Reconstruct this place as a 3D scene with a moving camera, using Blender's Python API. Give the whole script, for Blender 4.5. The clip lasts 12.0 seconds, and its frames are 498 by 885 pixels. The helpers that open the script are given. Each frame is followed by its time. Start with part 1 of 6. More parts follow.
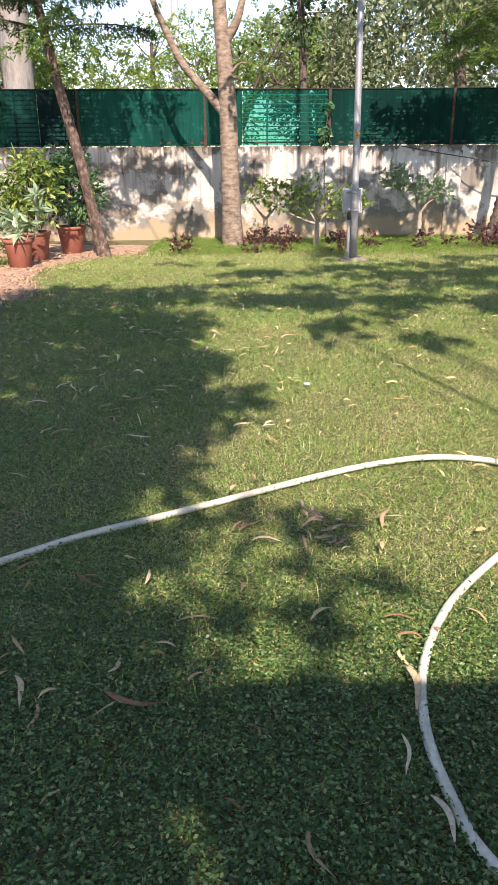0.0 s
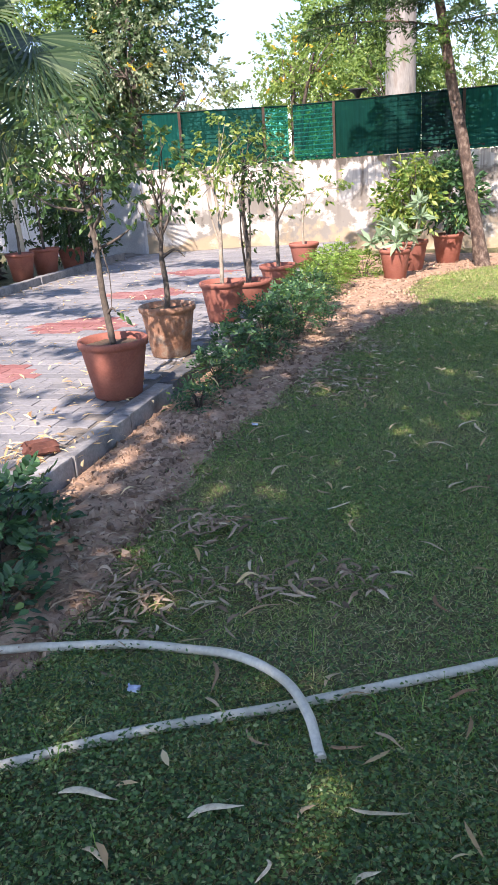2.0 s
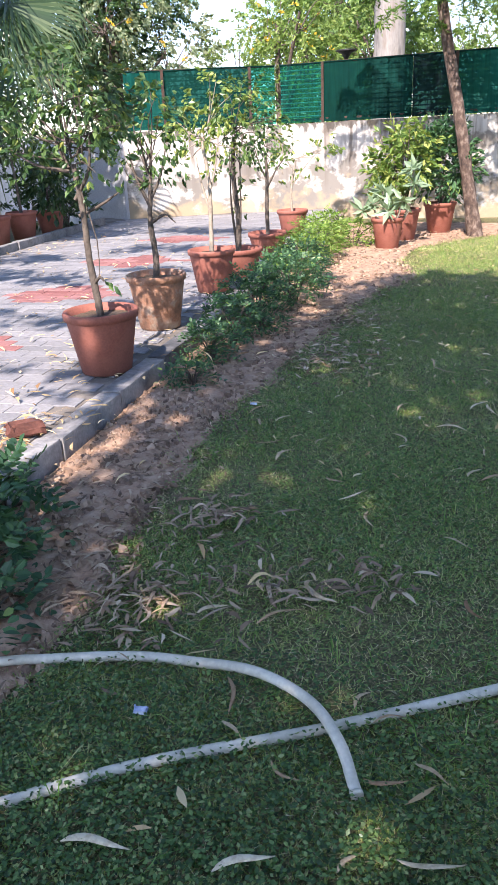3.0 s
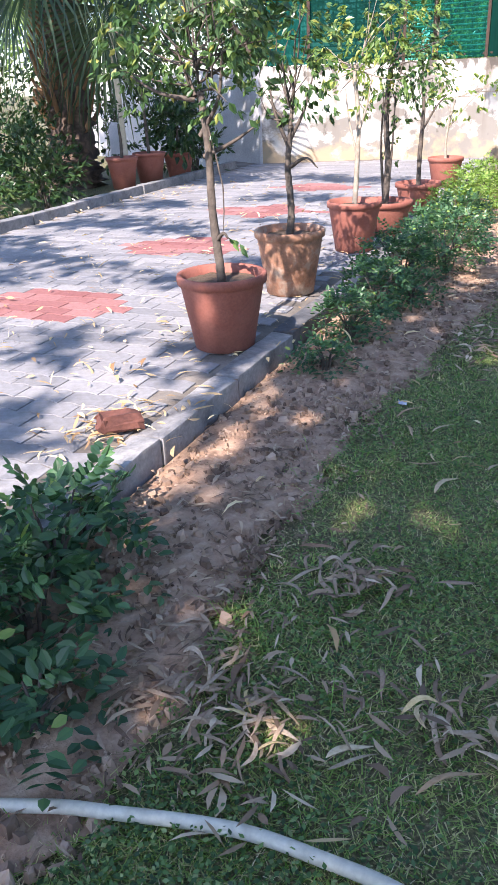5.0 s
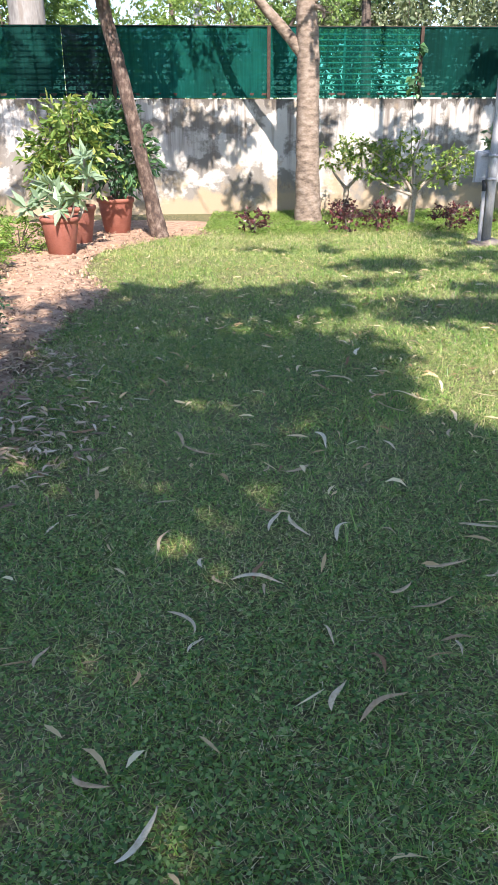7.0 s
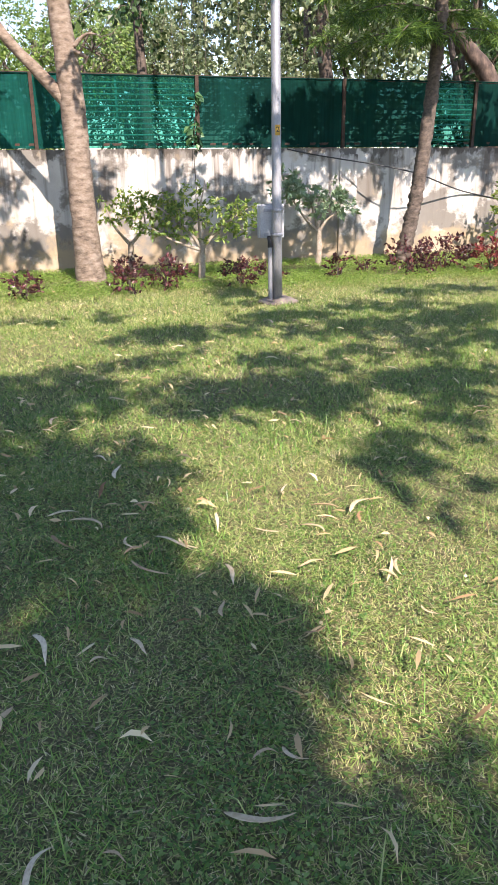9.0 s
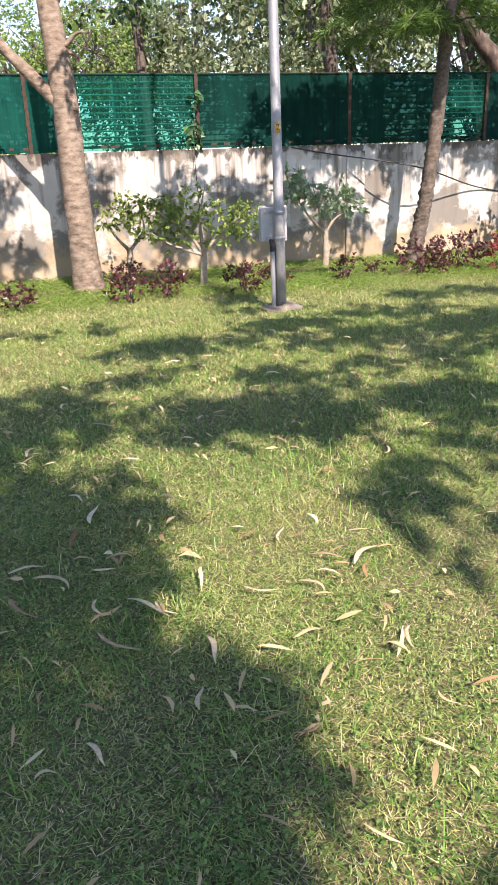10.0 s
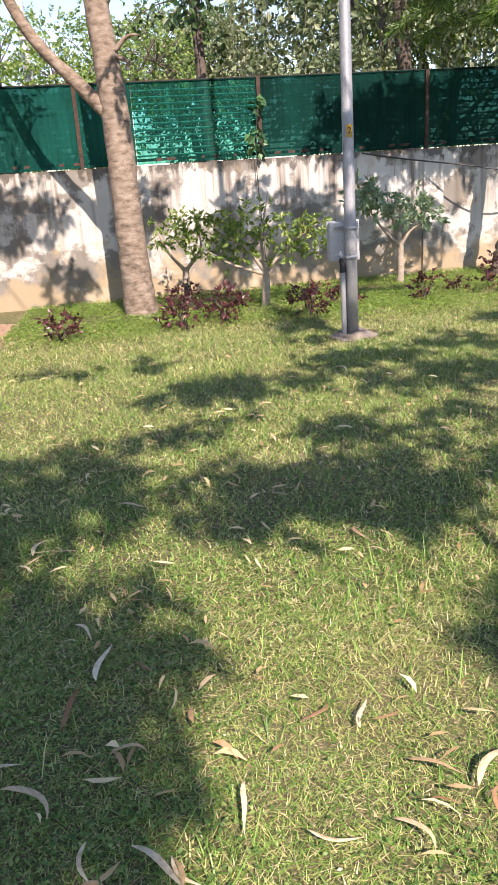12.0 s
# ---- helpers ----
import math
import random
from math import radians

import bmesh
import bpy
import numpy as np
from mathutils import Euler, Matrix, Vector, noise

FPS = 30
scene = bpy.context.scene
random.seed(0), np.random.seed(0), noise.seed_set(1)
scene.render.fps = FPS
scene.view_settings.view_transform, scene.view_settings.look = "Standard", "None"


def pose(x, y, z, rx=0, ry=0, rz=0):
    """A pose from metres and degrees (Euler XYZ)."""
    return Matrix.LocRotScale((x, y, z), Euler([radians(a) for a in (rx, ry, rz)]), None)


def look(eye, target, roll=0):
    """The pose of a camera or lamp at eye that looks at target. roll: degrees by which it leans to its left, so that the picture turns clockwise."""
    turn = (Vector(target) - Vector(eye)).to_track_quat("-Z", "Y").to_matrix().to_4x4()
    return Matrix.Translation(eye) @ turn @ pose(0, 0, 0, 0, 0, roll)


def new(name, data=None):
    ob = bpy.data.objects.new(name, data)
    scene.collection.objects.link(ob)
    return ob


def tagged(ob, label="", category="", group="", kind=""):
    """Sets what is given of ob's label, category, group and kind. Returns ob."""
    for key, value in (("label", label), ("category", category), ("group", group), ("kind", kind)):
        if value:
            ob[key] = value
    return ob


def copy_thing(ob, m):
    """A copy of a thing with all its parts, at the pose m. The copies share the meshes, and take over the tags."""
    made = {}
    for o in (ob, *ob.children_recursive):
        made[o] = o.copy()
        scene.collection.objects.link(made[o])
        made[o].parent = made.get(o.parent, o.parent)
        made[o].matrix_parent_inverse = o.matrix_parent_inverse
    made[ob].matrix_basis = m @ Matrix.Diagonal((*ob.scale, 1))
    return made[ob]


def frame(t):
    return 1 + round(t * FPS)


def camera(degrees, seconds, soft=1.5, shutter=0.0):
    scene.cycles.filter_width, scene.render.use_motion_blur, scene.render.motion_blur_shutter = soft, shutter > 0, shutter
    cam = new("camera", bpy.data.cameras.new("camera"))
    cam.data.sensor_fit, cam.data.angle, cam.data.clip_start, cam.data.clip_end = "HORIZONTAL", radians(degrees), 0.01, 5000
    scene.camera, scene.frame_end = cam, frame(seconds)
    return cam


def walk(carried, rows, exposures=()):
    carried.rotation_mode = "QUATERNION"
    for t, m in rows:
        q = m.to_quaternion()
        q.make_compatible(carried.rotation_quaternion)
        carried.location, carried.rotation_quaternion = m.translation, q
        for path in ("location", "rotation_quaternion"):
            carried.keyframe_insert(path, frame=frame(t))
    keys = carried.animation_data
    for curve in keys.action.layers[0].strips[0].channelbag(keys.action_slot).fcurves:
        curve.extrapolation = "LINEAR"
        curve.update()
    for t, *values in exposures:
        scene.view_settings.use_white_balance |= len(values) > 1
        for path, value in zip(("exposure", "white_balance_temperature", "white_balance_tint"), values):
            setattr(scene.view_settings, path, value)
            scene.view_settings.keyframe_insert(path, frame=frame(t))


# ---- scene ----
cam = camera(36.3, 12.0, soft=1.1)
PATH = [
    (0, (0.332, 0.281, 1.491), (0.266, 2.15, 0.781), -0.4),
    (0.2, (0.26, 0.39, 1.475), (-0.031, 2.246, 0.767), -1.8),
    (0.5, (0.187, 0.539, 1.455), (-0.421, 2.321, 0.781), -4.6),
    (1, (0.07, 0.722, 1.484), (-0.776, 2.414, 0.834), -5.0),
    (1.5, (-0.047, 0.791, 1.477), (-0.962, 2.449, 0.833), -4.1),
    (2, (-0.257, 0.919, 1.488), (-1.142, 2.583, 0.819), -3.8),
    (2.5, (-0.372, 0.997, 1.476), (-1.217, 2.66, 0.754), -3.5),
    (4.5, (-0.91, 1.629, 1.415), (-1.761, 3.252, 0.614), 0.0),
    (5, (-0.995, 1.827, 1.379), (-2.053, 3.294, 0.527), -2.4),
    (5.5, (-1.051, 2.117, 1.385), (-2.122, 3.58, 0.541), -2.6),
    (6, (-1.145, 2.3, 1.363), (-2.061, 3.865, 0.519), -1.8),
    (6.2, (-1.2, 2.4, 1.385), (-1.913, 4.067, 0.541), -0.3),
    (6.5, (-1.218, 2.552, 1.394), (-1.513, 4.346, 0.56), 1.7),
    (7, (-1.155, 2.803, 1.352), (-1.18, 4.642, 0.567), -0.2),
    (7.5, (-1.062, 3.178, 1.359), (-1.004, 5.072, 0.718), -0.4),
    (9.5, (-0.568, 4.034, 1.449), (-0.106, 5.849, 0.746), -0.7),
    (10, (-0.483, 4.26, 1.444), (-0.104, 6.097, 0.75), -2.0),
    (10.5, (-0.434, 4.472, 1.427), (-0.08, 6.314, 0.735), -2.7),
    (11, (-0.414, 4.726, 1.441), (-0.069, 6.573, 0.756), -2.7),
    (11.5, (-0.351, 4.937, 1.446), (-0.054, 6.797, 0.772), -3.4),
    (12, (-0.274, 5.233, 1.462), (-0.064, 7.106, 0.794), -3.7),
]
EXPOSURE = [(0.0, 0.88, 7200, 23), (0.5, 0.82, 7100, 23), (1.0, 0.84, 7000, 23), (2.0, 1.12, 6700, 22), (2.5, 1.18, 6600, 22), (4.5, 1.34, 6350, 22), (6.0, 1.36, 6400, 21), (7.5, 1.1, 6500, 17), (9.5, 1.03, 6900, 23), (12.0, 0.87, 7050, 24)]
walk(cam, [(t, look(eye, target, roll)) for t, eye, target, roll in PATH], EXPOSURE)

# ---- sky and sun ----
SUN_EL = radians(43)
SUN_FROM = Vector((0.167 * math.cos(SUN_EL), -0.986 * math.cos(SUN_EL), math.sin(SUN_EL))).normalized()
world = bpy.data.worlds.new("sky")
scene.world = world
world.use_nodes = True
wn = world.node_tree.nodes
sky = wn.new("ShaderNodeTexSky")
sky.sky_type, sky.sun_disc = "NISHITA", False
sky.sun_elevation = SUN_EL
sky.sun_rotation = math.atan2(SUN_FROM.x, SUN_FROM.y)
sky.dust_density, sky.air_density, sky.ozone_density = 0.4, 1.0, 3.0
wn["Background"].inputs[1].default_value = 0.15
world.node_tree.links.new(sky.outputs[0], wn["Background"].inputs[0])
lamp = bpy.data.lights.new("sun", "SUN")
lamp.energy, lamp.angle, lamp.color = 5.0, radians(0.53), (1.0, 0.93, 0.82)
sun = new("sun", lamp)
sun.matrix_world = look(tuple(SUN_FROM * 40), (0, 0, 0))


# ---- materials ----
def node_mat(name):
    m = bpy.data.materials.new(name)
    m.use_nodes = True
    nt = m.node_tree
    return m, nt, nt.nodes["Principled BSDF"]


def ramp(nt, fac, stops):
    r = nt.nodes.new("ShaderNodeValToRGB")
    els = r.color_ramp.elements
    while len(els) < len(stops):
        els.new(0.5)
    for e, (p, c) in zip(els, stops):
        e.position, e.color = p, (*c, 1)
    nt.links.new(fac, r.inputs[0])
    return r.outputs[0]


def noise_at(nt, scale, detail=4, stretch=(1, 1, 1), space="Object", rough=0.6):
    tc = nt.nodes.new("ShaderNodeTexCoord")
    mp = nt.nodes.new("ShaderNodeMapping")
    mp.inputs["Scale"].default_value = stretch
    n = nt.nodes.new("ShaderNodeTexNoise")
    n.inputs["Scale"].default_value, n.inputs["Detail"].default_value = scale, detail
    n.inputs["Roughness"].default_value = rough
    nt.links.new(tc.outputs[space], mp.inputs[0])
    nt.links.new(mp.outputs[0], n.inputs[0])
    return n.outputs["Fac"]


def mixc(nt, fac, a, b, mode="MIX"):
    m = nt.nodes.new("ShaderNodeMix")
    m.data_type, m.blend_type = "RGBA", mode
    for sock, v in ((m.inputs[0], fac), (m.inputs[6], a), (m.inputs[7], b)):
        if isinstance(v, (int, float)):
            sock.default_value = v
        elif isinstance(v, tuple):
            sock.default_value = (*v, 1)
        else:
            nt.links.new(v, sock)
    return m.outputs[2]


def bump(nt, bsdf, height, strength, dist=0.01):
    b = nt.nodes.new("ShaderNodeBump")
    b.inputs["Strength"].default_value, b.inputs["Distance"].default_value = strength, dist
    nt.links.new(height, b.inputs["Height"])
    nt.links.new(b.outputs[0], bsdf.inputs["Normal"])


def rough_mat(name, a, b, scale=8, rough=0.85, relief=0.3, fine=60, c=None, metal=0.0, stretch=(1, 1, 1), space="Object", vary=0.0):
    """A surface with broad blotches (a to b), fine grain and relief."""
    m, nt, p = node_mat(name)
    big = noise_at(nt, scale, 5, stretch, space)
    small = noise_at(nt, fine, 3, stretch, space)
    stops = [(0.3, a), (0.68, b)] if c is None else [(0.28, a), (0.5, b), (0.72, c)]
    col = ramp(nt, big, stops)
    col = mixc(nt, 0.5, col, ramp(nt, small, [(0.25, (0.45, 0.45, 0.45)), (0.75, (1.0, 1.0, 1.0))]), "MULTIPLY")
    if vary:
        oi = nt.nodes.new("ShaderNodeObjectInfo")
        col = mixc(nt, vary, col, ramp(nt, oi.outputs["Random"], [(0, (0.35, 0.35, 0.35)), (1, (1.0, 1.0, 1.0))]), "MULTIPLY")
    nt.links.new(col, p.inputs["Base Color"])
    p.inputs["Roughness"].default_value, p.inputs["Metallic"].default_value = rough, metal
    bump(nt, p, mixc(nt, 0.5, big, small), relief)
    return m


def leaf_mat(name, stops, rough=0.45, through_light=0.35, patch=None):
    """Leaves: colour differs from leaf to leaf, light passes through."""
    m, nt, p = node_mat(name)
    g = nt.nodes.new("ShaderNodeNewGeometry")
    col = ramp(nt, g.outputs["Random Per Island"], stops)
    if patch:
        col = mixc(nt, ramp(nt, noise_at(nt, patch[0], 3), [(patch[2], (0, 0, 0)), (patch[3], (1, 1, 1))]), col, patch[1])
    nt.links.new(col, p.inputs["Base Color"])
    p.inputs["Roughness"].default_value = rough
    t = nt.nodes.new("ShaderNodeBsdfTranslucent")
    warm = mixc(nt, 1.0, col, (1.0, 1.0, 0.45), "MULTIPLY")
    nt.links.new(warm, t.inputs[0])
    mx = nt.nodes.new("ShaderNodeMixShader")
    mx.inputs[0].default_value = through_light
    nt.links.new(p.outputs[0], mx.inputs[1])
    nt.links.new(t.outputs[0], mx.inputs[2])
    nt.links.new(mx.outputs[0], nt.nodes["Material Output"].inputs[0])
    return m


M = {}
M["grass"] = leaf_mat("grass_blades", [(0.0, (0.07, 0.15, 0.03)), (0.35, (0.22, 0.36, 0.08)), (0.64, (0.39, 0.49, 0.15)), (0.86, (0.6, 0.56, 0.27)), (1.0, (0.84, 0.73, 0.48))], 0.45, 0.3,
                      (1.1, (0.56, 0.5, 0.22), 0.56, 1.05))
M["grass_green"] = leaf_mat("green_grass_blades", [(0.0, (0.07, 0.17, 0.03)), (0.6, (0.2, 0.4, 0.075)), (0.92, (0.38, 0.54, 0.15)), (1.0, (0.66, 0.62, 0.33))], 0.4, 0.35)
M["straw"] = leaf_mat("straw_stalks", [(0.0, (0.1, 0.1, 0.04)), (0.4, (0.3, 0.26, 0.11)), (0.75, (0.55, 0.45, 0.25)), (1.0, (0.78, 0.68, 0.48))], 0.55, 0.1)
M["weed_light"] = leaf_mat("lawn_weeds", [(0.0, (0.055, 0.13, 0.028)), (0.6, (0.15, 0.28, 0.065)), (1.0, (0.32, 0.42, 0.14))], 0.35, 0.3)
M["weed"] = leaf_mat("ground_weeds", [(0.0, (0.02, 0.055, 0.014)), (0.5, (0.075, 0.165, 0.045)), (0.85, (0.17, 0.29, 0.09)), (1.0, (0.36, 0.42, 0.17))], 0.38, 0.25)
M["creeper"] = leaf_mat("creeper_leaves", [(0.0, (0.09, 0.19, 0.03)), (0.6, (0.2, 0.34, 0.06)), (1.0, (0.36, 0.46, 0.13))], 0.45, 0.35)
M["bushleaf"] = leaf_mat("bush_leaves", [(0.0, (0.025, 0.08, 0.04)), (0.6, (0.06, 0.15, 0.065)), (0.94, (0.11, 0.24, 0.095)), (1.0, (0.3, 0.42, 0.1))], 0.4, 0.3)
M["ficus"] = leaf_mat("potted_tree_leaves", [(0.0, (0.035, 0.085, 0.03)), (0.6, (0.08, 0.165, 0.05)), (0.92, (0.17, 0.27, 0.08)), (1.0, (0.46, 0.45, 0.12))], 0.35, 0.28)
M["yellowgreen"] = leaf_mat("yellow_green_leaves", [(0.0, (0.08, 0.155, 0.035)), (0.5, (0.17, 0.28, 0.06)), (1.0, (0.4, 0.44, 0.12))], 0.4, 0.35)
M["greyleaf"] = leaf_mat("grey_green_leaves", [(0.0, (0.17, 0.27, 0.17)), (1.0, (0.32, 0.43, 0.27))], 0.45, 0.2)
M["darkleaf"] = leaf_mat("dark_glossy_leaves", [(0.0, (0.02, 0.055, 0.018)), (0.7, (0.045, 0.1, 0.03)), (1.0, (0.1, 0.16, 0.05))], 0.35, 0.25)
M["farleaf"] = leaf_mat("far_tree_leaves", [(0.0, (0.1, 0.19, 0.05)), (0.6, (0.2, 0.32, 0.08)), (1.0, (0.34, 0.44, 0.14))], 0.5, 0.35)
M["farleaf_lime"] = leaf_mat("far_lime_leaves", [(0.0, (0.13, 0.22, 0.05)), (0.6, (0.22, 0.34, 0.08)), (1.0, (0.38, 0.46, 0.14))], 0.5, 0.4)
M["farleaf_dusty"] = leaf_mat("far_dusty_leaves", [(0.0, (0.1, 0.15, 0.075)), (0.6, (0.2, 0.26, 0.14)), (1.0, (0.42, 0.46, 0.3))], 0.4, 0.3)
M["yellow"] = leaf_mat("yellow_blossom", [(0.0, (0.6, 0.38, 0.03)), (1.0, (0.8, 0.55, 0.06))], 0.5, 0.3)
M["fern"] = leaf_mat("fern_leaves", [(0.0, (0.05, 0.11, 0.03)), (0.6, (0.1, 0.2, 0.04)), (1.0, (0.22, 0.34, 0.06))], 0.45, 0.35)
M["purple"] = leaf_mat("purple_leaves", [(0.0, (0.03, 0.014, 0.018)), (0.6, (0.09, 0.03, 0.035)), (1.0, (0.2, 0.06, 0.06))], 0.35, 0.2)
M["red"] = leaf_mat("red_leaves", [(0.0, (0.08, 0.018, 0.02)), (0.6, (0.22, 0.04, 0.04)), (1.0, (0.36, 0.1, 0.08))], 0.4, 0.25)
M["palm"] = leaf_mat("palm_fronds", [(0.0, (0.02, 0.05, 0.02)), (0.6, (0.05, 0.095, 0.04)), (1.0, (0.12, 0.17, 0.08))], 0.35, 0.25)
M["deadfrond"] = leaf_mat("dead_fronds", [(0.0, (0.12, 0.06, 0.03)), (1.0, (0.36, 0.2, 0.1))], 0.8, 0.1)
M["dryleaf"] = leaf_mat("dry_leaves", [(0.0, (0.28, 0.16, 0.08)), (0.35, (0.55, 0.38, 0.2)), (0.8, (0.77, 0.59, 0.34)), (1.0, (0.86, 0.74, 0.48))], 0.85, 0.2)
M["heapleaf"] = leaf_mat("heaped_dry_leaves", [(0.0, (0.13, 0.08, 0.05)), (0.4, (0.3, 0.2, 0.125)), (0.8, (0.5, 0.37, 0.245)), (1.0, (0.68, 0.56, 0.4))], 0.65, 0.08)


def dry_single(name, stops):
    m, nt, p = node_mat(name)
    oi = nt.nodes.new("ShaderNodeObjectInfo")
    col = ramp(nt, oi.outputs["Random"], stops)
    col = mixc(nt, 0.6, col, ramp(nt, noise_at(nt, 90, 4), [(0.3, (0.55, 0.44, 0.35)), (0.58, (1.0, 1.0, 1.0))]), "MULTIPLY")
    nt.links.new(col, p.inputs["Base Color"])
    p.inputs["Roughness"].default_value = 0.7
    p.inputs["Specular IOR Level"].default_value = 0.25
    return m


M["fallen"] = dry_single("fallen_leaf_skin", [(0.0, (0.34, 0.19, 0.1)), (0.25, (0.56, 0.41, 0.25)), (0.7, (0.72, 0.58, 0.38)), (1.0, (0.8, 0.7, 0.5))])
M["fallen_old"] = dry_single("old_fallen_leaf_skin", [(0.0, (0.28, 0.18, 0.12)), (0.5, (0.43, 0.325, 0.23)), (0.9, (0.6, 0.48, 0.35)), (1.0, (0.8, 0.62, 0.3))])
M["terracotta"] = rough_mat("terracotta", (0.3, 0.095, 0.065), (0.42, 0.16, 0.115), 5, 0.75, 0.15, 70, vary=0.25)
M["terracotta_old"] = rough_mat("weathered_terracotta", (0.14, 0.09, 0.06), (0.4, 0.2, 0.12), 9, 0.85, 0.35, 60, (0.5, 0.42, 0.33))
M["potsoil"] = rough_mat("pot_soil", (0.06, 0.042, 0.03), (0.15, 0.105, 0.07), 25, 0.95, 0.8, 90)
M["bark_buff"] = rough_mat("buff_bark", (0.09, 0.066, 0.052), (0.27, 0.205, 0.155), 9, 0.9, 1.0, 46, (0.4, 0.33, 0.27), stretch=(1, 1, 2.2))
M["bark_flaky"] = rough_mat("flaky_reddish_bark", (0.03, 0.021, 0.018), (0.12, 0.078, 0.06), 16, 0.9, 1.0, 60, (0.32, 0.25, 0.2), stretch=(1, 1, 0.6))
M["bark_dark"] = rough_mat("dark_bark", (0.035, 0.027, 0.024), (0.1, 0.07, 0.055), 7, 0.9, 0.9, 30, (0.26, 0.18, 0.13), stretch=(1, 1, 0.6))
M["bark_grey"] = rough_mat("grey_bark", (0.055, 0.045, 0.038), (0.2, 0.155, 0.125), 14, 0.95, 1.0, 34, stretch=(1, 1, 1.6))
M["bark_pale"] = rough_mat("pale_eucalyptus_bark", (0.15, 0.14, 0.13), (0.33, 0.31, 0.285), 2.6, 0.8, 0.4, 12, (0.22, 0.17, 0.13), stretch=(2, 2, 0.5))
M["stem"] = rough_mat("stem_bark", (0.05, 0.04, 0.034), (0.17, 0.135, 0.105), 18, 0.85, 0.5, 60)
M["stem_pale"] = rough_mat("pale_stem_bark", (0.3, 0.24, 0.18), (0.46, 0.4, 0.32), 18, 0.85, 0.5, 60)
M["steel"] = rough_mat("galvanised_steel", (0.3, 0.31, 0.335), (0.43, 0.44, 0.465), 14, 0.5, 0.05, 120, metal=0.35, stretch=(1, 1, 0.3))
M["boxgrey"] = rough_mat("grey_enamel", (0.42, 0.43, 0.46), (0.52, 0.53, 0.56), 8, 0.5, 0.05, 80, metal=0.1)
M["concrete"] = rough_mat("concrete", (0.15, 0.12, 0.1), (0.32, 0.27, 0.225), 12, 0.9, 0.5, 60)
M["kerb"] = rough_mat("painted_kerb", (0.11, 0.105, 0.105), (0.29, 0.285, 0.285), 5, 0.85, 0.6, 40, (0.42, 0.41, 0.4), vary=0.35)
M["kerb_black"] = rough_mat("black_painted_kerb", (0.045, 0.05, 0.06), (0.1, 0.105, 0.115), 6, 0.8, 0.4, 50, (0.22, 0.21, 0.2))
M["brick"] = rough_mat("worn_brick", (0.11, 0.042, 0.032), (0.22, 0.085, 0.06), 14, 0.9, 0.6, 70)
M["hose"] = rough_mat("white_hose_plastic", (0.6, 0.56, 0.45), (0.82, 0.78, 0.66), 7, 0.45, 0.05, 60)
M["rust"] = rough_mat("rusty_angle_iron", (0.035, 0.025, 0.02), (0.1, 0.062, 0.045), 9, 0.85, 0.3, 60, metal=0.2)
M["rodpaint"] = rough_mat("pale_painted_rod", (0.6, 0.63, 0.56), (0.78, 0.8, 0.74), 9, 0.6, 0.1, 60)
M["cable"] = rough_mat("black_cable", (0.02, 0.02, 0.022), (0.05, 0.05, 0.055), 9, 0.5, 0.1, 60)
M["label"] = rough_mat("yellow_label", (0.42, 0.24, 0.02), (0.55, 0.34, 0.05), 20, 0.5, 0.05, 90)
M["ink"] = rough_mat("black_ink", (0.015, 0.015, 0.015), (0.03, 0.03, 0.03), 20, 0.6, 0.05, 90)
M["blue_scrap"] = rough_mat("blue_wrapper", (0.35, 0.45, 0.75), (0.75, 0.8, 0.9), 50, 0.35, 0.3, 90)
M["carpaint"] = rough_mat("white_car_paint", (0.72, 0.74, 0.78), (0.8, 0.82, 0.85), 2, 0.25, 0.02, 80)
M["glass_dark"] = rough_mat("tinted_glass", (0.02, 0.025, 0.03), (0.03, 0.035, 0.04), 3, 0.08, 0.0, 50)
M["rubber"] = rough_mat("tyre_rubber", (0.02, 0.02, 0.02), (0.04, 0.04, 0.04), 9, 0.8, 0.2, 60)


def paver_mat(name, a, b, c):
    m, nt, p = node_mat(name)
    oi = nt.nodes.new("ShaderNodeObjectInfo")
    g = nt.nodes.new("ShaderNodeNewGeometry")
    add = nt.nodes.new("ShaderNodeMath")
    add.operation = "ADD"
    nt.links.new(oi.outputs["Random"], add.inputs[0])
    nt.links.new(g.outputs["Random Per Island"], add.inputs[1])
    fr = nt.nodes.new("ShaderNodeMath")
    fr.operation = "FRACT"
    nt.links.new(add.outputs[0], fr.inputs[0])
    col = ramp(nt, fr.outputs[0], [(0, a), (0.6, b), (1, c)])
    dirt = noise_at(nt, 30, 4)
    col = mixc(nt, 0.55, col, ramp(nt, dirt, [(0.3, (0.55, 0.52, 0.48)), (0.65, (1.0, 1.0, 1.0))]), "MULTIPLY")
    nt.links.new(col, p.inputs["Base Color"])
    p.inputs["Roughness"].default_value = 0.8
    bump(nt, p, noise_at(nt, 120, 3), 0.25)
    return m


M["paver"] = paver_mat("grey_paver", (0.22, 0.22, 0.23), (0.27, 0.268, 0.28), (0.33, 0.325, 0.33))
M["paver_red"] = paver_mat("red_paver", (0.26, 0.1, 0.095), (0.32, 0.14, 0.13), (0.37, 0.19, 0.18))
M["joint"] = rough_mat("paving_joint_sand", (0.08, 0.07, 0.06), (0.3, 0.265, 0.225), 3, 0.95, 0.6, 80)


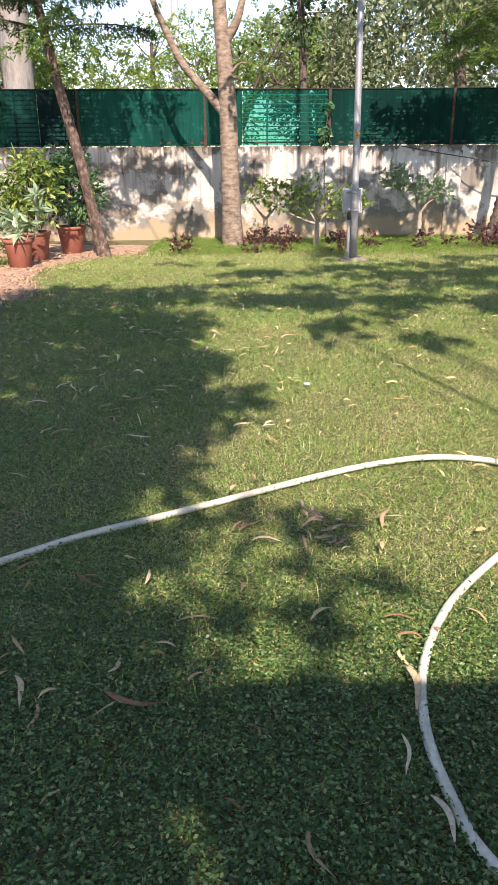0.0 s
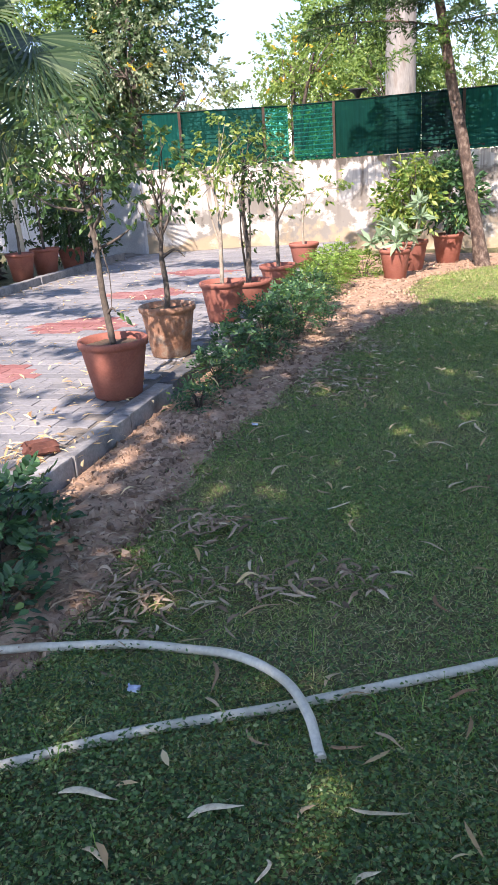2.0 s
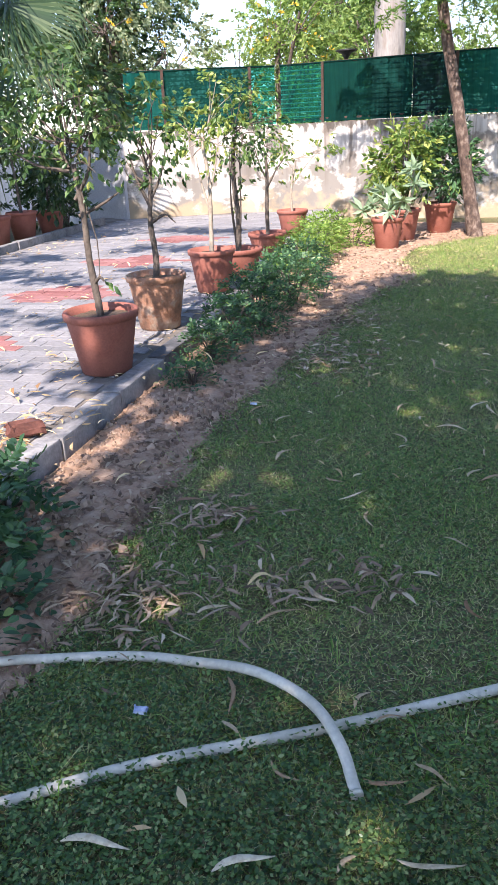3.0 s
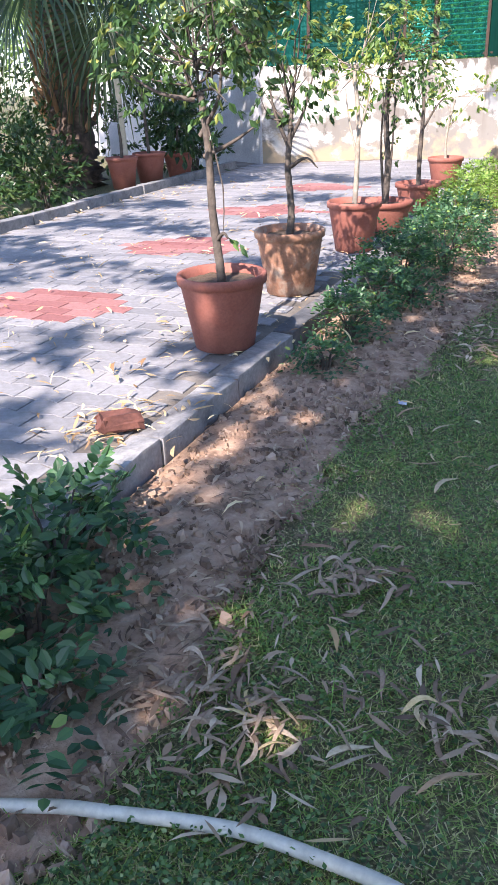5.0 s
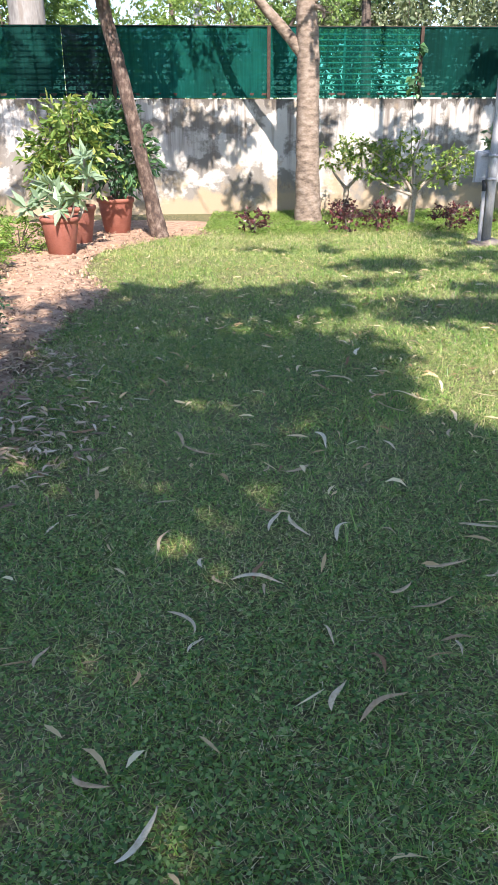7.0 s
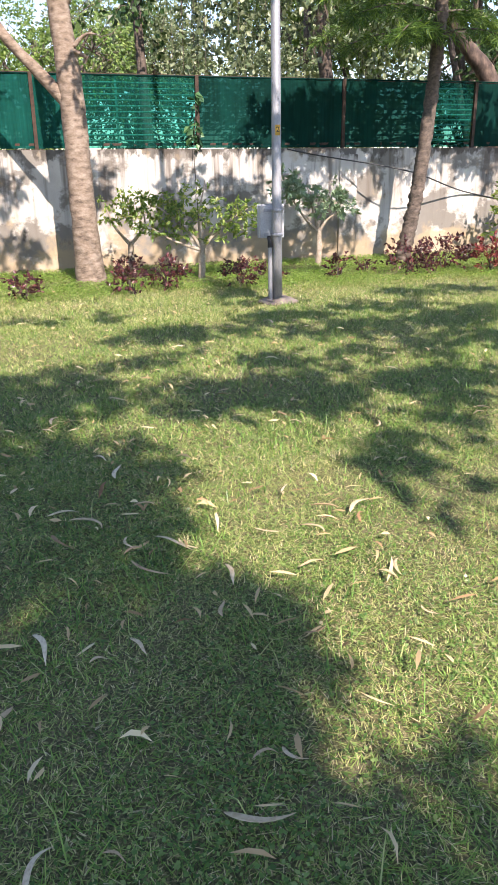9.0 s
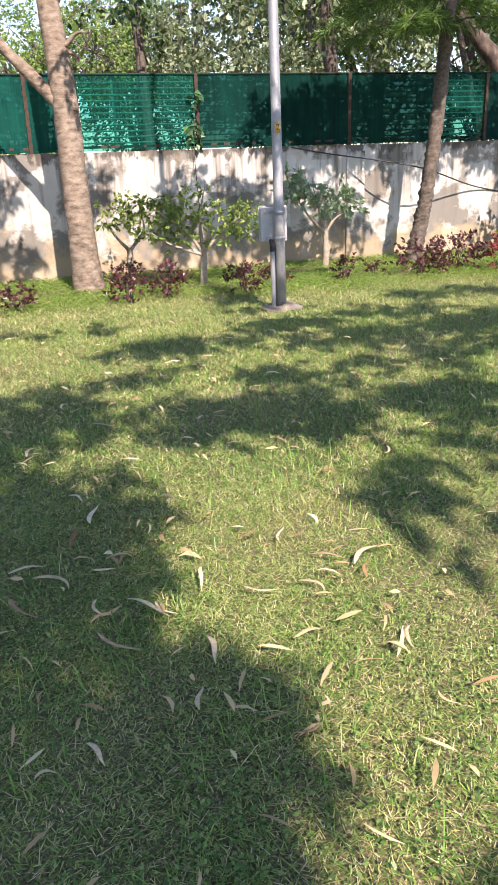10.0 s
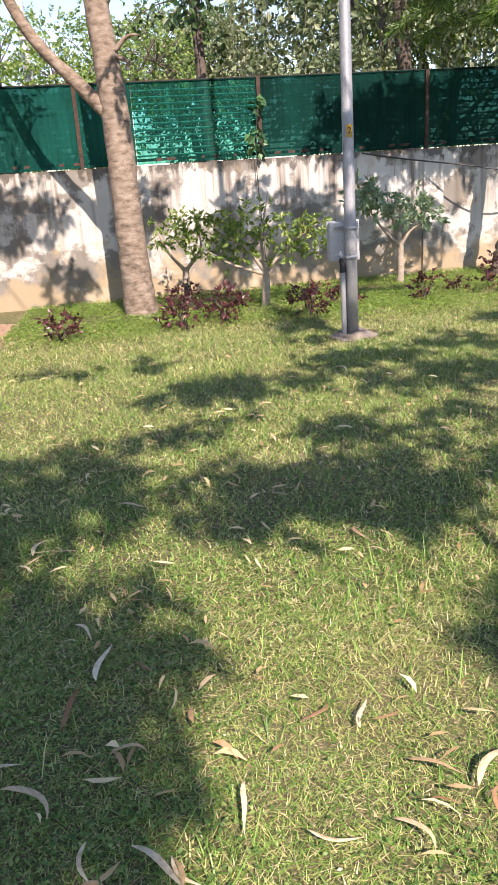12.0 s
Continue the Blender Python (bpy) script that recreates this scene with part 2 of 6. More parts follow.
def lawn_soil():
    m, nt, p = node_mat("lawn_soil")
    big = noise_at(nt, 0.9, 5)
    mid = noise_at(nt, 14, 5)
    fine = noise_at(nt, 130, 3)
    soil = ramp(nt, mid, [(0.3, (0.13, 0.09, 0.062)), (0.7, (0.42, 0.31, 0.215))])
    # straw thatch; its near-black stop paints in the shade between blades
    thatch = ramp(nt, fine, [(0.3, (0.02, 0.026, 0.01)), (0.52, (0.11, 0.11, 0.042)), (0.72, (0.4, 0.33, 0.17))])
    col = mixc(nt, ramp(nt, big, [(0.45, (1.0, 1.0, 1.0)), (0.8, (0.65, 0.65, 0.65))]), soil, thatch)
    nt.links.new(col, p.inputs["Base Color"])
    p.inputs["Roughness"].default_value = 0.95
    bump(nt, p, mixc(nt, 0.3, mid, fine), 0.5, 0.015)
    return m


M["lawn"] = lawn_soil()
M["clod"] = leaf_mat("earth_clod", [(0.0, (0.13, 0.085, 0.06)), (0.5, (0.3, 0.2, 0.14)), (1.0, (0.5, 0.36, 0.26))], 0.95, 0.0)
M["crumb"] = leaf_mat("brown_leaf_crumbs", [(0.0, (0.12, 0.07, 0.045)), (0.6, (0.3, 0.2, 0.13)), (1.0, (0.56, 0.43, 0.3))], 0.7, 0.05)
M["soil"] = rough_mat("bare_soil", (0.22, 0.13, 0.085), (0.45, 0.29, 0.195), 14, 0.95, 1.0, 70, (0.58, 0.42, 0.3))


def wall_paint():
    m, nt, p = node_mat("mouldy_whitewash")
    tc = nt.nodes.new("ShaderNodeTexCoord")
    sep = nt.nodes.new("ShaderNodeSeparateXYZ")
    nt.links.new(tc.outputs["Object"], sep.inputs[0])
    base = ramp(nt, noise_at(nt, 1.6, 6), [(0.3, (0.46, 0.432, 0.39)), (0.6, (0.6, 0.578, 0.54))])

    def band(lo, hi, flip=False):
        r = nt.nodes.new("ShaderNodeMapRange")
        r.inputs[1].default_value, r.inputs[2].default_value = lo, hi
        r.inputs[3].default_value, r.inputs[4].default_value = (1, 0) if flip else (0, 1)
        nt.links.new(sep.outputs["Z"], r.inputs[0])
        return r.outputs[0]

    def math2(op, a, b):
        n = nt.nodes.new("ShaderNodeMath")
        n.operation, n.use_clamp = op, op != "SUBTRACT"
        for s_, v in zip(n.inputs, (a, b)):
            if isinstance(v, (int, float)):
                s_.default_value = v
            else:
                nt.links.new(v, s_)
        return n.outputs[0]

    # mould: blotches broken up by fine noise, thicker towards the foot
    blot = noise_at(nt, 1.5, 9, (1, 0.3, 1.25), rough=0.62)
    lift = math2("SUBTRACT", math2("MULTIPLY", band(0.0, 1.2, True), 0.14), 0.05)
    mould = ramp(nt, math2("ADD", blot, lift), [(0.47, (0, 0, 0)), (0.53, (1, 1, 1))])
    col = mixc(nt, math2("MULTIPLY", mould, 0.8), base, (0.14, 0.125, 0.105))
    # rain streaks from the coping
    streak = ramp(nt, noise_at(nt, 5.0, 4, (1, 1, 0.06)), [(0.5, (0, 0, 0)), (0.64, (1, 1, 1))])
    col = mixc(nt, math2("MULTIPLY", math2("MULTIPLY", streak, band(0.3, 1.2)), 0.85), col, (0.13, 0.105, 0.085))
    edge = ramp(nt, math2("ADD", noise_at(nt, 7.0, 5, (1, 1, 0.5)), math2("MULTIPLY", band(1.45, 1.63), 0.25)), [(0.62, (0, 0, 0)), (0.72, (1, 1, 1))])
    col = mixc(nt, math2("MULTIPLY", edge, 0.85), col, (0.07, 0.06, 0.05))
    # splashed earth and peeled paint at the foot
    peel = ramp(nt, math2("ADD", noise_at(nt, 3.0, 6), math2("MULTIPLY", band(0.0, 0.6, True), 0.32)), [(0.6, (0, 0, 0)), (0.74, (1, 1, 1))])
    col = mixc(nt, math2("MULTIPLY", peel, 0.75), col, (0.42, 0.32, 0.2))
    nt.links.new(col, p.inputs["Base Color"])
    p.inputs["Roughness"].default_value = 0.92
    bump(nt, p, mixc(nt, 0.5, noise_at(nt, 6, 5), noise_at(nt, 60, 4)), 0.35, 0.02)
    return m


M["wall"] = wall_paint()
M["wall_grey"] = rough_mat("grey_plaster", (0.42, 0.42, 0.43), (0.55, 0.55, 0.56), 1.5, 0.9, 0.2, 40)


def net_mat(name, hole, tone=1.0, dye=(0.003, 0.095, 0.078)):
    """Woven shade net: green tapes with small gaps."""
    m, nt, p = node_mat(name)
    folds = noise_at(nt, 2.2, 4, (1, 1, 0.35))
    col = ramp(nt, folds, [(0.3, tuple(0.55 * c * tone for c in dye)), (0.7, tuple(c * tone for c in dye))])
    rib = noise_at(nt, 26, 2, (1, 1, 0.04))
    col = mixc(nt, 0.5, col, ramp(nt, rib, [(0.35, (0.4, 0.4, 0.4)), (0.65, (1.0, 1.0, 1.0))]), "MULTIPLY")
    nt.links.new(col, p.inputs["Base Color"])
    p.inputs["Roughness"].default_value = 0.85
    p.inputs["Specular IOR Level"].default_value = 0.12
    t = nt.nodes.new("ShaderNodeBsdfTranslucent")
    nt.links.new(col, t.inputs[0])
    a = nt.nodes.new("ShaderNodeMixShader")
    a.inputs[0].default_value = 0.35
    nt.links.new(p.outputs[0], a.inputs[1])
    nt.links.new(t.outputs[0], a.inputs[2])
    tr = nt.nodes.new("ShaderNodeBsdfTransparent")
    tr.inputs[0].default_value = (0.2, 0.8, 0.7, 1)
    b = nt.nodes.new("ShaderNodeMixShader")
    gaps = ramp(nt, rib, [(0.3, (hole * 0.6,) * 3), (0.7, (hole * 1.3,) * 3)])
    nt.links.new(gaps, b.inputs[0])
    nt.links.new(a.outputs[0], b.inputs[1])
    nt.links.new(tr.outputs[0], b.inputs[2])
    nt.links.new(b.outputs[0], nt.nodes["Material Output"].inputs[0])
    bump(nt, p, folds, 0.5, 0.03)
    return m


M["net"] = net_mat("green_shade_net", 0.06, 1.15)
M["net_dense"] = net_mat("doubled_shade_net", 0.06, 0.55)
M["net_navy"] = net_mat("dark_blue_shade_net", 0.05, 0.8, (0.01, 0.03, 0.04))
M["net_thin"] = net_mat("stretched_shade_net", 0.44, 1.1)


# ---- mesh tools ----
def mesh_from(name, verts, faces, smooth=False):
    """A mesh from an (n, 3) array and one or more (m, k) arrays of corners."""
    faces = [np.asarray(f, dtype=np.int32) for f in (faces if isinstance(faces, list) else [faces]) if len(f)]
    me = bpy.data.meshes.new(name)
    verts = np.asarray(verts, dtype=np.float32)
    me.vertices.add(len(verts))
    me.vertices.foreach_set("co", verts.ravel())
    loops = np.concatenate([f.ravel() for f in faces])
    totals = np.concatenate([np.full(len(f), f.shape[1], np.int32) for f in faces])
    starts = np.concatenate([[0], np.cumsum(totals)[:-1]]).astype(np.int32)
    me.loops.add(len(loops))
    me.loops.foreach_set("vertex_index", loops)
    me.polygons.add(len(totals))
    me.polygons.foreach_set("loop_start", starts)
    me.polygons.foreach_set("loop_total", totals)
    me.polygons.foreach_set("use_smooth", np.full(len(totals), bool(smooth)))
    me.update(calc_edges=True)
    me.validate()
    return me


def part(name, geo, material, parent=None, label="", at=None, smooth=False):
    """One mesh object from a bmesh, a mesh or (verts, faces), under a thing or a part."""
    if isinstance(geo, bmesh.types.BMesh):
        me = bpy.data.meshes.new(name)
        if smooth:
            for f in geo.faces:
                f.smooth = True
        geo.to_mesh(me)
        geo.free()
    elif isinstance(geo, tuple):
        me = mesh_from(name, geo[0], geo[1], smooth)
    else:
        me = geo
    if material is not None and not me.materials:
        me.materials.append(material)
    ob = new(name, me)
    if parent is not None:
        ob.parent = parent
    if at is not None:
        ob.matrix_basis = at if isinstance(at, Matrix) else Matrix.Translation(at)
    if label:
        ob["label"] = label
    return ob


def each(name, pieces, material, parent):
    """One mesh object for each piece."""
    for g in pieces:
        part(name, g, material, parent, smooth=True)


def thing(name, at, label, category, group="", kind=""):
    ob = new(name)
    ob.empty_display_size = 0.1
    ob.matrix_basis = at if isinstance(at, Matrix) else Matrix.Translation(at)
    return tagged(ob, label, category, group, kind)


def box_bm(sx, sy, sz, bevel=0.01, z0=0.0, jitter=0.0, seed=0):
    bm = bmesh.new()
    bmesh.ops.create_cube(bm, size=1)
    bmesh.ops.scale(bm, vec=(sx, sy, sz), verts=bm.verts)
    bmesh.ops.translate(bm, vec=(0, 0, z0 + sz / 2), verts=bm.verts)
    if bevel:
        bmesh.ops.bevel(bm, geom=bm.edges[:], offset=bevel, segments=2, affect="EDGES", profile=0.7)
    if jitter:
        r = random.Random(seed)
        for v in bm.verts:
            v.co += Vector((r.uniform(-1, 1), r.uniform(-1, 1), r.uniform(-1, 1))) * jitter
    return bm


def lathe_bm(profile, segs=28):
    """A turned shape from (radius, height) pairs."""
    bm = bmesh.new()
    rings = []
    for r, z in profile:
        rings.append([bm.verts.new((r * math.cos(2 * math.pi * i / segs), r * math.sin(2 * math.pi * i / segs), z)) for i in range(segs)])
    for a, b in zip(rings, rings[1:]):
        for i in range(segs):
            bm.faces.new((a[i], a[(i + 1) % segs], b[(i + 1) % segs], b[i]))
    bm.faces.new(rings[0][::-1])
    bm.faces.new(rings[-1])
    return bm


def spline(points, n):
    """n points along a smooth line through the given ones."""
    p = np.array(points, float)
    p = np.vstack([2 * p[0] - p[1], p, 2 * p[-1] - p[-2]])
    out = []
    for u in np.linspace(0, len(p) - 3 - 1e-6, n):
        i, f = int(u), u - int(u)
        a, b, c, d = p[i:i + 4]
        out.append(0.5 * (2 * b + (c - a) * f + (2 * a - 5 * b + 4 * c - d) * f * f + (3 * b - a - 3 * c + d) * f ** 3))
    return np.array(out)


def tube(points, radii, segs=8, rough=0.0, rng=None, n=None):
    """A tapered tube along a smooth line: (verts, quads)."""
    n = n or max(4, 4 * len(points))
    c = spline(points, n)
    r = np.interp(np.linspace(0, 1, n), np.linspace(0, 1, len(radii)), radii)
    tan = np.gradient(c, axis=0)
    tan /= np.linalg.norm(tan, axis=1, keepdims=True) + 1e-9
    ref = np.array([1.0, 0.13, 0.07]) if abs(tan[0][2]) > 0.5 else np.array([0.05, 0.1, 1.0])
    u = np.cross(tan, ref)
    u /= np.linalg.norm(u, axis=1, keepdims=True) + 1e-9
    v = np.cross(tan, u)
    ang = np.linspace(0, 2 * np.pi, segs, endpoint=False)
    rad = r[:, None] * np.ones((n, segs))
    if rough and rng is not None:
        rad = rad * (1 + rough * rng.standard_normal((n, segs)))
    vs = c[:, None, :] + rad[..., None] * (np.cos(ang)[None, :, None] * u[:, None, :] + np.sin(ang)[None, :, None] * v[:, None, :])
    i, j = np.meshgrid(np.arange(n - 1), np.arange(segs), indexing="ij")
    k = (j + 1) % segs
    q = np.stack([i * segs + j, i * segs + k, (i + 1) * segs + k, (i + 1) * segs + j], -1).reshape(-1, 4)
    return vs.reshape(-1, 3), q


def join(pieces):
    """Several (verts, faces) in one."""
    vs, fs, o = [], [], 0
    for v, f in pieces:
        vs.append(v)
        fs.append(np.asarray(f) + o)
        o += len(v)
    return np.vstack(vs), np.vstack(fs)


def unit(a):
    return a / (np.linalg.norm(a, axis=-1, keepdims=True) + 1e-9)


def leaves(pos, length, width, rng, down=0.3, along=None, fold=0.25, vary=0.35, flat=False):
    """Folded leaves at pos: (verts, quads), each an island of two quads. along: the way they point."""
    n = len(pos)
    d = rng.standard_normal((n, 3)) if along is None else along + 0.5 * rng.standard_normal((n, 3))
    d = unit(d)
    d[:, 2] -= down
    d = unit(d)
    s = unit(np.cross(d, rng.standard_normal((n, 3))))
    up = np.cross(s, d)
    L = length * (1 + vary * rng.uniform(-1, 1, (n, 1)))
    W = width * L / length * 0.5
    b = pos
    tip = pos + d * L
    mid = pos + d * L * 0.45 - up * fold * W
    lft = pos + d * L * 0.42 + s * W + up * fold * W
    rgt = pos + d * L * 0.42 - s * W + up * fold * W
    if flat:
        return np.stack([b, lft, tip, rgt], 1).reshape(-1, 3), (np.arange(n) * 4)[:, None] + np.array([[0, 3, 2, 1]])
    v = np.stack([b, lft, tip, rgt, mid], 1).reshape(-1, 3)
    o = (np.arange(n) * 5)[:, None]
    f = np.concatenate([o + np.array([[0, 4, 2, 1]]), o + np.array([[0, 3, 2, 4]])])
    return v, f


def blob_points(n, centre, radii, rng, shell=0.5):
    """Random points in an ellipsoid, thicker near its skin."""
    p = unit(rng.standard_normal((n, 3)))
    r = rng.uniform(0, 1, (n, 1)) ** (1 / 3)
    r = shell * (0.75 + 0.3 * rng.uniform(-1, 1, (n, 1))) + (1 - shell) * r
    return np.array(centre) + p * r * np.array(radii)


def sprays(tips, ways, per, length, width, rng, reach, down=0.3, flat=False):
    """Leaves set along short twigs that start at tips."""
    n = len(tips)
    u = rng.uniform(0, 1, (n, per, 1))
    p = tips[:, None, :] + ways[:, None, :] * u * reach
    p[..., 2] -= 0.5 * down * (u[..., 0] * reach) ** 1.5
    p = p + rng.standard_normal(p.shape) * reach * 0.06
    w = np.repeat(ways[:, None, :], per, 1).reshape(-1, 3)
    return leaves(p.reshape(-1, 3), length, width, rng, down, w, flat=flat)


def pip(x, y, poly):
    """Which of the points lie inside the polygon."""
    inside = np.zeros(len(x), bool)
    for (x1, y1), (x2, y2) in zip(poly, poly[1:] + poly[:1]):
        c = ((y1 > y) != (y2 > y)) & (x < (x2 - x1) * (y - y1) / (y2 - y1 + 1e-12) + x1)
        inside ^= c
    return inside


# ---- plan ----
def near_kerb(y):
    return -2.83 - 0.2 * (y - 3.6)


def far_kerb(y):
    return -7.7 - 0.232 * (y - 7.1)


def soil_edge(y):
    return np.interp(y, [-6, 2.5, 3.4, 4.3, 5.1, 6.3, 7.5, 8.8, 9.4, 10.2, 11.3, 12.4, 13, 16], [-1.6, -1.95, -2.14, -2.36, -2.44, -2.5, -2.6, -2.5, -2.5, -2.9, -2.95, -2.5, -1.9, -1.9])


def wall_y(x):
    return 15.85 + 0.08 * x


def ground_z(x, y):
    y = np.asarray(y, float)
    t = np.clip((y - 10.5) / 4.5, 0, 1)
    return -0.08 * t * t * (3 - 2 * t)


LANE = Vector((-0.215, 1.0, 0)).normalized()
LANE_R = Vector((LANE.y, -LANE.x, 0))
LANE_TURN = math.atan2(LANE.y, LANE.x)
PAVE_Z = 0.1

# ---- ground ----
rng = np.random.default_rng(11)
gx = np.concatenate([[-400, -120, -40, -16], np.linspace(-10, 10, 101), [16, 40, 120, 400]])
gy = np.concatenate([[-400, -120, -40, -12], np.linspace(-4, 20, 121), [26, 40, 120, 400]])
X, Y = np.meshgrid(gx, gy, indexing="ij")
Z = ground_z(X, Y) + np.where((np.abs(X) < 10) & (Y > -4) & (Y < 20), 0.0015 * rng.standard_normal(X.shape) - 0.005, 0)
Z = np.where((X < soil_edge(Y)) & (X > near_kerb(Y)) & (Y < 15), Z - 0.012, Z)
Z = np.where((X < near_kerb(Y) - 0.15) & (X > far_kerb(Y) + 0.3) & (Y < 13), -0.08, Z)
i, j = np.meshgrid(np.arange(len(gx) - 1), np.arange(len(gy) - 1), indexing="ij")
nyv = len(gy)
quads = np.stack([i * nyv + j, (i + 1) * nyv + j, (i + 1) * nyv + j + 1, i * nyv + j + 1], -1).reshape(-1, 4)
ground = part("ground", (np.stack([X, Y, Z], -1).reshape(-1, 3), quads), M["lawn"], smooth=True)
tagged(ground, "patchy lawn ground with thatch and bare brown earth", "ground", kind="structure")

# bare earth strip beside the kerb
ys = np.linspace(-4, 14.6, 150)
cols = 14
sv = []
for y in ys:
    a, b = near_kerb(y), float(soil_edge(y)) + 0.05 * math.sin(y * 5) + 0.04 * math.sin(y * 13 + 1)
    for k in range(cols):
        x = a + (b - a) * k / (cols - 1)
        h = 0.02 * math.sin(math.pi * k / (cols - 1)) + 0.008 * rng.standard_normal()
        sv.append((x, y, float(ground_z(x, y)) + 0.008 + (h if 0 < k < cols - 1 else -0.012)))
i, j = np.meshgrid(np.arange(len(ys) - 1), np.arange(cols - 1), indexing="ij")
sq = np.stack([i * cols + j, i * cols + j + 1, (i + 1) * cols + j + 1, (i + 1) * cols + j], -1).reshape(-1, 4)
bed = part("soil_bed", (np.array(sv), sq), M["soil"], smooth=True)
tagged(bed, "strip of bare crumbly brown earth along the kerb", "flower bed", kind="structure")

# clods of earth
ico = bmesh.new()
bmesh.ops.create_cone(ico, segments=5, radius1=1, radius2=0.55, depth=1.3, cap_ends=True)
bmesh.ops.triangulate(ico, faces=ico.faces[:])
ico.verts.index_update()
iv = np.array([v.co[:] for v in ico.verts])
it = np.array([[v.index for v in f.verts] for f in ico.faces])
ico.free()
n = 9000
cy_ = rng.uniform(1.0, 13.5, n)
cu = rng.uniform(0.03, 1.05, n)
cx_ = near_kerb(cy_) + (soil_edge(cy_) - near_kerb(cy_)) * cu
cs = 0.005 + 0.022 * rng.uniform(0, 1, n) ** 2.5
cv = iv[None] * (cs[:, None, None] * rng.uniform(0.6, 1.3, (n, 1, 3))) * (1 + 0.25 * rng.standard_normal((n, len(iv), 1))) + np.stack([cx_, cy_, ground_z(cx_, cy_) + 0.02 * np.sin(math.pi * np.clip(cu, 0, 1)) + 0.006], -1)[:, None, :]
clods = part("earth_clods", (cv.reshape(-1, 3), (it[None] + (np.arange(n) * len(iv))[:, None, None]).reshape(-1, 3)), M["clod"])
tagged(clods, "crumbs and clods of dry brown earth", "earth", kind="stuff")

# ---- boundary wall ----
def wall_run(name, pts, height, thick, material, label):
    """An upright wall with coping along a line of plan points."""
    bm = bmesh.new()
    n = len(pts)
    normals = []
    for k in range(n):
        a, b = Vector(pts[max(k - 1, 0)]), Vector(pts[min(k + 1, n - 1)])
        d = (b - a).normalized()
        normals.append(Vector((-d.y, d.x)))
    rows = []
    for p, m in zip(pts, normals):
        p = Vector(p)
        q = p + m * thick
        rows.append([bm.verts.new((p.x, p.y, -0.4)), bm.verts.new((p.x, p.y, height)), bm.verts.new((q.x, q.y, height)), bm.verts.new((q.x, q.y, -0.4))])
    for a, b in zip(rows, rows[1:]):
        for k in range(4):
            bm.faces.new((a[k], b[k], b[(k + 1) % 4], a[(k + 1) % 4]))
    bm.faces.new(rows[0])
    bm.faces.new(rows[-1][::-1])
    bmesh.ops.recalc_face_normals(bm, faces=bm.faces)
    ob = part(name, bm, material)
    return tagged(ob, label, "wall", kind="structure")


WALL_H, FENCE_H = 1.63, 2.63
BEND = (-6.6, wall_y(-6.6))
CORNER = (-9.05, 13.75)
wall_main = wall_run("wall_north", [(x, wall_y(x)) for x in np.linspace(-6.6, 16, 24)], WALL_H, 0.23, M["wall"], "whitewashed boundary wall with black mould stains and peeling foot")
wall_left = wall_run("wall_west", [CORNER, ((CORNER[0] + BEND[0]) / 2, (CORNER[1] + BEND[1]) / 2), BEND], WALL_H, 0.23, M["wall"], "cream boundary wall with dark rain streaks below the fence")
wall_grey = wall_run("wall_corner", [(-16, 16.3), (-12, 14.9), (-9.06, 13.7)], WALL_H + 0.02, 0.23, M["wall_grey"], "plain grey plastered garden wall in shade")

# unseen wall, added so its top throws a straight shadow edge on the lawn
wall_run("wall_south", [(0.75, -1.0), (5.0, -0.9), (12.0, -0.78)], 3.0, -0.25, M["wall_grey"], "unseen plain grey wall added to cast a straight shadow on the lawn")

# pilaster on the wall face
pil = part("wall_pilaster", box_bm(0.3, 0.05, 1.6, 0.008), M["wall"], at=pose(3.8, wall_y(3.8) - 0.022, -0.06, 0, 0, 4.6))
tagged(pil, "shallow whitewashed pilaster on the boundary wall", "pilaster", kind="structure")

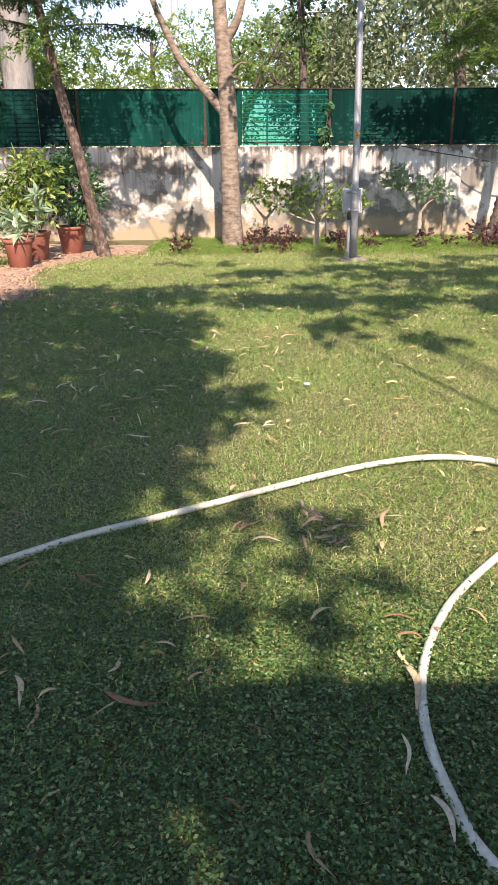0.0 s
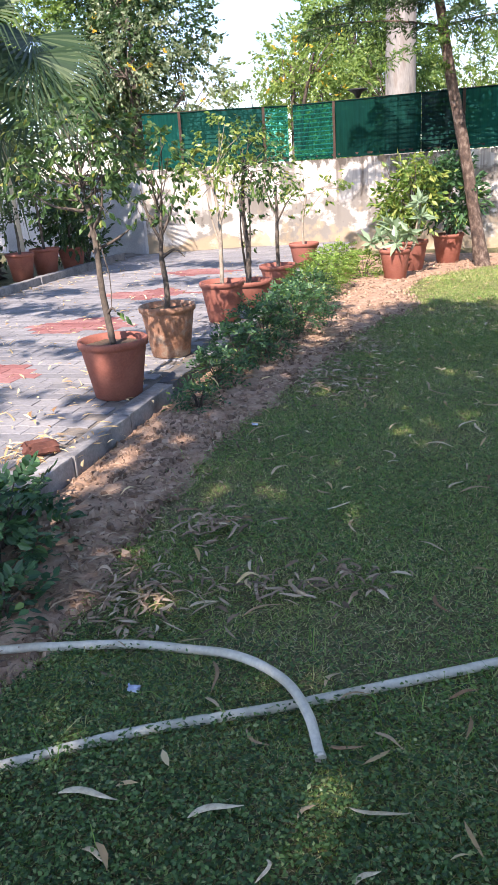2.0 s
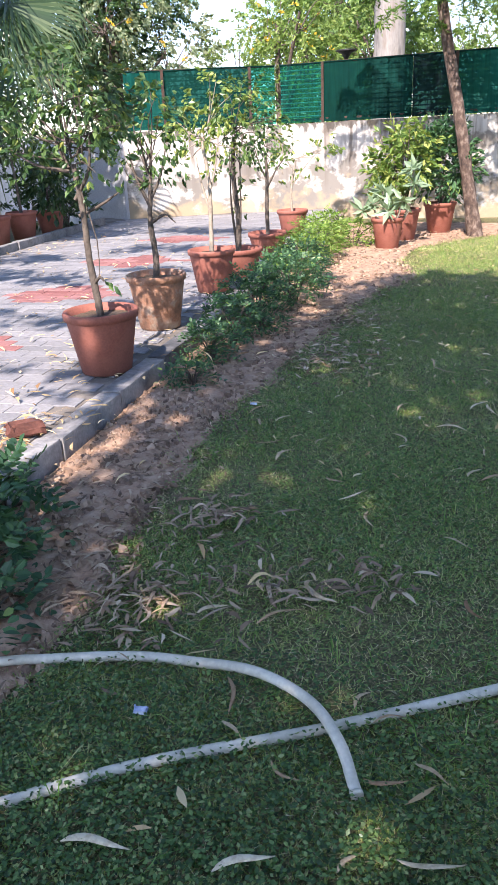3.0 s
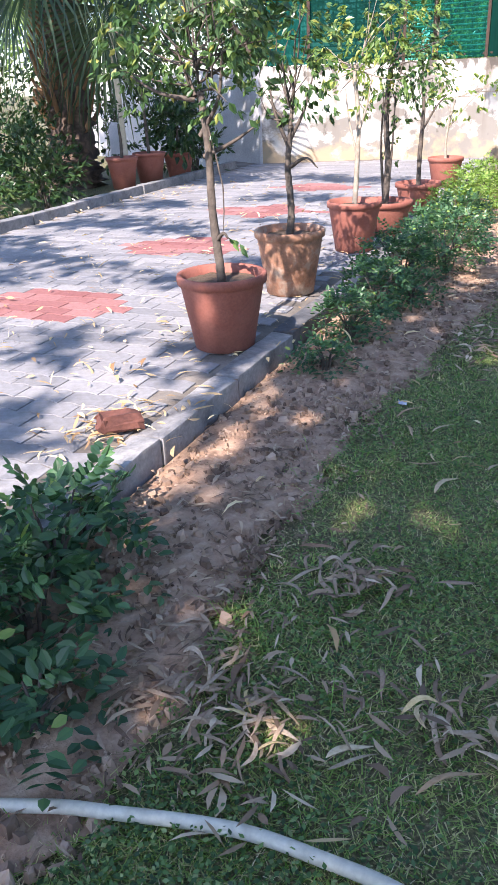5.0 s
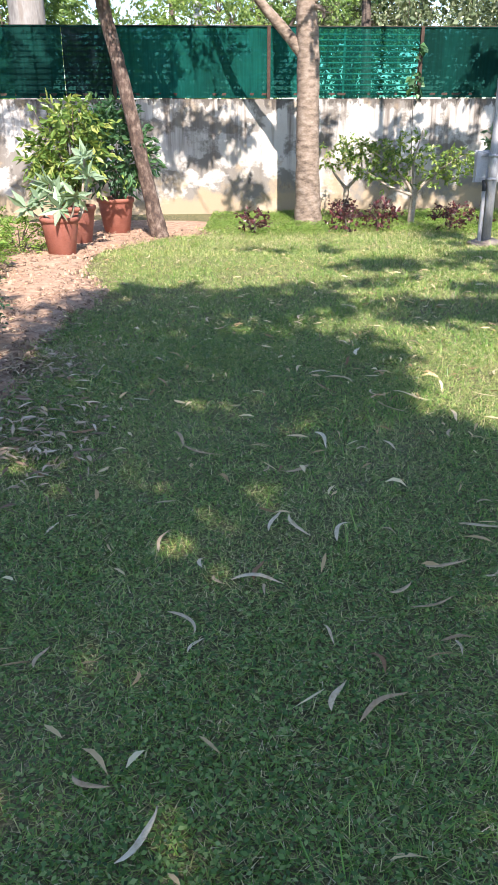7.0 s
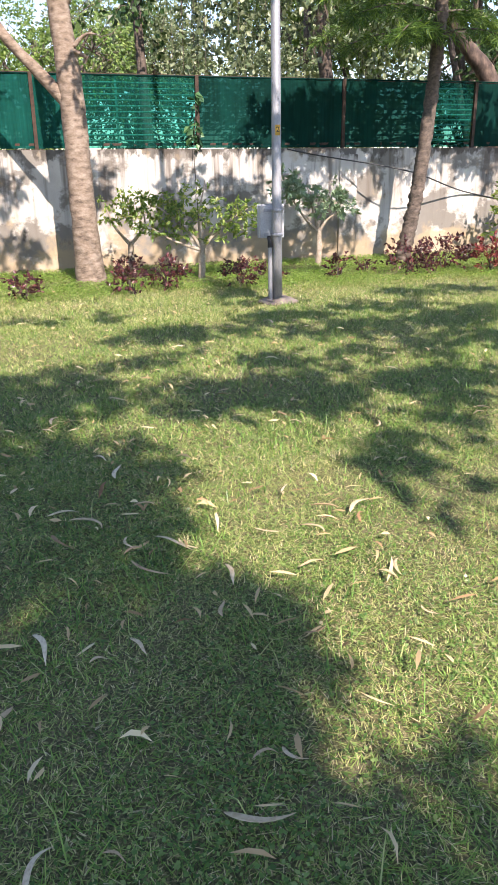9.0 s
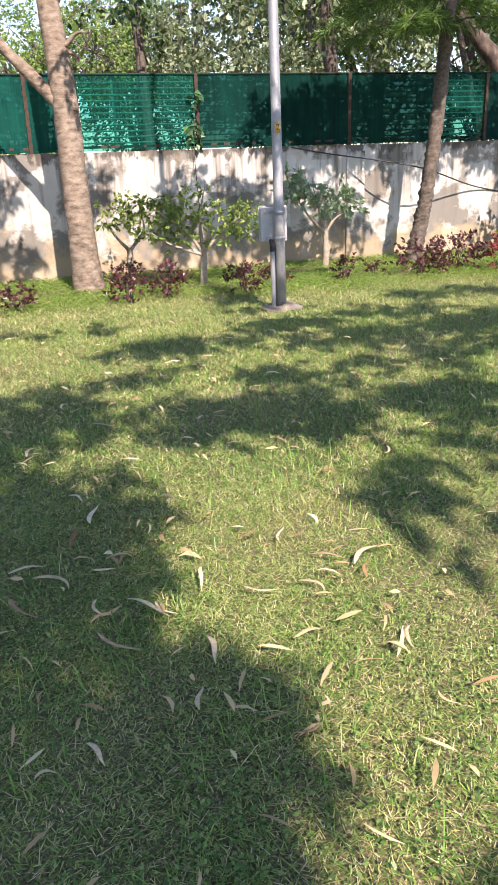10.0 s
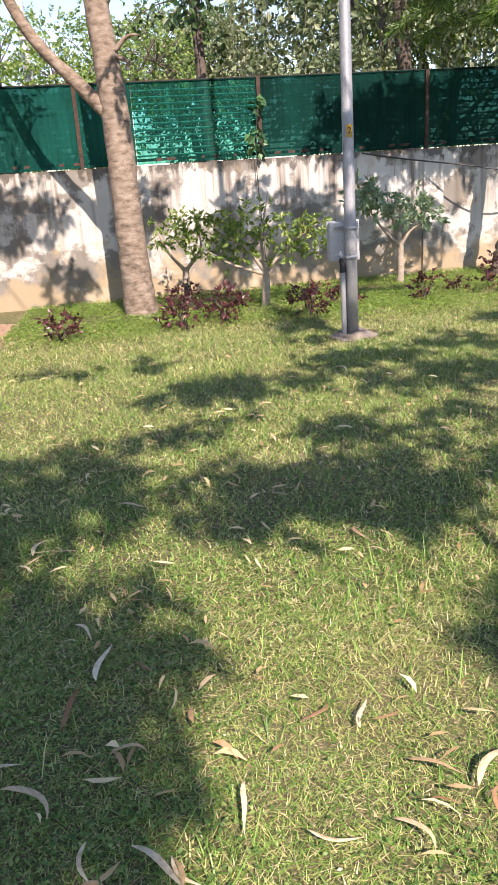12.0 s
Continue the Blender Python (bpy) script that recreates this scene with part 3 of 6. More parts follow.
# ---- fence on the wall ----
def fence_run(a, b, spacing, first, cuts, dense, thin, navy=()):
    """Angle-iron posts, rails, thin rods and green net from plan point a to b."""
    a, b = Vector(a), Vector(b)
    d = (b - a).normalized()
    length = (b - a).length
    turn = math.degrees(math.atan2(d.y, d.x))
    fence = thing("fence", pose(a.x, a.y, WALL_H, 0, 0, turn), "rusty iron fence with green shade net on the boundary wall", "fence")
    h = FENCE_H - WALL_H
    stops = [first]
    while stops[-1] + spacing < length:
        stops.append(stops[-1] + spacing)
    for s in stops:
        bm = box_bm(0.05, 0.008, h, 0.001)
        leg = box_bm(0.008, 0.05, h, 0.001)
        tmp = bpy.data.meshes.new("leg")
        leg.to_mesh(tmp)
        leg.free()
        tmp.transform(Matrix.Translation((-0.021, 0.029, 0)))
        bm.from_mesh(tmp)
        part("post", bm, M["rust"], fence, at=(s, -0.012, 0))
    for z in (0.05, h - 0.02):
        bm = box_bm(length, 0.035, 0.035, 0.002)
        part("rail", bm, M["rust"], fence, at=(length / 2, 0.05, z))
    # slender rods behind the net
    mids = [s + spacing / 2 for s in stops if s + spacing / 2 < length]
    for s in mids:
        part("stay", box_bm(0.03, 0.012, h, 0.001), M["rodpaint"], fence, at=(s, 0.085, 0))
    for k in range(11):
        v, f = tube([(0, 0, 0), (length / 2, 0, 0), (length, 0, 0)], [0.011, 0.011], 4, n=6)
        part("rod", (v, f), M["rodpaint"], fence, at=(0, 0.07, 0.12 + k * 0.078))
    # net panels, slack between the posts
    edges = sorted([0.0] + stops + list(cuts) + [length])
    r = np.random.default_rng(int(length * 100))
    for k, (s0, s1) in enumerate(zip(edges, edges[1:])):
        if s1 - s0 < 0.05:
            continue
        nu, nv = max(4, int((s1 - s0) / 0.08)), 12
        U, V = np.meshgrid(np.linspace(s0 + 0.004, s1 - 0.004, nu), np.linspace(0.0, 1.0, nv), indexing="ij")
        w = 0.012 * np.sin(U * 9 + k) * np.sin(math.pi * V) + 0.006 * np.sin(U * 31 + 2 * V) + 0.003 * r.standard_normal(U.shape)
        top = h - 0.006 - 0.012 * np.abs(np.sin((U - s0) / (s1 - s0) * math.pi * 3))
        zz = 0.015 + V * (top - 0.015)
        i, j = np.meshgrid(np.arange(nu - 1), np.arange(nv - 1), indexing="ij")
        q = np.stack([i * nv + j, (i + 1) * nv + j, (i + 1) * nv + j + 1, i * nv + j + 1], -1).reshape(-1, 4)
        part("net_panel", (np.stack([U, 0.03 + w, zz], -1).reshape(-1, 3), q), M["net_dense"] if k in dense else M["net_navy"] if k in navy else M["net_thin"] if k in thin else M["net"], fence, smooth=True)
    v, f = tube([(0, 0, 0), (length * 0.3, 0, -0.01), (length * 0.6, 0, 0.005), (length, 0, 0)], [0.012, 0.012], 6)
    part("top_cord", (v, f), M["net_dense"], fence, at=(0, 0.03, h))
    return fence


fa = (-6.55, wall_y(-6.55) + 0.06)
fence_run(fa, (16, wall_y(16) + 0.06), 2.37, 0.82, (2.44, 6.27, 11.78), (1, 6, 7, 9, 10, 11, 12), (0, 5, 8), (2,))
fence_run((CORNER[0] + 0.1, CORNER[1] + 0.09), (-6.62, wall_y(-6.62) + 0.03), 1.6, 0.7, (), (1,), (2,))


# ---- trees ----
def bough(points, r0, r1, segs=8, rough=0.05, rng=rng, n=None):
    return tube(points, [r0, (r0 + r1) / 2, r1], segs, rough, rng, n)


def leafy_tree(name, at, trunk, limbs, crowns, bark, leaf, label, per_m3, size, width, seed, down=0.4, extra=None, twigs=True):
    """A tree: trunk and limbs as tapered tubes, a crown of many single leaves on sprays.
    trunk, limbs: (points, r0, r1). crowns: (centre, radii, density)."""
    r = np.random.default_rng(seed)
    t = thing(name, at, label, "tree")
    v, f = tube(trunk[0], trunk[1], 14, 0.035, r, 40)
    part("trunk", (v, f), bark, t, smooth=True)
    pieces = []
    for pts, r0, r1 in limbs:
        pieces.append(bough(pts, r0, r1, 8, 0.05, r))
    tips_all, ways_all = [], []
    for c, rad, dens in crowns:
        vol = rad[0] * rad[1] * rad[2] * 4.2
        n = max(6, int(vol * per_m3 * dens))
        p = blob_points(n, c, rad, r)
        w = unit(p - np.array(c) + 0.35 * np.array(rad) * r.standard_normal((n, 3)))
        tips_all.append(p)
        ways_all.append(w)
        if twigs:
            for k in range(min(14, n // 6)):
                e = p[k]
                s = np.array(c) - np.array([0, 0, rad[2] * 0.6])
                pieces.append(bough([s, (s + e) / 2 + 0.1 * r.standard_normal(3), e], 0.022, 0.006, 5, 0.05, r, 6))
    if pieces:
        part("branch_work", join(pieces), bark, t, smooth=True)
    tips, ways = np.vstack(tips_all), np.vstack(ways_all)
    part("crown", sprays(tips, ways, 17, size * 0.72, width * 0.8, r, size * 3.0, down, True), leaf, t)
    if extra:
        mat_, share = extra
        k = r.uniform(0, 1, len(tips)) < share
        part("blossom", sprays(tips[k], ways[k], 8, size * 0.6, width * 0.8, r, size * 1.4, 0.1), mat_, t, "clusters of yellow flowers")
    return t


# forked garden tree in front of the wall
r_ = np.random.default_rng(3)
forked = thing("forked_tree", (-0.43, 14.43, -0.08), "garden tree with ringed buff bark and a low fork", "tree")
v1 = tube([(0, 0, -0.1), (0.0, 0.0, 0.06), (-0.02, 0, 0.5), (-0.04, 0.0, 1.3), (-0.06, 0.02, 2.3), (-0.14, 0.05, 3.4), (-0.26, 0.1, 4.6), (-0.5, 0.2, 6.0)],
          [0.27, 0.205, 0.175, 0.16, 0.155, 0.125, 0.09, 0.05], 18, 0.025, r_, 90)
part("trunk", v1, M["bark_buff"], forked, smooth=True)
limbs = [bough([(-0.08, 0.02, 2.18), (-0.36, 0.05, 2.5), (-0.85, 0.1, 3.05), (-1.2, 0.15, 3.75), (-1.6, 0.3, 4.6), (-2.4, 0.3, 5.4)], 0.085, 0.03, 10, 0.04, r_, 30),
         bough([(-0.1, 0.05, 3.3), (0.12, 0.0, 3.65), (0.3, 0.0, 4.2), (0.8, -0.1, 5.2)], 0.085, 0.03, 10, 0.04, r_, 16),
         bough([(0.02, -0.05, 2.86), (0.16, -0.1, 2.98), (0.3, -0.14, 2.98)], 0.03, 0.01, 6, 0.08, r_, 8),
         bough([(0.02, -0.05, 2.8), (0.14, -0.1, 2.74), (0.12, -0.1, 2.66)], 0.03, 0.02, 6, 0.08, r_, 8)]
each("limb", limbs, M["bark_buff"], forked)
cr = []
for c, rad, n in (((-2.0, 0.4, 5.6), (1.3, 1.0, 0.9), 260), ((-0.4, 0.3, 6.3), (1.6, 1.2, 1.0), 320), ((1.0, 0.0, 5.8), (1.2, 1.0, 0.9), 240), ((-1.3, -0.6, 4.55), (0.7, 0.5, 0.3), 60), ((-2.4, 0.0, 4.3), (0.7, 0.5, 0.4), 70)):
    p = blob_points(n, c, rad, r_)
    cr.append(sprays(p, unit(r_.standard_normal((n, 3))), 14, 0.09, 0.03, r_, 0.35, 0.5))
part("crown", join(cr), M["fern"], forked)

# leaning slender tree with tiers of feathery branches
lean = thing("leaning_tree", (-2.42, 12.7, -0.04), "slender leaning tree with dark flaking bark and feathery tiers", "tree")
v1 = tube([(0, 0, -0.1), (0, 0, 0.04), (-0.1, 0, 0.55), (-0.3, 0, 1.6), (-0.52, 0.0, 2.6), (-0.72, 0.0, 3.7), (-0.85, 0, 5.0), (-0.9, 0, 6.6)],
          [0.17, 0.115, 0.09, 0.082, 0.073, 0.065, 0.052, 0.03], 14, 0.05, r_, 80)
part("trunk", v1, M["bark_flaky"], lean, smooth=True)


def feather_branch(origin, heading, length, droop, r, needle=0.13, rise=0.25, step=0.035):
    """A whorl branch: a bowed stem and short hanging needles along it; (stem, needles)."""
    d = np.array([math.cos(heading), math.sin(heading), 0])
    pts = [np.array(origin) + d * length * u + np.array([0, 0, rise * length * u - droop * length * u * u]) for u in (0, 0.3, 0.6, 0.85, 1.0)]
    stem = bough(pts, 0.018, 0.005, 5, 0.05, r, 12)
    line = spline(pts, int(length / step))
    side = np.array([-d[1], d[0], 0])
    pos, way = [], []
    for k, p in enumerate(line[2:]):
        for s in (-1, 1):
            w = side * s * 0.9 + d * 0.5 + np.array([0, 0, -0.25])
            twig = 0.24 * min(1, (len(line) - k) / 10 + 0.2) * r.uniform(0.5, 1.0)
            m = 9
            for q in range(m):
                pos.append(p + unit(w) * twig * (q + 0.5) / m + np.array([0, 0, -0.12 * (q / m) ** 2]))
                way.append(unit(w + 0.5 * r.standard_normal(3)))
    return stem, (np.array(pos), np.array(way))


stems, npos, nway = [], [], []
for z, fx, hs in ((3.25, -0.63, (0.5, 3.6, 5.0)), (3.6, -0.7, (2.9, 3.35, 6.0, 4.4)), (3.95, -0.74, (0.3, 2.6, 3.9, 5.4)), (4.3, -0.78, (3.1, 4.8, 0.9, 6.1)), (4.7, -0.82, (2.2, 3.6, 5.0, 0.4)), (5.3, -0.86, (1.2, 2.9, 4.2, 5.8))):
    for h in hs:
        s, (p, w) = feather_branch((fx, 0, z), h + r_.uniform(-0.2, 0.2), r_.uniform(1.0, 2.3), 0.2, r_)
        stems.append(s)
        npos.append(p)
        nway.append(w)
each("branch", stems, M["bark_dark"], lean)
part("crown", leaves(np.vstack(npos), 0.085, 0.02, r_, 0.2, np.vstack(nway)), M["darkleaf"], lean)
# light green fern sprays hanging from the same stem
fp, fw = [], []
for c, n in (((-1.0, -0.5, 3.15), 3), ((-0.3, -0.6, 3.05), 4), ((0.1, -0.3, 3.3), 3), ((-1.5, -0.4, 3.5), 3)):
    for k in range(n):
        h = r_.uniform(0, 6.28)
        s, (p, w) = feather_branch(np.array(c) + 0.15 * r_.standard_normal(3), h, r_.uniform(0.35, 0.6), 0.55, r_, rise=0.1, step=0.05)
        fp.append(p)
        fw.append(w)
part("young_leaves", leaves(np.vstack(fp), 0.09, 0.02, r_, 0.3, np.vstack(fw)), M["fern"], lean, "bright green fern-like young leaves")

# rough-barked tree against the far wall
rough = thing("rough_tree", (4.42, 15.25, -0.08), "grey rough-barked tree leaning against the boundary wall", "tree")
v1 = tube([(0, 0, -0.1), (0.0, 0, 0.05), (0.1, -0.02, 0.6), (0.2, -0.03, 1.3), (0.32, -0.03, 2.6), (0.4, 0, 4.0), (0.42, 0, 6.0)], [0.18, 0.12, 0.105, 0.1, 0.095, 0.09, 0.06], 16, 0.11, r_, 130)
part("trunk", v1, M["bark_grey"], rough, smooth=True)
stems, npos, nway = [], [], []
for z in (3.2, 3.5, 3.9, 4.3, 4.8, 5.4):
    for h in range(4):
        s, (p, w) = feather_branch((0.36, 0, z), r_.uniform(0, 6.28), r_.uniform(0.9, 2.0), 0.35, r_, step=0.04)
        stems.append(s)
        npos.append(p)
        nway.append(w)
each("branch", stems, M["bark_grey"], rough)
part("crown", leaves(np.vstack(npos), 0.15, 0.014, r_, 0.2, np.vstack(nway)), M["fern"], rough)

# pale eucalyptus beyond the fence
euc = thing("eucalyptus_tree", (-5.85, 20.2, 0), "tall eucalyptus with smooth pale peeling trunk", "tree")
part("trunk", tube([(0, 0, -0.2), (0, 0, 1), (0.02, 0, 4), (0.06, 0, 8), (0.1, 0, 12)], [0.5, 0.4, 0.35, 0.32, 0.25], 20, 0.02, r_, 60), M["bark_pale"], euc, smooth=True)
part("branch_work", join([bough([(0.08, 0, 7), (0.8, 0.2, 8.5), (1.6, 0.4, 10.5)], 0.14, 0.05, 8, 0.03, r_), bough([(0.08, 0, 8), (-0.9, 0.2, 9.5), (-1.8, 0.1, 11)], 0.14, 0.05, 8, 0.03, r_)]), M["bark_pale"], euc, smooth=True)
p = np.vstack([blob_points(320, c, rad, r_) for c, rad in (((1.7, 0.4, 11), (1.6, 1.4, 1.5)), ((-1.9, 0, 11.4), (1.7, 1.4, 1.5)), ((0.1, 0, 13), (1.8, 1.6, 1.6)))])
part("crown", sprays(p, unit(r_.standard_normal(p.shape)), 9, 0.18, 0.03, r_, 0.5, 1.0), M["farleaf_dusty"], euc)


# ---- trees beyond the fence ----
def far_tree(x, y, h, rad, leaf, label, seed, size=0.13, dens=1.0, blobs=7, low=0.25, extra=None, bark="bark_grey"):
    r = np.random.default_rng(seed)
    crowns = []
    for k in range(blobs):
        a = 6.283 * k / blobs + r.uniform(-0.4, 0.4)
        q = r.uniform(0.3, 0.75) if k else 0.0
        z = h * r.uniform(low, 0.85) if k else h * 0.8
        s = rad * r.uniform(0.38, 0.6)
        crowns.append(((rad * q * math.cos(a), rad * q * math.sin(a) * 0.8, z), (s, s * 0.85, s * 0.75), dens))
    limbs = []
    for c, rd, _ in crowns:
        limbs.append(([(0, 0, h * 0.2), (c[0] * 0.4, c[1] * 0.4, h * 0.2 + (c[2] - h * 0.2) * 0.55), c], 0.09, 0.03))
    return leafy_tree("broadleaf_tree", (x, y, 0), ([(0, 0, -0.2), (0.05, 0, h * 0.2), (0, 0.05, h * 0.5), (0, 0, h * 0.8)], [0.2, 0.15, 0.1, 0.05]), limbs, crowns, M[bark], M[leaf], label, 16, size, size * 0.5, seed, extra=extra)


far_tree(-15.0, 22.0, 9.0, 3.6, "darkleaf", "tall dark evergreen tree beyond the wall", 21, 0.17)
far_tree(-13.9, 21.0, 7.2, 2.6, "farleaf_dusty", "broad dusty-leaved tree with yellow flower clusters beyond the wall", 22, 0.17, extra=(M["yellow"], 0.06))
far_tree(-9.6, 22.5, 5.3, 2.4, "farleaf_lime", "light green tree with yellow flowers beyond the wall", 23, 0.14, extra=(M["yellow"], 0.12))
far_tree(-6.9, 24.5, 5.6, 2.8, "farleaf", "round-crowned green tree beyond the wall", 24, 0.14, low=0.3)
far_tree(-3.6, 27.0, 6.0, 3.0, "farleaf_lime", "light green tree beyond the wall", 25, 0.14, low=0.3)
far_tree(-1.2, 29.0, 6.0, 3.0, "farleaf", "pale green tree beyond the wall", 26, 0.14, low=0.3)
far_tree(2.0, 33.0, 6.6, 3.6, "farleaf_dusty", "hazy grey-green tree far beyond the wall", 27, 0.17, low=0.3)
far_tree(5.5, 24.0, 8.5, 3.0, "farleaf_dusty", "dusty broadleaf tree beyond the wall", 28, 0.15, 1.2, 9)
far_tree(9.0, 22.0, 9.0, 3.4, "darkleaf", "dense dark tree beyond the wall", 29, 0.16, 1.2, 9)
far_tree(13.5, 24.0, 9.0, 3.6, "darkleaf", "dense dark tree beyond the wall", 30, 0.17, 1.1, 9)
far_tree(9.5, 30.0, 10.0, 4.6, "farleaf", "tall green tree beyond the wall", 31, 0.2, 1.0, 9)
far_tree(-20.0, 20.0, 9.0, 4.0, "farleaf", "tall green tree beyond the wall", 32, 0.2, 1.0, 8)
far_tree(-10.5, 30.0, 7.6, 3.8, "farleaf", "tall green tree far beyond the wall", 33, 0.2, 1.0, 8)

# weeping small-leaved tree hanging over the fence
r = np.random.default_rng(40)
weep = thing("weeping_tree", (3.9, 19.2, 0), "weeping tree with strings of small round leaves over the fence", "tree")
part("trunk", tube([(0.8, 0.6, -0.2), (0.8, 0.6, 2), (0.5, 0.3, 4), (0.3, 0, 6.4)], [0.2, 0.16, 0.12, 0.06], 12, 0.04, r, 30), M["bark_grey"], weep, smooth=True)
pos, stems = [], []
for k in range(210):
    a, q = r.uniform(0, 6.283), r.uniform(0.2, 1.0) ** 0.6
    x, y = 2.5 * q * math.cos(a), 1.7 * q * math.sin(a)
    top = 6.6 - 1.6 * q * q + r.uniform(-0.5, 0.6)
    ln = r.uniform(1.0, 3.2)
    if k % 3 == 0:
        stems.append(bough([(x * 0.5, y * 0.5, top + 0.2), (x, y, top), (x * 1.05, y * 1.05, top - ln)], 0.008, 0.003, 4, 0, r, 6))
    m = int(ln * 15)
    u = r.uniform(0, 1, m)
    pos.append(np.stack([x * (1 + 0.06 * u) + 0.07 * r.standard_normal(m), y * (1 + 0.06 * u) + 0.07 * r.standard_normal(m), top - ln * u], -1))
part("branch_work", join(stems), M["bark_grey"], weep, smooth=True)
part("crown", leaves(np.vstack(pos), 0.12, 0.085, r, 0.7), M["farleaf_dusty"], weep)
# leafy twigs near the forked tree
r = np.random.default_rng(41)
twigtree = thing("round_leaved_tree", (1.1, 20.0, 0), "slim tree with loose dark round leaves beyond the wall", "tree")
part("trunk", tube([(0, 0, -0.2), (-0.1, 0, 2.5), (-0.25, 0, 5.5), (-0.3, 0, 7.5)], [0.12, 0.1, 0.07, 0.03], 10, 0.04, r, 24), M["bark_grey"], twigtree, smooth=True)
pos, stems = [], []
for k in range(46):
    a = r.uniform(0, 6.283)
    z0 = r.uniform(4.0, 7.3)
    ln = r.uniform(0.8, 2.0)
    e = np.array([-0.25 + ln * math.cos(a), 0.7 * ln * math.sin(a), z0 + r.uniform(-0.7, 0.1)])
    s = np.array([-0.22, 0, z0])
    stems.append(bough([s, (s + e) / 2 + [0, 0, 0.15], e], 0.016, 0.004, 5, 0, r, 6))
    u = r.uniform(0.25, 1.05, 26)[:, None]
    pos.append(s + (e - s) * u + 0.11 * r.standard_normal((26, 3)))
part("branch_work", join(stems), M["bark_grey"], twigtree, smooth=True)
part("crown", leaves(np.vstack(pos), 0.12, 0.09, r, 0.8), M["darkleaf"], twigtree)
# bare leaning trunk in the dark grove
grove = thing("bare_leaning_trunk", (7.6, 19.6, 0), "thick leaning bare trunk lit in the dark grove", "tree trunk")
part("trunk", tube([(0.9, 0, -0.2), (0.75, 0, 1.5), (0.5, 0, 2.9), (-0.1, 0, 3.6), (-1.0, 0, 4.6)], [0.26, 0.22, 0.19, 0.15, 0.09], 14, 0.06, r, 40), M["bark_dark"], grove, smooth=True)

# ---- unseen shade trees behind the walker, added for their shadows ----
SH = SUN_FROM / SUN_FROM.z
# sun flecks wanted on the ground, where leaves are left out: x, y, radius
FLECKS = [(-0.86, 2.07, 0.15), (-0.09, 2.16, 0.1), (0.17, 2.32, 0.1), (-1.0, 6.2, 0.2), (-1.33, 4.95, 0.17), (-0.42, 4.7, 0.14), (-2.0, 3.15, 0.16), (-1.6, 2.2, 0.12)]


def shade_tree(trunk_xy, height, patches, leaf, bark, label, seed, per=500, gaps=None):
    """An unseen tree added to cast shade, its crown in separate leafy boughs set sunward of each patch; patches: where
    each bough's shade falls (x, y, rx, ry, fullness).
    """
    r = np.random.default_rng(seed)
    t = thing("shade_tree", (*trunk_xy, 0), label, "tree")
    o = np.array([*trunk_xy, 0.0])
    part("trunk", tube([(0, 0, -0.2), (0.1, 0, height * 0.3), (0, 0.1, height * 0.7), (0.1, 0, height)], [0.3, 0.23, 0.17, 0.06], 14, 0.04, r, 30), M[bark], t, smooth=True)
    stems, pos = [], []
    for x, y, rx, ry, full in patches:
        h = height * r.uniform(0.82, 1.0)
        c = np.array([x + SH.x * h, y + SH.y * h, h]) - o
        stems.append(bough([(0.05, 0.03, height * 0.6), (c[0] * 0.5, c[1] * 0.5, height * 0.85), c], 0.014, 0.006, 5, 0.05, r, 8))
        n = int(per * rx * ry * full)
        p = blob_points(n, (0, 0, 0), (rx, ry, 0.8), r, 0.05)
        clear = np.ones(len(p), bool)
        for fx, fy, fr in FLECKS:
            clear &= np.hypot(x + p[:, 0] - fx, y + p[:, 1] - fy) > fr
        p = p[clear]
        if gaps is not None:
            # open sky between the twigs
            f = np.array([noise.noise(Vector(((x + q[0]) * 2.1, (y + q[1]) * 2.6, seed))) + 0.5 * noise.noise(Vector(((x + q[0]) * 5.3, (y + q[1]) * 6.1, seed + 7))) for q in p])
            p = p[f > gaps]
        shift = p[:, 2:3] * np.array([[SH.x, SH.y, 1.0]])
        pos.append(c + p * [1, 1, 0] + shift)
    part("branch_work", join(stems), M[bark], t, smooth=True)
    tips = np.vstack(pos)
    part("crown", sprays(tips, unit(r.standard_normal(tips.shape)), 9, 0.14, 0.06, r, 0.2, 0.5, True), M[leaf], t)
    return t


shade_tree((-3.4, -8.5), 6.4, [(-1.9, 8.5, 1.0, 1.05, 0.8), (-0.95, 8.9, 0.55, 0.65, 0.85), (-1.7, 6.9, 1.2, 1.1, 0.8), (-0.75, 7.3, 0.5, 0.8, 0.9), (-1.6, 5.4, 1.3, 1.0, 0.85), (-0.55, 5.75, 0.5, 0.75, 1.35), (-0.6, 5.0, 0.4, 0.6, 1.2), (-1.5, 4.0, 1.2, 0.9, 1.0), (-0.5, 4.5, 0.5, 0.6, 1), (-2.6, 5.6, 0.5, 1.6, 0.75), (-2.4, 7.6, 0.4, 0.8, 0.5), (-2.2, 2.7, 0.9, 1.0, 0.95)],
           "farleaf", "bark_pale", "unseen tree added to shade the lawn", 51)
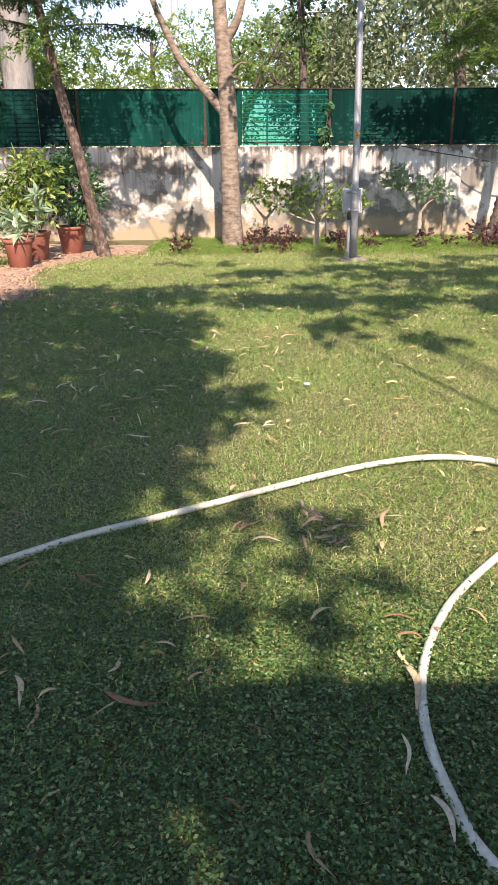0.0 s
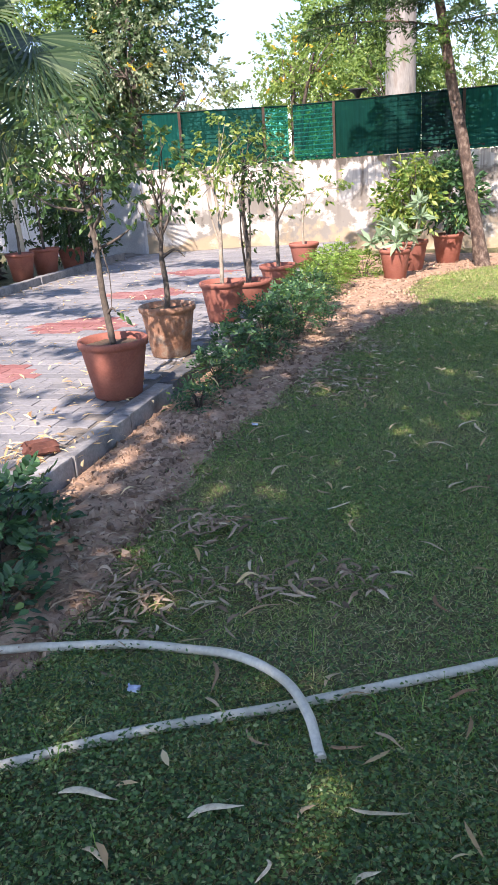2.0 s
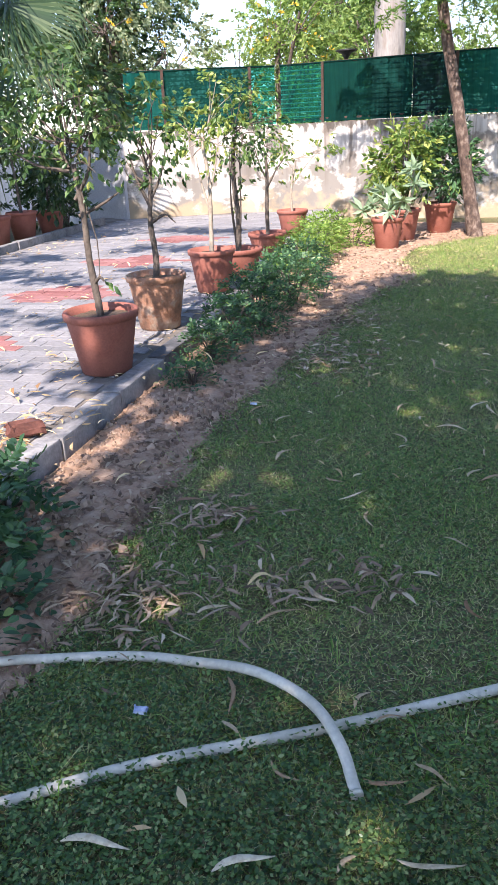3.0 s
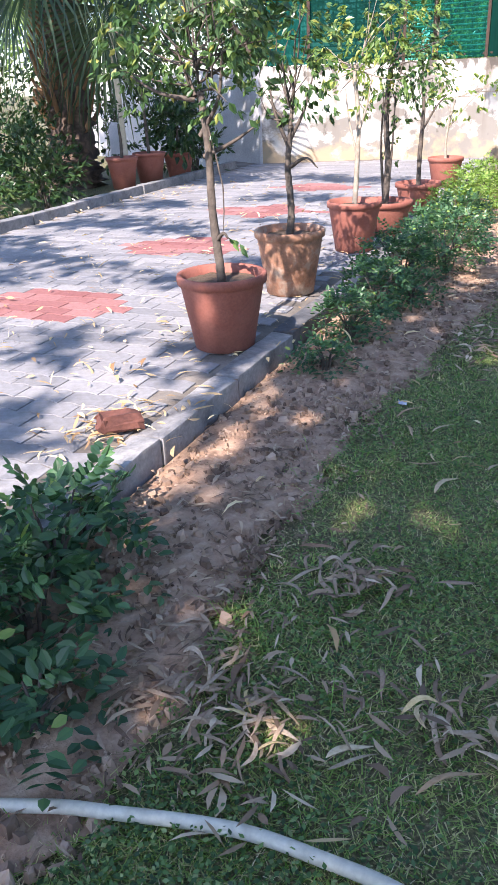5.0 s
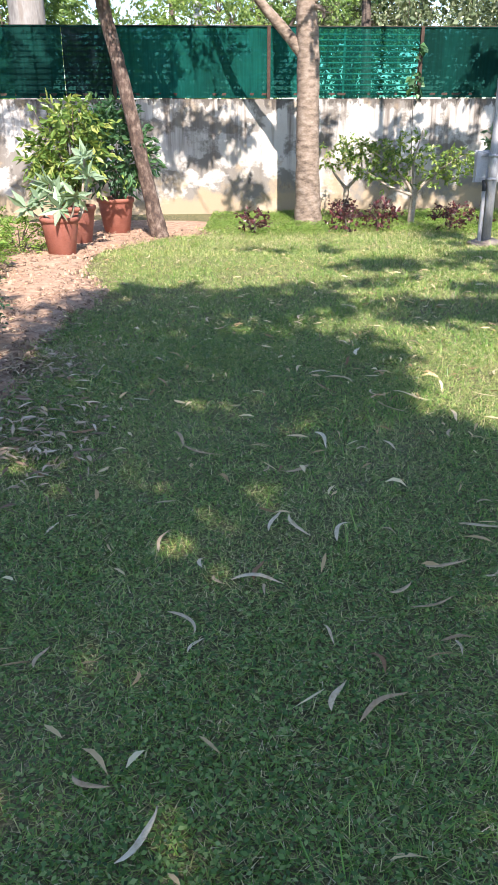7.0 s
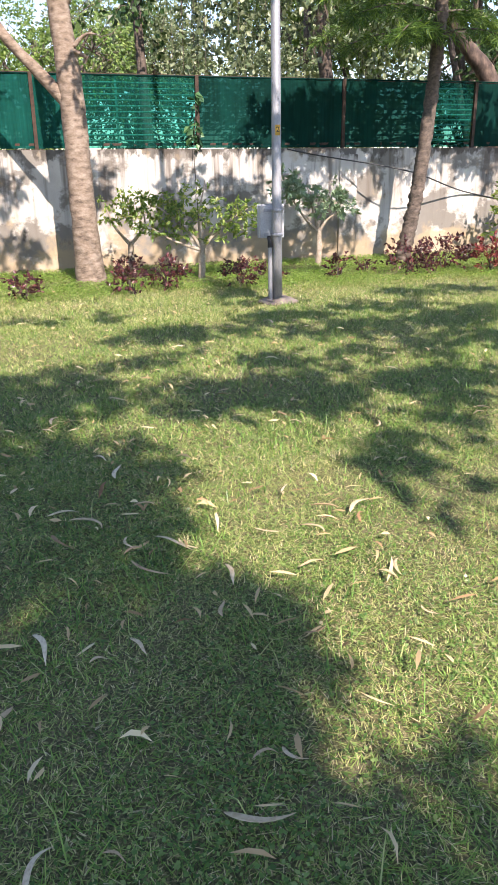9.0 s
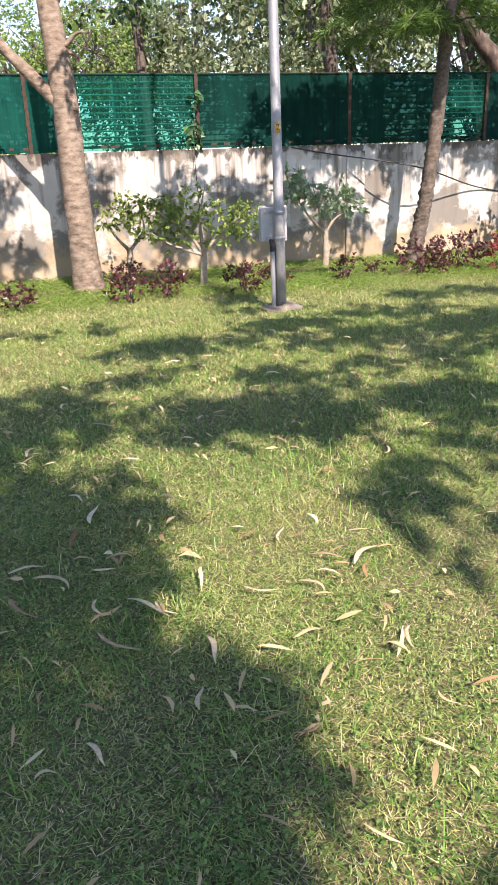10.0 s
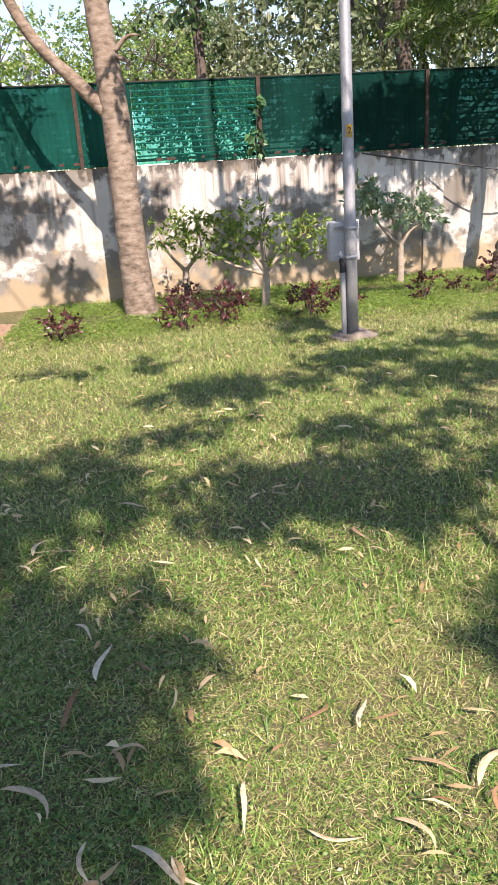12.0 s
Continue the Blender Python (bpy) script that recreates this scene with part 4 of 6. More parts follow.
shade_tree((3.0, -9.0), 6.0, [(-1.0, 3.0, 0.8, 0.8, 1), (-0.4, 2.75, 0.4, 0.55, 1), (-0.25, 2.1, 0.45, 0.4, 1.2), (-1.0, 1.7, 1.2, 0.65, 1.1), (0.6, 1.45, 0.8, 0.58, 1.1), (1.7, 1.35, 0.7, 0.6, 1), (0.52, 3.0, 0.07, 0.3, 1.3), (0.2, 3.2, 0.12, 0.15, 1), (-0.05, 4.85, 0.32, 0.38, 1), (-0.35, 3.75, 0.3, 0.3, 1), (0.28, 2.6, 0.12, 0.1, 1), (-1.0, 0.4, 1.4, 0.7, 1), (0.9, 0.4, 1.4, 0.7, 1)],
           "farleaf", "bark_pale", "unseen tree added to shade the near lawn", 52)
shade_tree((5.5, -8.0), 5.4, [(0.85, 7.1, 0.27, 0.42, 1), (0.0, 8.6, 0.6, 0.4, 1), (0.95, 8.55, 0.7, 0.45, 1), (2.0, 8.5, 0.6, 0.5, 0.9), (1.25, 7.75, 0.35, 0.3, 0.8), (3.0, 8.2, 0.6, 0.7, 0.9), (1.6, 6.7, 0.22, 0.2, 0.8), (0.3, 10.5, 0.9, 0.35, 0.8), (1.9, 10.4, 0.9, 0.4, 0.8), (3.3, 10.6, 0.8, 0.5, 0.9), (-0.8, 11.5, 0.5, 0.16, 0.7), (2.9, 5.2, 0.6, 0.5, 0.8), (3.6, 12.3, 0.9, 0.35, 0.7), (4.9, 11.0, 0.9, 0.7, 0.8), (1.3, 12.1, 0.6, 0.16, 0.6), (1.9, 9.6, 0.8, 0.3, 0.8), (3.2, 9.6, 0.8, 0.5, 0.9), (1.2, 11.1, 0.8, 0.25, 0.8), (2.7, 11.4, 0.8, 0.3, 0.8), (0.8, 9.4, 0.45, 0.25, 0.7), (-0.2, 9.7, 0.5, 0.2, 0.6)],
           "farleaf", "bark_grey", "unseen tree added to dapple the lawn", 53, 620, -0.04)
# boughs at x 1.15 and 0.85 are there to hide the pole's shadow
shade_tree((8.5, -2.0), 5.6, [(-1.3, 15.9, 0.5, 0.3, 0.6), (1.15, 13.2, 0.14, 0.7, 1), (0.85, 16.7, 0.3, 0.8, 0.9), (0.4, 15.3, 0.6, 0.4, 0.6), (1.7, 16.6, 0.5, 0.8, 0.9), (2.5, 16.4, 0.4, 0.9, 0.9), (2.6, 14.8, 0.7, 0.3, 0.5), (3.5, 16.6, 0.5, 0.6, 0.5), (2.7, 18.1, 1.0, 0.7, 1), (4.4, 18.2, 1.2, 0.7, 1), (6.2, 18.2, 1.0, 0.7, 0.9), (-2.2, 16.9, 0.7, 0.4, 0.8), (-3.6, 17.8, 0.8, 0.8, 1), (-4.6, 17.4, 0.5, 0.6, 0.8), (-0.6, 17.0, 0.4, 0.35, 0.6)],
           "darkleaf", "bark_grey", "unseen tree added to dapple the boundary wall", 54, 560, -0.2)
shade_tree((-12.5, -4.5), 6.4, [(-4.6, 6.2, 0.5, 0.2, 0.5), (-6.4, 5.6, 0.8, 0.25, 0.5), (-6.2, 7.9, 0.9, 0.25, 0.6), (-7.4, 6.6, 0.7, 0.3, 0.6), (-6.0, 10.2, 1.0, 0.3, 0.6), (-7.6, 9.2, 0.7, 0.4, 0.7), (-6.6, 12.2, 1.2, 0.4, 0.7), (-8.4, 11.6, 0.8, 0.8, 0.9), (-9.6, 10.2, 1.0, 1.6, 1), (-3.8, 3.6, 0.5, 0.35, 0.8), (-3.4, 5.1, 0.35, 0.5, 0.8), (-4.3, 4.7, 0.4, 0.2, 0.6), (-5.6, 6.3, 0.6, 0.25, 0.7), (-6.6, 6.4, 0.6, 0.35, 0.7), (-7.2, 7.9, 0.6, 0.35, 0.7), (-5.2, 8.6, 0.5, 0.25, 0.6), (-4.3, 6.9, 0.4, 0.3, 0.7), (-10.4, 13.6, 1.0, 1.0, 1.0), (-9.95, 14.7, 0.7, 1.0, 1), (-11.2, 15.2, 1.0, 1.1, 1), (-12.6, 15.8, 1.1, 1.1, 1), (-14.2, 16.4, 1.1, 1.1, 1), (-3.3, 7.0, 0.35, 0.6, 0.9), (-5.3, 4.2, 0.7, 0.2, 0.5), (-9.4, 13.4, 0.6, 1.2, 1), (-3.2, 8.6, 0.3, 0.3, 0.5), (-11.2, 13.0, 1.2, 1.0, 1.3), (-10.2, 12.3, 1.0, 0.8, 1.3), (-9.3, 11.2, 0.6, 0.7, 1.1)],
           "farleaf", "bark_grey", "unseen tree added to dapple the paved lane", 55, 460, -0.3)


# ---- pole with junction box ----
lamp_post = thing("steel_pole", pose(1.5, 11.95, -0.01, 0, -0.6, 0), "galvanised steel pole with a grey junction box on the lawn", "pole")
part("pole_shaft", lathe_bm([(0.054, -0.1), (0.054, 1.02), (0.05, 1.05), (0.046, 2.9), (0.041, 2.93), (0.04, 7.5)], 24), M["steel"], lamp_post, smooth=True)
part("conduit", tube([(-0.083, -0.02, -0.05), (-0.083, -0.02, 0.3), (-0.083, -0.02, 0.6)], [0.024, 0.024], 10), M["steel"], lamp_post, "thin steel conduit pipe", smooth=True)
part("conduit_elbow", tube([(-0.083, -0.02, 0.59), (-0.083, -0.015, 0.65), (-0.075, 0.06, 0.69)], [0.027, 0.025, 0.02], 10), M["ink"], lamp_post, smooth=True)
jb = part("junction_box", box_bm(0.26, 0.14, 0.33, 0.012), M["boxgrey"], lamp_post, "grey enamelled junction box", at=pose(-0.03, 0.128, 0.68, 0, 0, -10))
part("box_door", box_bm(0.24, 0.012, 0.3, 0.004), M["boxgrey"], jb, at=(0, 0.074, 0.015))
part("box_flange", box_bm(0.29, 0.008, 0.35, 0.003), M["boxgrey"], jb, at=(0, 0.062, -0.01))
for z in (0.7, 0.95):
    part("clamp", lathe_bm([(0.056, 0), (0.062, 0.003), (0.062, 0.032), (0.056, 0.035)], 20), M["steel"], lamp_post, "steel clamp band", at=(0, 0, z), smooth=True)
    part("clamp_strap", box_bm(0.22, 0.008, 0.03, 0.002), M["steel"], lamp_post, at=(-0.02, 0.052, z))
bmf = bmesh.new()
bmesh.ops.create_uvsphere(bmf, u_segments=18, v_segments=8, radius=0.3)
bmesh.ops.scale(bmf, vec=(0.75, 0.6, 0.2), verts=bmf.verts)
for v in bmf.verts:
    v.co += noise.noise_vector(v.co * 7) * 0.04
part("footing", bmf, M["concrete"], lamp_post, "lumpy concrete footing", smooth=True)
tag = part("number_plate", box_bm(0.05, 0.004, 0.1, 0.001), M["label"], lamp_post, "small yellow number label", at=pose(0.0, -0.054, 1.7, 0, 0, 0))
txt = bpy.data.curves.new("two", "FONT")
txt.body, txt.size, txt.align_x, txt.extrude = "2", 0.075, "CENTER", 0.0008
tmp = bpy.data.objects.new("two", txt)
scene.collection.objects.link(tmp)
dg = bpy.context.evaluated_depsgraph_get()
num = bpy.data.meshes.new_from_object(tmp.evaluated_get(dg))
bpy.data.objects.remove(tmp)
part("numeral", num, M["ink"], tag, at=pose(0, -0.0035, 0.03, 90, 0, 0))

# far street lamp pole and a slim bollard lamp beyond the fence
sl = thing("street_lamp", (-2.95, 28.0, 0), "grey street lamp pole beyond the wall", "street lamp")
part("pole_shaft", lathe_bm([(0.14, -0.1), (0.13, 3), (0.1, 9)], 14), M["boxgrey"], sl, smooth=True)
part("arm", tube([(0, 0, 8.9), (0.5, -0.3, 9.2), (1.1, -0.7, 9.3)], [0.05, 0.04], 8), M["boxgrey"], sl, smooth=True)
part("lamp_head", box_bm(0.5, 0.22, 0.12, 0.03), M["boxgrey"], sl, at=(1.2, -0.8, 9.26))
gl = thing("garden_lamp", (-6.0, 17.6, 0), "garden lamp with a dark conical cap beyond the wall", "garden lamp")
part("pole_shaft", lathe_bm([(0.04, -0.1), (0.035, 2.82)], 10), M["ink"], gl, smooth=True)
part("cap", lathe_bm([(0.03, 2.8), (0.06, 2.86), (0.1, 2.92), (0.22, 2.97), (0.2, 2.99), (0.02, 3.0)], 20), M["ink"], gl, smooth=True)

# cable along the wall
cab = part("wall_cable", tube([(2.75, wall_y(2.75) - 0.03, 1.62), (3.3, wall_y(3.3) - 0.04, 1.52), (4.6, 15.6, 1.28), (6.0, wall_y(6.0) - 0.05, 0.92), (7.4, wall_y(7.4) - 0.03, 0.72), (9.5, wall_y(9.5) - 0.03, 0.7)], [0.011, 0.011], 6, n=40), M["cable"], smooth=True)
tagged(cab, "black cable sagging along the whitewashed wall", "cable")

# ---- hose on the grass ----
hose_pts = [(-0.9, 2.41, 0.022), (-0.98, 2.52, 0.05), (-1.1, 2.62, 0.06), (-1.29, 2.69, 0.045), (-1.49, 2.68, 0.028), (-1.67, 2.64, 0.025), (-1.89, 2.54, 0.025), (-2.06, 2.45, 0.025), (-2.4, 2.2, 0.03), (-2.5, 1.85, 0.03), (-2.2, 1.65, 0.025), (-1.9, 1.82, 0.022),
            (-1.67, 2.05, 0.02), (-1.42, 2.29, 0.02), (-1.05, 2.57, 0.02), (-0.71, 2.85, 0.02), (-0.46, 3.05, 0.022), (-0.19, 3.22, 0.02), (0.19, 3.46, 0.022), (0.54, 3.68, 0.025), (0.83, 3.84, 0.025), (1.13, 3.94, 0.025), (1.43, 3.9, 0.025), (1.62, 3.7, 0.025), (1.6, 3.4, 0.025), (1.42, 3.14, 0.025),
            (1.21, 2.92, 0.025), (0.95, 2.58, 0.025), (0.8, 2.25, 0.025), (0.75, 1.96, 0.025), (0.77, 1.71, 0.025), (0.84, 1.5, 0.025), (1.2, 1.0, 0.025), (2.2, 0.4, 0.025)]
hose = part("garden_hose", tube(hose_pts, [0.0152, 0.0152], 12, n=240), M["hose"], smooth=True)
tagged(hose, "white plastic garden hose lying in loops on the grass", "hose")
mouth, back = Vector(hose_pts[0]), Vector(hose_pts[1])
out = (mouth - back).normalized()
part("hose_mouth", lathe_bm([(0.0125, 0.0), (0.0165, 0.0), (0.0168, 0.012), (0.0125, 0.012)], 16), M["hose"], hose, "cut open end of the hose", at=look(tuple(mouth), tuple(mouth - out)), smooth=True)
# flat black disc stands in for the shade inside the hollow hose
part("hose_bore", lathe_bm([(0.0124, 0.002), (0.0124, 0.003)], 16), M["ink"], hose, "black disc painted as the shade inside the hose", at=look(tuple(mouth), tuple(mouth - out)))


# ---- potted plants ----
def pot_profile(r_top, h, rim=0.05, wall=0.022):
    rb = r_top * 0.68
    return [(rb * 0.9, 0), (rb, 0.008), (r_top * 0.93, h - rim * 1.2), (r_top * 0.94, h - rim), (r_top, h - rim * 0.95), (r_top + 0.004, h - rim * 0.3), (r_top, h - 0.004), (r_top - 0.006, h), (r_top - wall, h - 0.004), (r_top - wall - 0.008, h - rim), (r_top - wall - 0.012, h - rim * 1.4)]


def add_pot(t, r_top, h, material, soil_drop=0.06):
    bm = lathe_bm(pot_profile(r_top, h), 36)
    part("pot", bm, material, t, smooth=True)
    s = bmesh.new()
    bmesh.ops.create_circle(s, cap_ends=True, segments=24, radius=r_top - 0.03)
    bmesh.ops.subdivide_edges(s, edges=s.edges[:], cuts=2, use_grid_fill=True)
    for v in s.verts:
        v.co.z += 0.012 * noise.noise(v.co * 20)
    part("soil", s, M["potsoil"], t, "dark crumbly soil", at=(0, 0, h - soil_drop + 0.012))


def potted_tree(at, r_top, h, stem_pts, forks, crown_blobs, seed, label, pot_mat="terracotta", leaf="ficus", stem_mat="stem", stem_r=0.025, size=0.05, density=1.0, group="potted trees along the kerb"):
    """A small standard tree in a clay pot."""
    r = np.random.default_rng(seed)
    t = thing("potted_tree", at, label, "potted tree", group)
    add_pot(t, r_top, h, M[pot_mat])
    base = np.array([0, 0, h - 0.06])
    up = np.array([0.7, 1.0, 0.8])
    pts = [base + np.array(p) * up for p in stem_pts]
    part("stem", tube(pts, [stem_r, stem_r * 0.85, stem_r * 0.65], 10, 0.07, r, 28), M[stem_mat], t, smooth=True)
    tw, tips, ways = [], [], []
    for fk in forks:
        q = [base + np.array(p) * up for p in fk]
        part("branch", bough(q, stem_r * 0.55, 0.004, 6, 0.06, r, 12), M[stem_mat], t, smooth=True)
    top = pts[-1]
    for c, rad, n in crown_blobs:
        c = base + np.array(c) * up
        m = int(n * density * 0.62)
        p = blob_points(m, c, rad, r, 0.4)
        tips.append(p)
        ways.append(unit(p - c + 0.25 * r.standard_normal(p.shape) + [0, 0, 0.1]))
        for k in range(min(m, max(3, m // 7))):
            s = top + (c - top) * r.uniform(0.1, 0.6)
            tw.append(bough([s, (s + p[k]) / 2 + 0.03 * r.standard_normal(3), p[k]], 0.006, 0.0025, 4, 0, r, 5))
    if tw:
        part("twig_work", join(tw), M[stem_mat], t, smooth=True)
    tips, ways = np.vstack(tips), np.vstack(ways)
    part("foliage", sprays(tips, ways, 8, size, size * 0.5, r, size * 2.2, 0.9), M[leaf], t)
    return t


potted_tree((-3.4, 4.98, PAVE_Z), 0.235, 0.4, [(0.0, 0, 0), (-0.01, 0, 0.12), (-0.05, 0.0, 0.45), (-0.06, 0, 0.85), (-0.1, 0, 1.15)],
            [[(-0.15, 0, 1.12), (-0.3, 0.05, 1.3), (-0.5, 0.1, 1.42)], [(-0.12, 0, 0.9), (0.05, 0, 1.1), (0.1, 0, 1.35)], [(-0.15, 0, 1.1), (-0.35, -0.1, 1.15), (-0.6, -0.1, 1.25)], [(-0.1, 0, 0.78), (0.1, 0.05, 0.86), (0.3, 0.05, 0.95)], [(-0.02, 0, 0.28), (0.06, -0.02, 0.33), (0.1, -0.02, 0.3)]],
            [((-0.2, 0, 1.52), (0.5, 0.42, 0.34), 200), ((0.16, 0.05, 1.56), (0.3, 0.3, 0.26), 80), ((-0.55, 0, 1.3), (0.2, 0.2, 0.22), 40), ((0.1, 0, 1.18), (0.22, 0.22, 0.16), 22), ((0.1, -0.02, 0.33), (0.06, 0.05, 0.03), 2)], 61,
            "small leafy standard tree in a smooth terracotta pot on the paving")
potted_tree((-3.7, 6.13, PAVE_Z), 0.23, 0.42, [(0, 0, 0), (0.02, 0, 0.25), (-0.01, 0, 0.55), (0.03, 0, 0.85)],
            [[(0.02, 0, 0.75), (0.16, 0, 0.95), (0.26, 0, 1.2)], [(0, 0, 0.7), (-0.14, 0, 0.95), (-0.2, 0, 1.2)], [(0.02, 0, 0.55), (0.2, -0.02, 0.62), (0.32, -0.02, 0.55)], [(0.02, 0, 0.85), (0.02, 0.05, 1.1), (-0.05, 0.05, 1.3)]],
            [((0.0, 0, 1.25), (0.36, 0.32, 0.34), 90), ((0.1, 0, 1.5), (0.32, 0.28, 0.25), 60), ((-0.2, 0, 0.98), (0.15, 0.15, 0.15), 14)], 62,
            "sparse standard tree in an old weathered clay pot", "terracotta_old", density=0.9)
potted_tree((-3.97, 7.55, PAVE_Z), 0.22, 0.4, [(0, 0, 0), (0.02, 0, 0.35), (0.03, 0, 0.8), (-0.03, 0, 1.25)],
            [[(0.03, 0, 0.7), (0.13, 0, 0.95), (0.18, 0, 1.2)], [(0.02, 0, 0.5), (-0.08, 0, 0.8), (-0.14, 0, 1.1)]],
            [((0.05, 0, 1.35), (0.4, 0.34, 0.26), 95), ((0.2, 0, 1.6), (0.36, 0.3, 0.26), 80), ((-0.1, 0, 1.0), (0.14, 0.14, 0.2), 12)], 63,
            "pale-stemmed standard tree in a terracotta pot", stem_mat="stem_pale", stem_r=0.022, leaf="yellowgreen", density=0.9)
potted_tree((-4.06, 8.3, PAVE_Z), 0.25, 0.3, [(0, 0, 0), (0.03, 0, 0.45), (-0.02, 0, 0.95), (0.02, 0, 1.4)],
            [[(0, 0, 0.02), (0.07, 0, 0.5), (0.1, 0, 1.2)], [(0, 0, 0.02), (-0.07, 0, 0.6), (-0.06, 0, 1.2)]],
            [((0.05, 0, 1.6), (0.5, 0.4, 0.42), 170), ((0.3, 0, 1.45), (0.28, 0.26, 0.25), 60), ((0.05, 0, 0.9), (0.12, 0.12, 0.4), 24)], 64,
            "bushy-headed standard tree with twining stems in a wide terracotta bowl", stem_r=0.03, density=1.0)
potted_tree((-4.3, 9.6, PAVE_Z), 0.235, 0.3, [(0, 0, 0), (0.0, 0, 0.4), (0.02, 0, 0.9), (0.0, 0, 1.2)],
            [[(0.02, 0, 0.7), (0.2, 0, 0.95), (0.36, 0, 1.1)], [(0.02, 0, 0.8), (-0.12, 0, 1.05), (-0.2, 0, 1.3)]],
            [((0.0, 0, 1.3), (0.26, 0.26, 0.34), 46), ((0.05, 0, 0.95), (0.16, 0.16, 0.2), 14)], 65,
            "thin sparse standard tree in a broken terracotta pot", density=0.9)
potted_tree((-4.8, 11.6, PAVE_Z), 0.22, 0.36, [(0, 0, 0), (-0.02, 0, 0.3), (0.02, 0, 0.6), (0.1, 0, 0.9)],
            [[(0.02, 0, 0.5), (0.3, 0, 0.8), (0.6, 0, 1.05)], [(0.05, 0, 0.7), (-0.15, 0, 1.0), (-0.2, 0, 1.2)]],
            [((0.3, 0, 1.0), (0.5, 0.3, 0.3), 60), ((0.65, 0, 1.1), (0.25, 0.2, 0.2), 20), ((-0.1, 0, 1.2), (0.2, 0.2, 0.2), 16)], 66,
            "sprawling twiggy shrub in a pale clay pot by the wall", leaf="yellowgreen", stem_mat="stem_pale", stem_r=0.018, density=0.7, size=0.06)

# pots in the shade across the lane
potted_tree((-8.86, 10.0, PAVE_Z + 0.02), 0.22, 0.42, [(0, 0, 0), (0.02, 0, 0.3), (0.0, 0, 0.6)], [], [((0, 0, 0.7), (0.2, 0.2, 0.2), 20)], 67, "shaded terracotta pot with a small dark shrub", leaf="darkleaf", group="pots across the lane")
potted_tree((-8.98, 10.7, PAVE_Z + 0.02), 0.24, 0.42, [(0, 0, 0), (-0.02, 0, 0.5), (-0.06, 0, 1.1)], [], [((-0.05, 0, 1.3), (0.3, 0.3, 0.3), 50)], 68, "shaded terracotta pot with a thin-stemmed tree", leaf="darkleaf", group="pots across the lane")
potted_tree((-9.05, 11.45, PAVE_Z + 0.02), 0.24, 0.36, [(0, 0, 0), (0, 0, 0.3), (0.02, 0, 0.5)], [], [((0.1, 0, 0.6), (0.45, 0.4, 0.38), 150)], 69, "shaded terracotta pot with a bushy glossy shrub", leaf="darkleaf", size=0.12, group="pots across the lane")

# three clay pots at the end of the bed
r = np.random.default_rng(70)
t = thing("potted_succulent", (-3.28, 11.15, 0.0), "terracotta pot with rosettes of long grey-green leaves", "potted plant", "pots at the end of the bed")
add_pot(t, 0.21, 0.4, M["terracotta"])
ros, st = [], []
for c in ((0, 0, 0.62), (-0.2, 0, 0.56), (0.2, -0.05, 0.6), (0.05, -0.15, 0.5), (-0.1, 0.1, 0.72), (0.32, 0.1, 0.8), (0.28, 0.2, 0.98), (-0.3, -0.1, 0.5)):
    w = unit(r.standard_normal((15, 3)) * [1, 1, 0.5] + [0, 0, 0.25])
    for q in w:
        ros.append(leaves(np.array([c]) + 0.01 * r.standard_normal((1, 3)), 0.2, 0.065, r, 0.1, q[None] * 2))
    st.append(bough([(c[0] * 0.2, c[1] * 0.2, 0.33), (c[0] * 0.7, c[1] * 0.7, 0.4), c], 0.018, 0.012, 6, 0.05, r, 6))
each("stem", st, M["stem_pale"], t)
for g in ros:
    part("leaf", g, M["greyleaf"], t)
t = thing("potted_shrub", (-3.3, 12.05, 0.0), "tall yellow-green variegated shrub in a ribbed terracotta pot", "potted plant", "pots at the end of the bed")
add_pot(t, 0.23, 0.42, M["terracotta"])
p = np.vstack([blob_points(n, c, rad, r, 0.3) for c, rad, n in (((-0.03, 0, 0.95), (0.38, 0.34, 0.33), 110), ((0.0, 0, 1.25), (0.32, 0.28, 0.22), 46), ((-0.18, 0, 0.8), (0.24, 0.24, 0.22), 44))])
each("stem", [bough([(0, 0, 0.36), (x * 0.4, y * 0.4, 0.8), (x, y, 1.45)], 0.016, 0.006, 6, 0.05, r, 8) for x, y in ((0, 0), (0.2, 0.1), (-0.25, 0.05), (0.1, -0.2), (-0.1, 0.2), (-0.35, -0.1))], M["stem"], t)
part("foliage", sprays(p, unit(p - [0, 0, 0.8] + 0.3 * r.standard_normal(p.shape)), 8, 0.1, 0.045, r, 0.22, 0.5), M["yellowgreen"], t)
t = thing("potted_shrub", (-3.02, 13.1, -0.04), "dark green bushy shrub in a terracotta pot", "potted plant", "pots at the end of the bed")
add_pot(t, 0.24, 0.45, M["terracotta"])
p = np.vstack([blob_points(n, c, rad, r, 0.3) for c, rad, n in (((0.05, 0, 0.95), (0.45, 0.4, 0.42), 190), ((0, 0, 1.3), (0.3, 0.3, 0.25), 60))])
each("stem", [bough([(0, 0, 0.38), (x * 0.4, y * 0.4, 0.7), (x, y, 1.2)], 0.016, 0.006, 6, 0.05, r, 8) for x, y in ((0, 0), (0.2, 0.1), (-0.25, 0.05), (0.1, -0.2))], M["stem"], t)
part("foliage", sprays(p, unit(p - [0, 0, 0.7] + 0.3 * r.standard_normal(p.shape)), 8, 0.1, 0.045, r, 0.22, 0.5), M["bushleaf"], t)


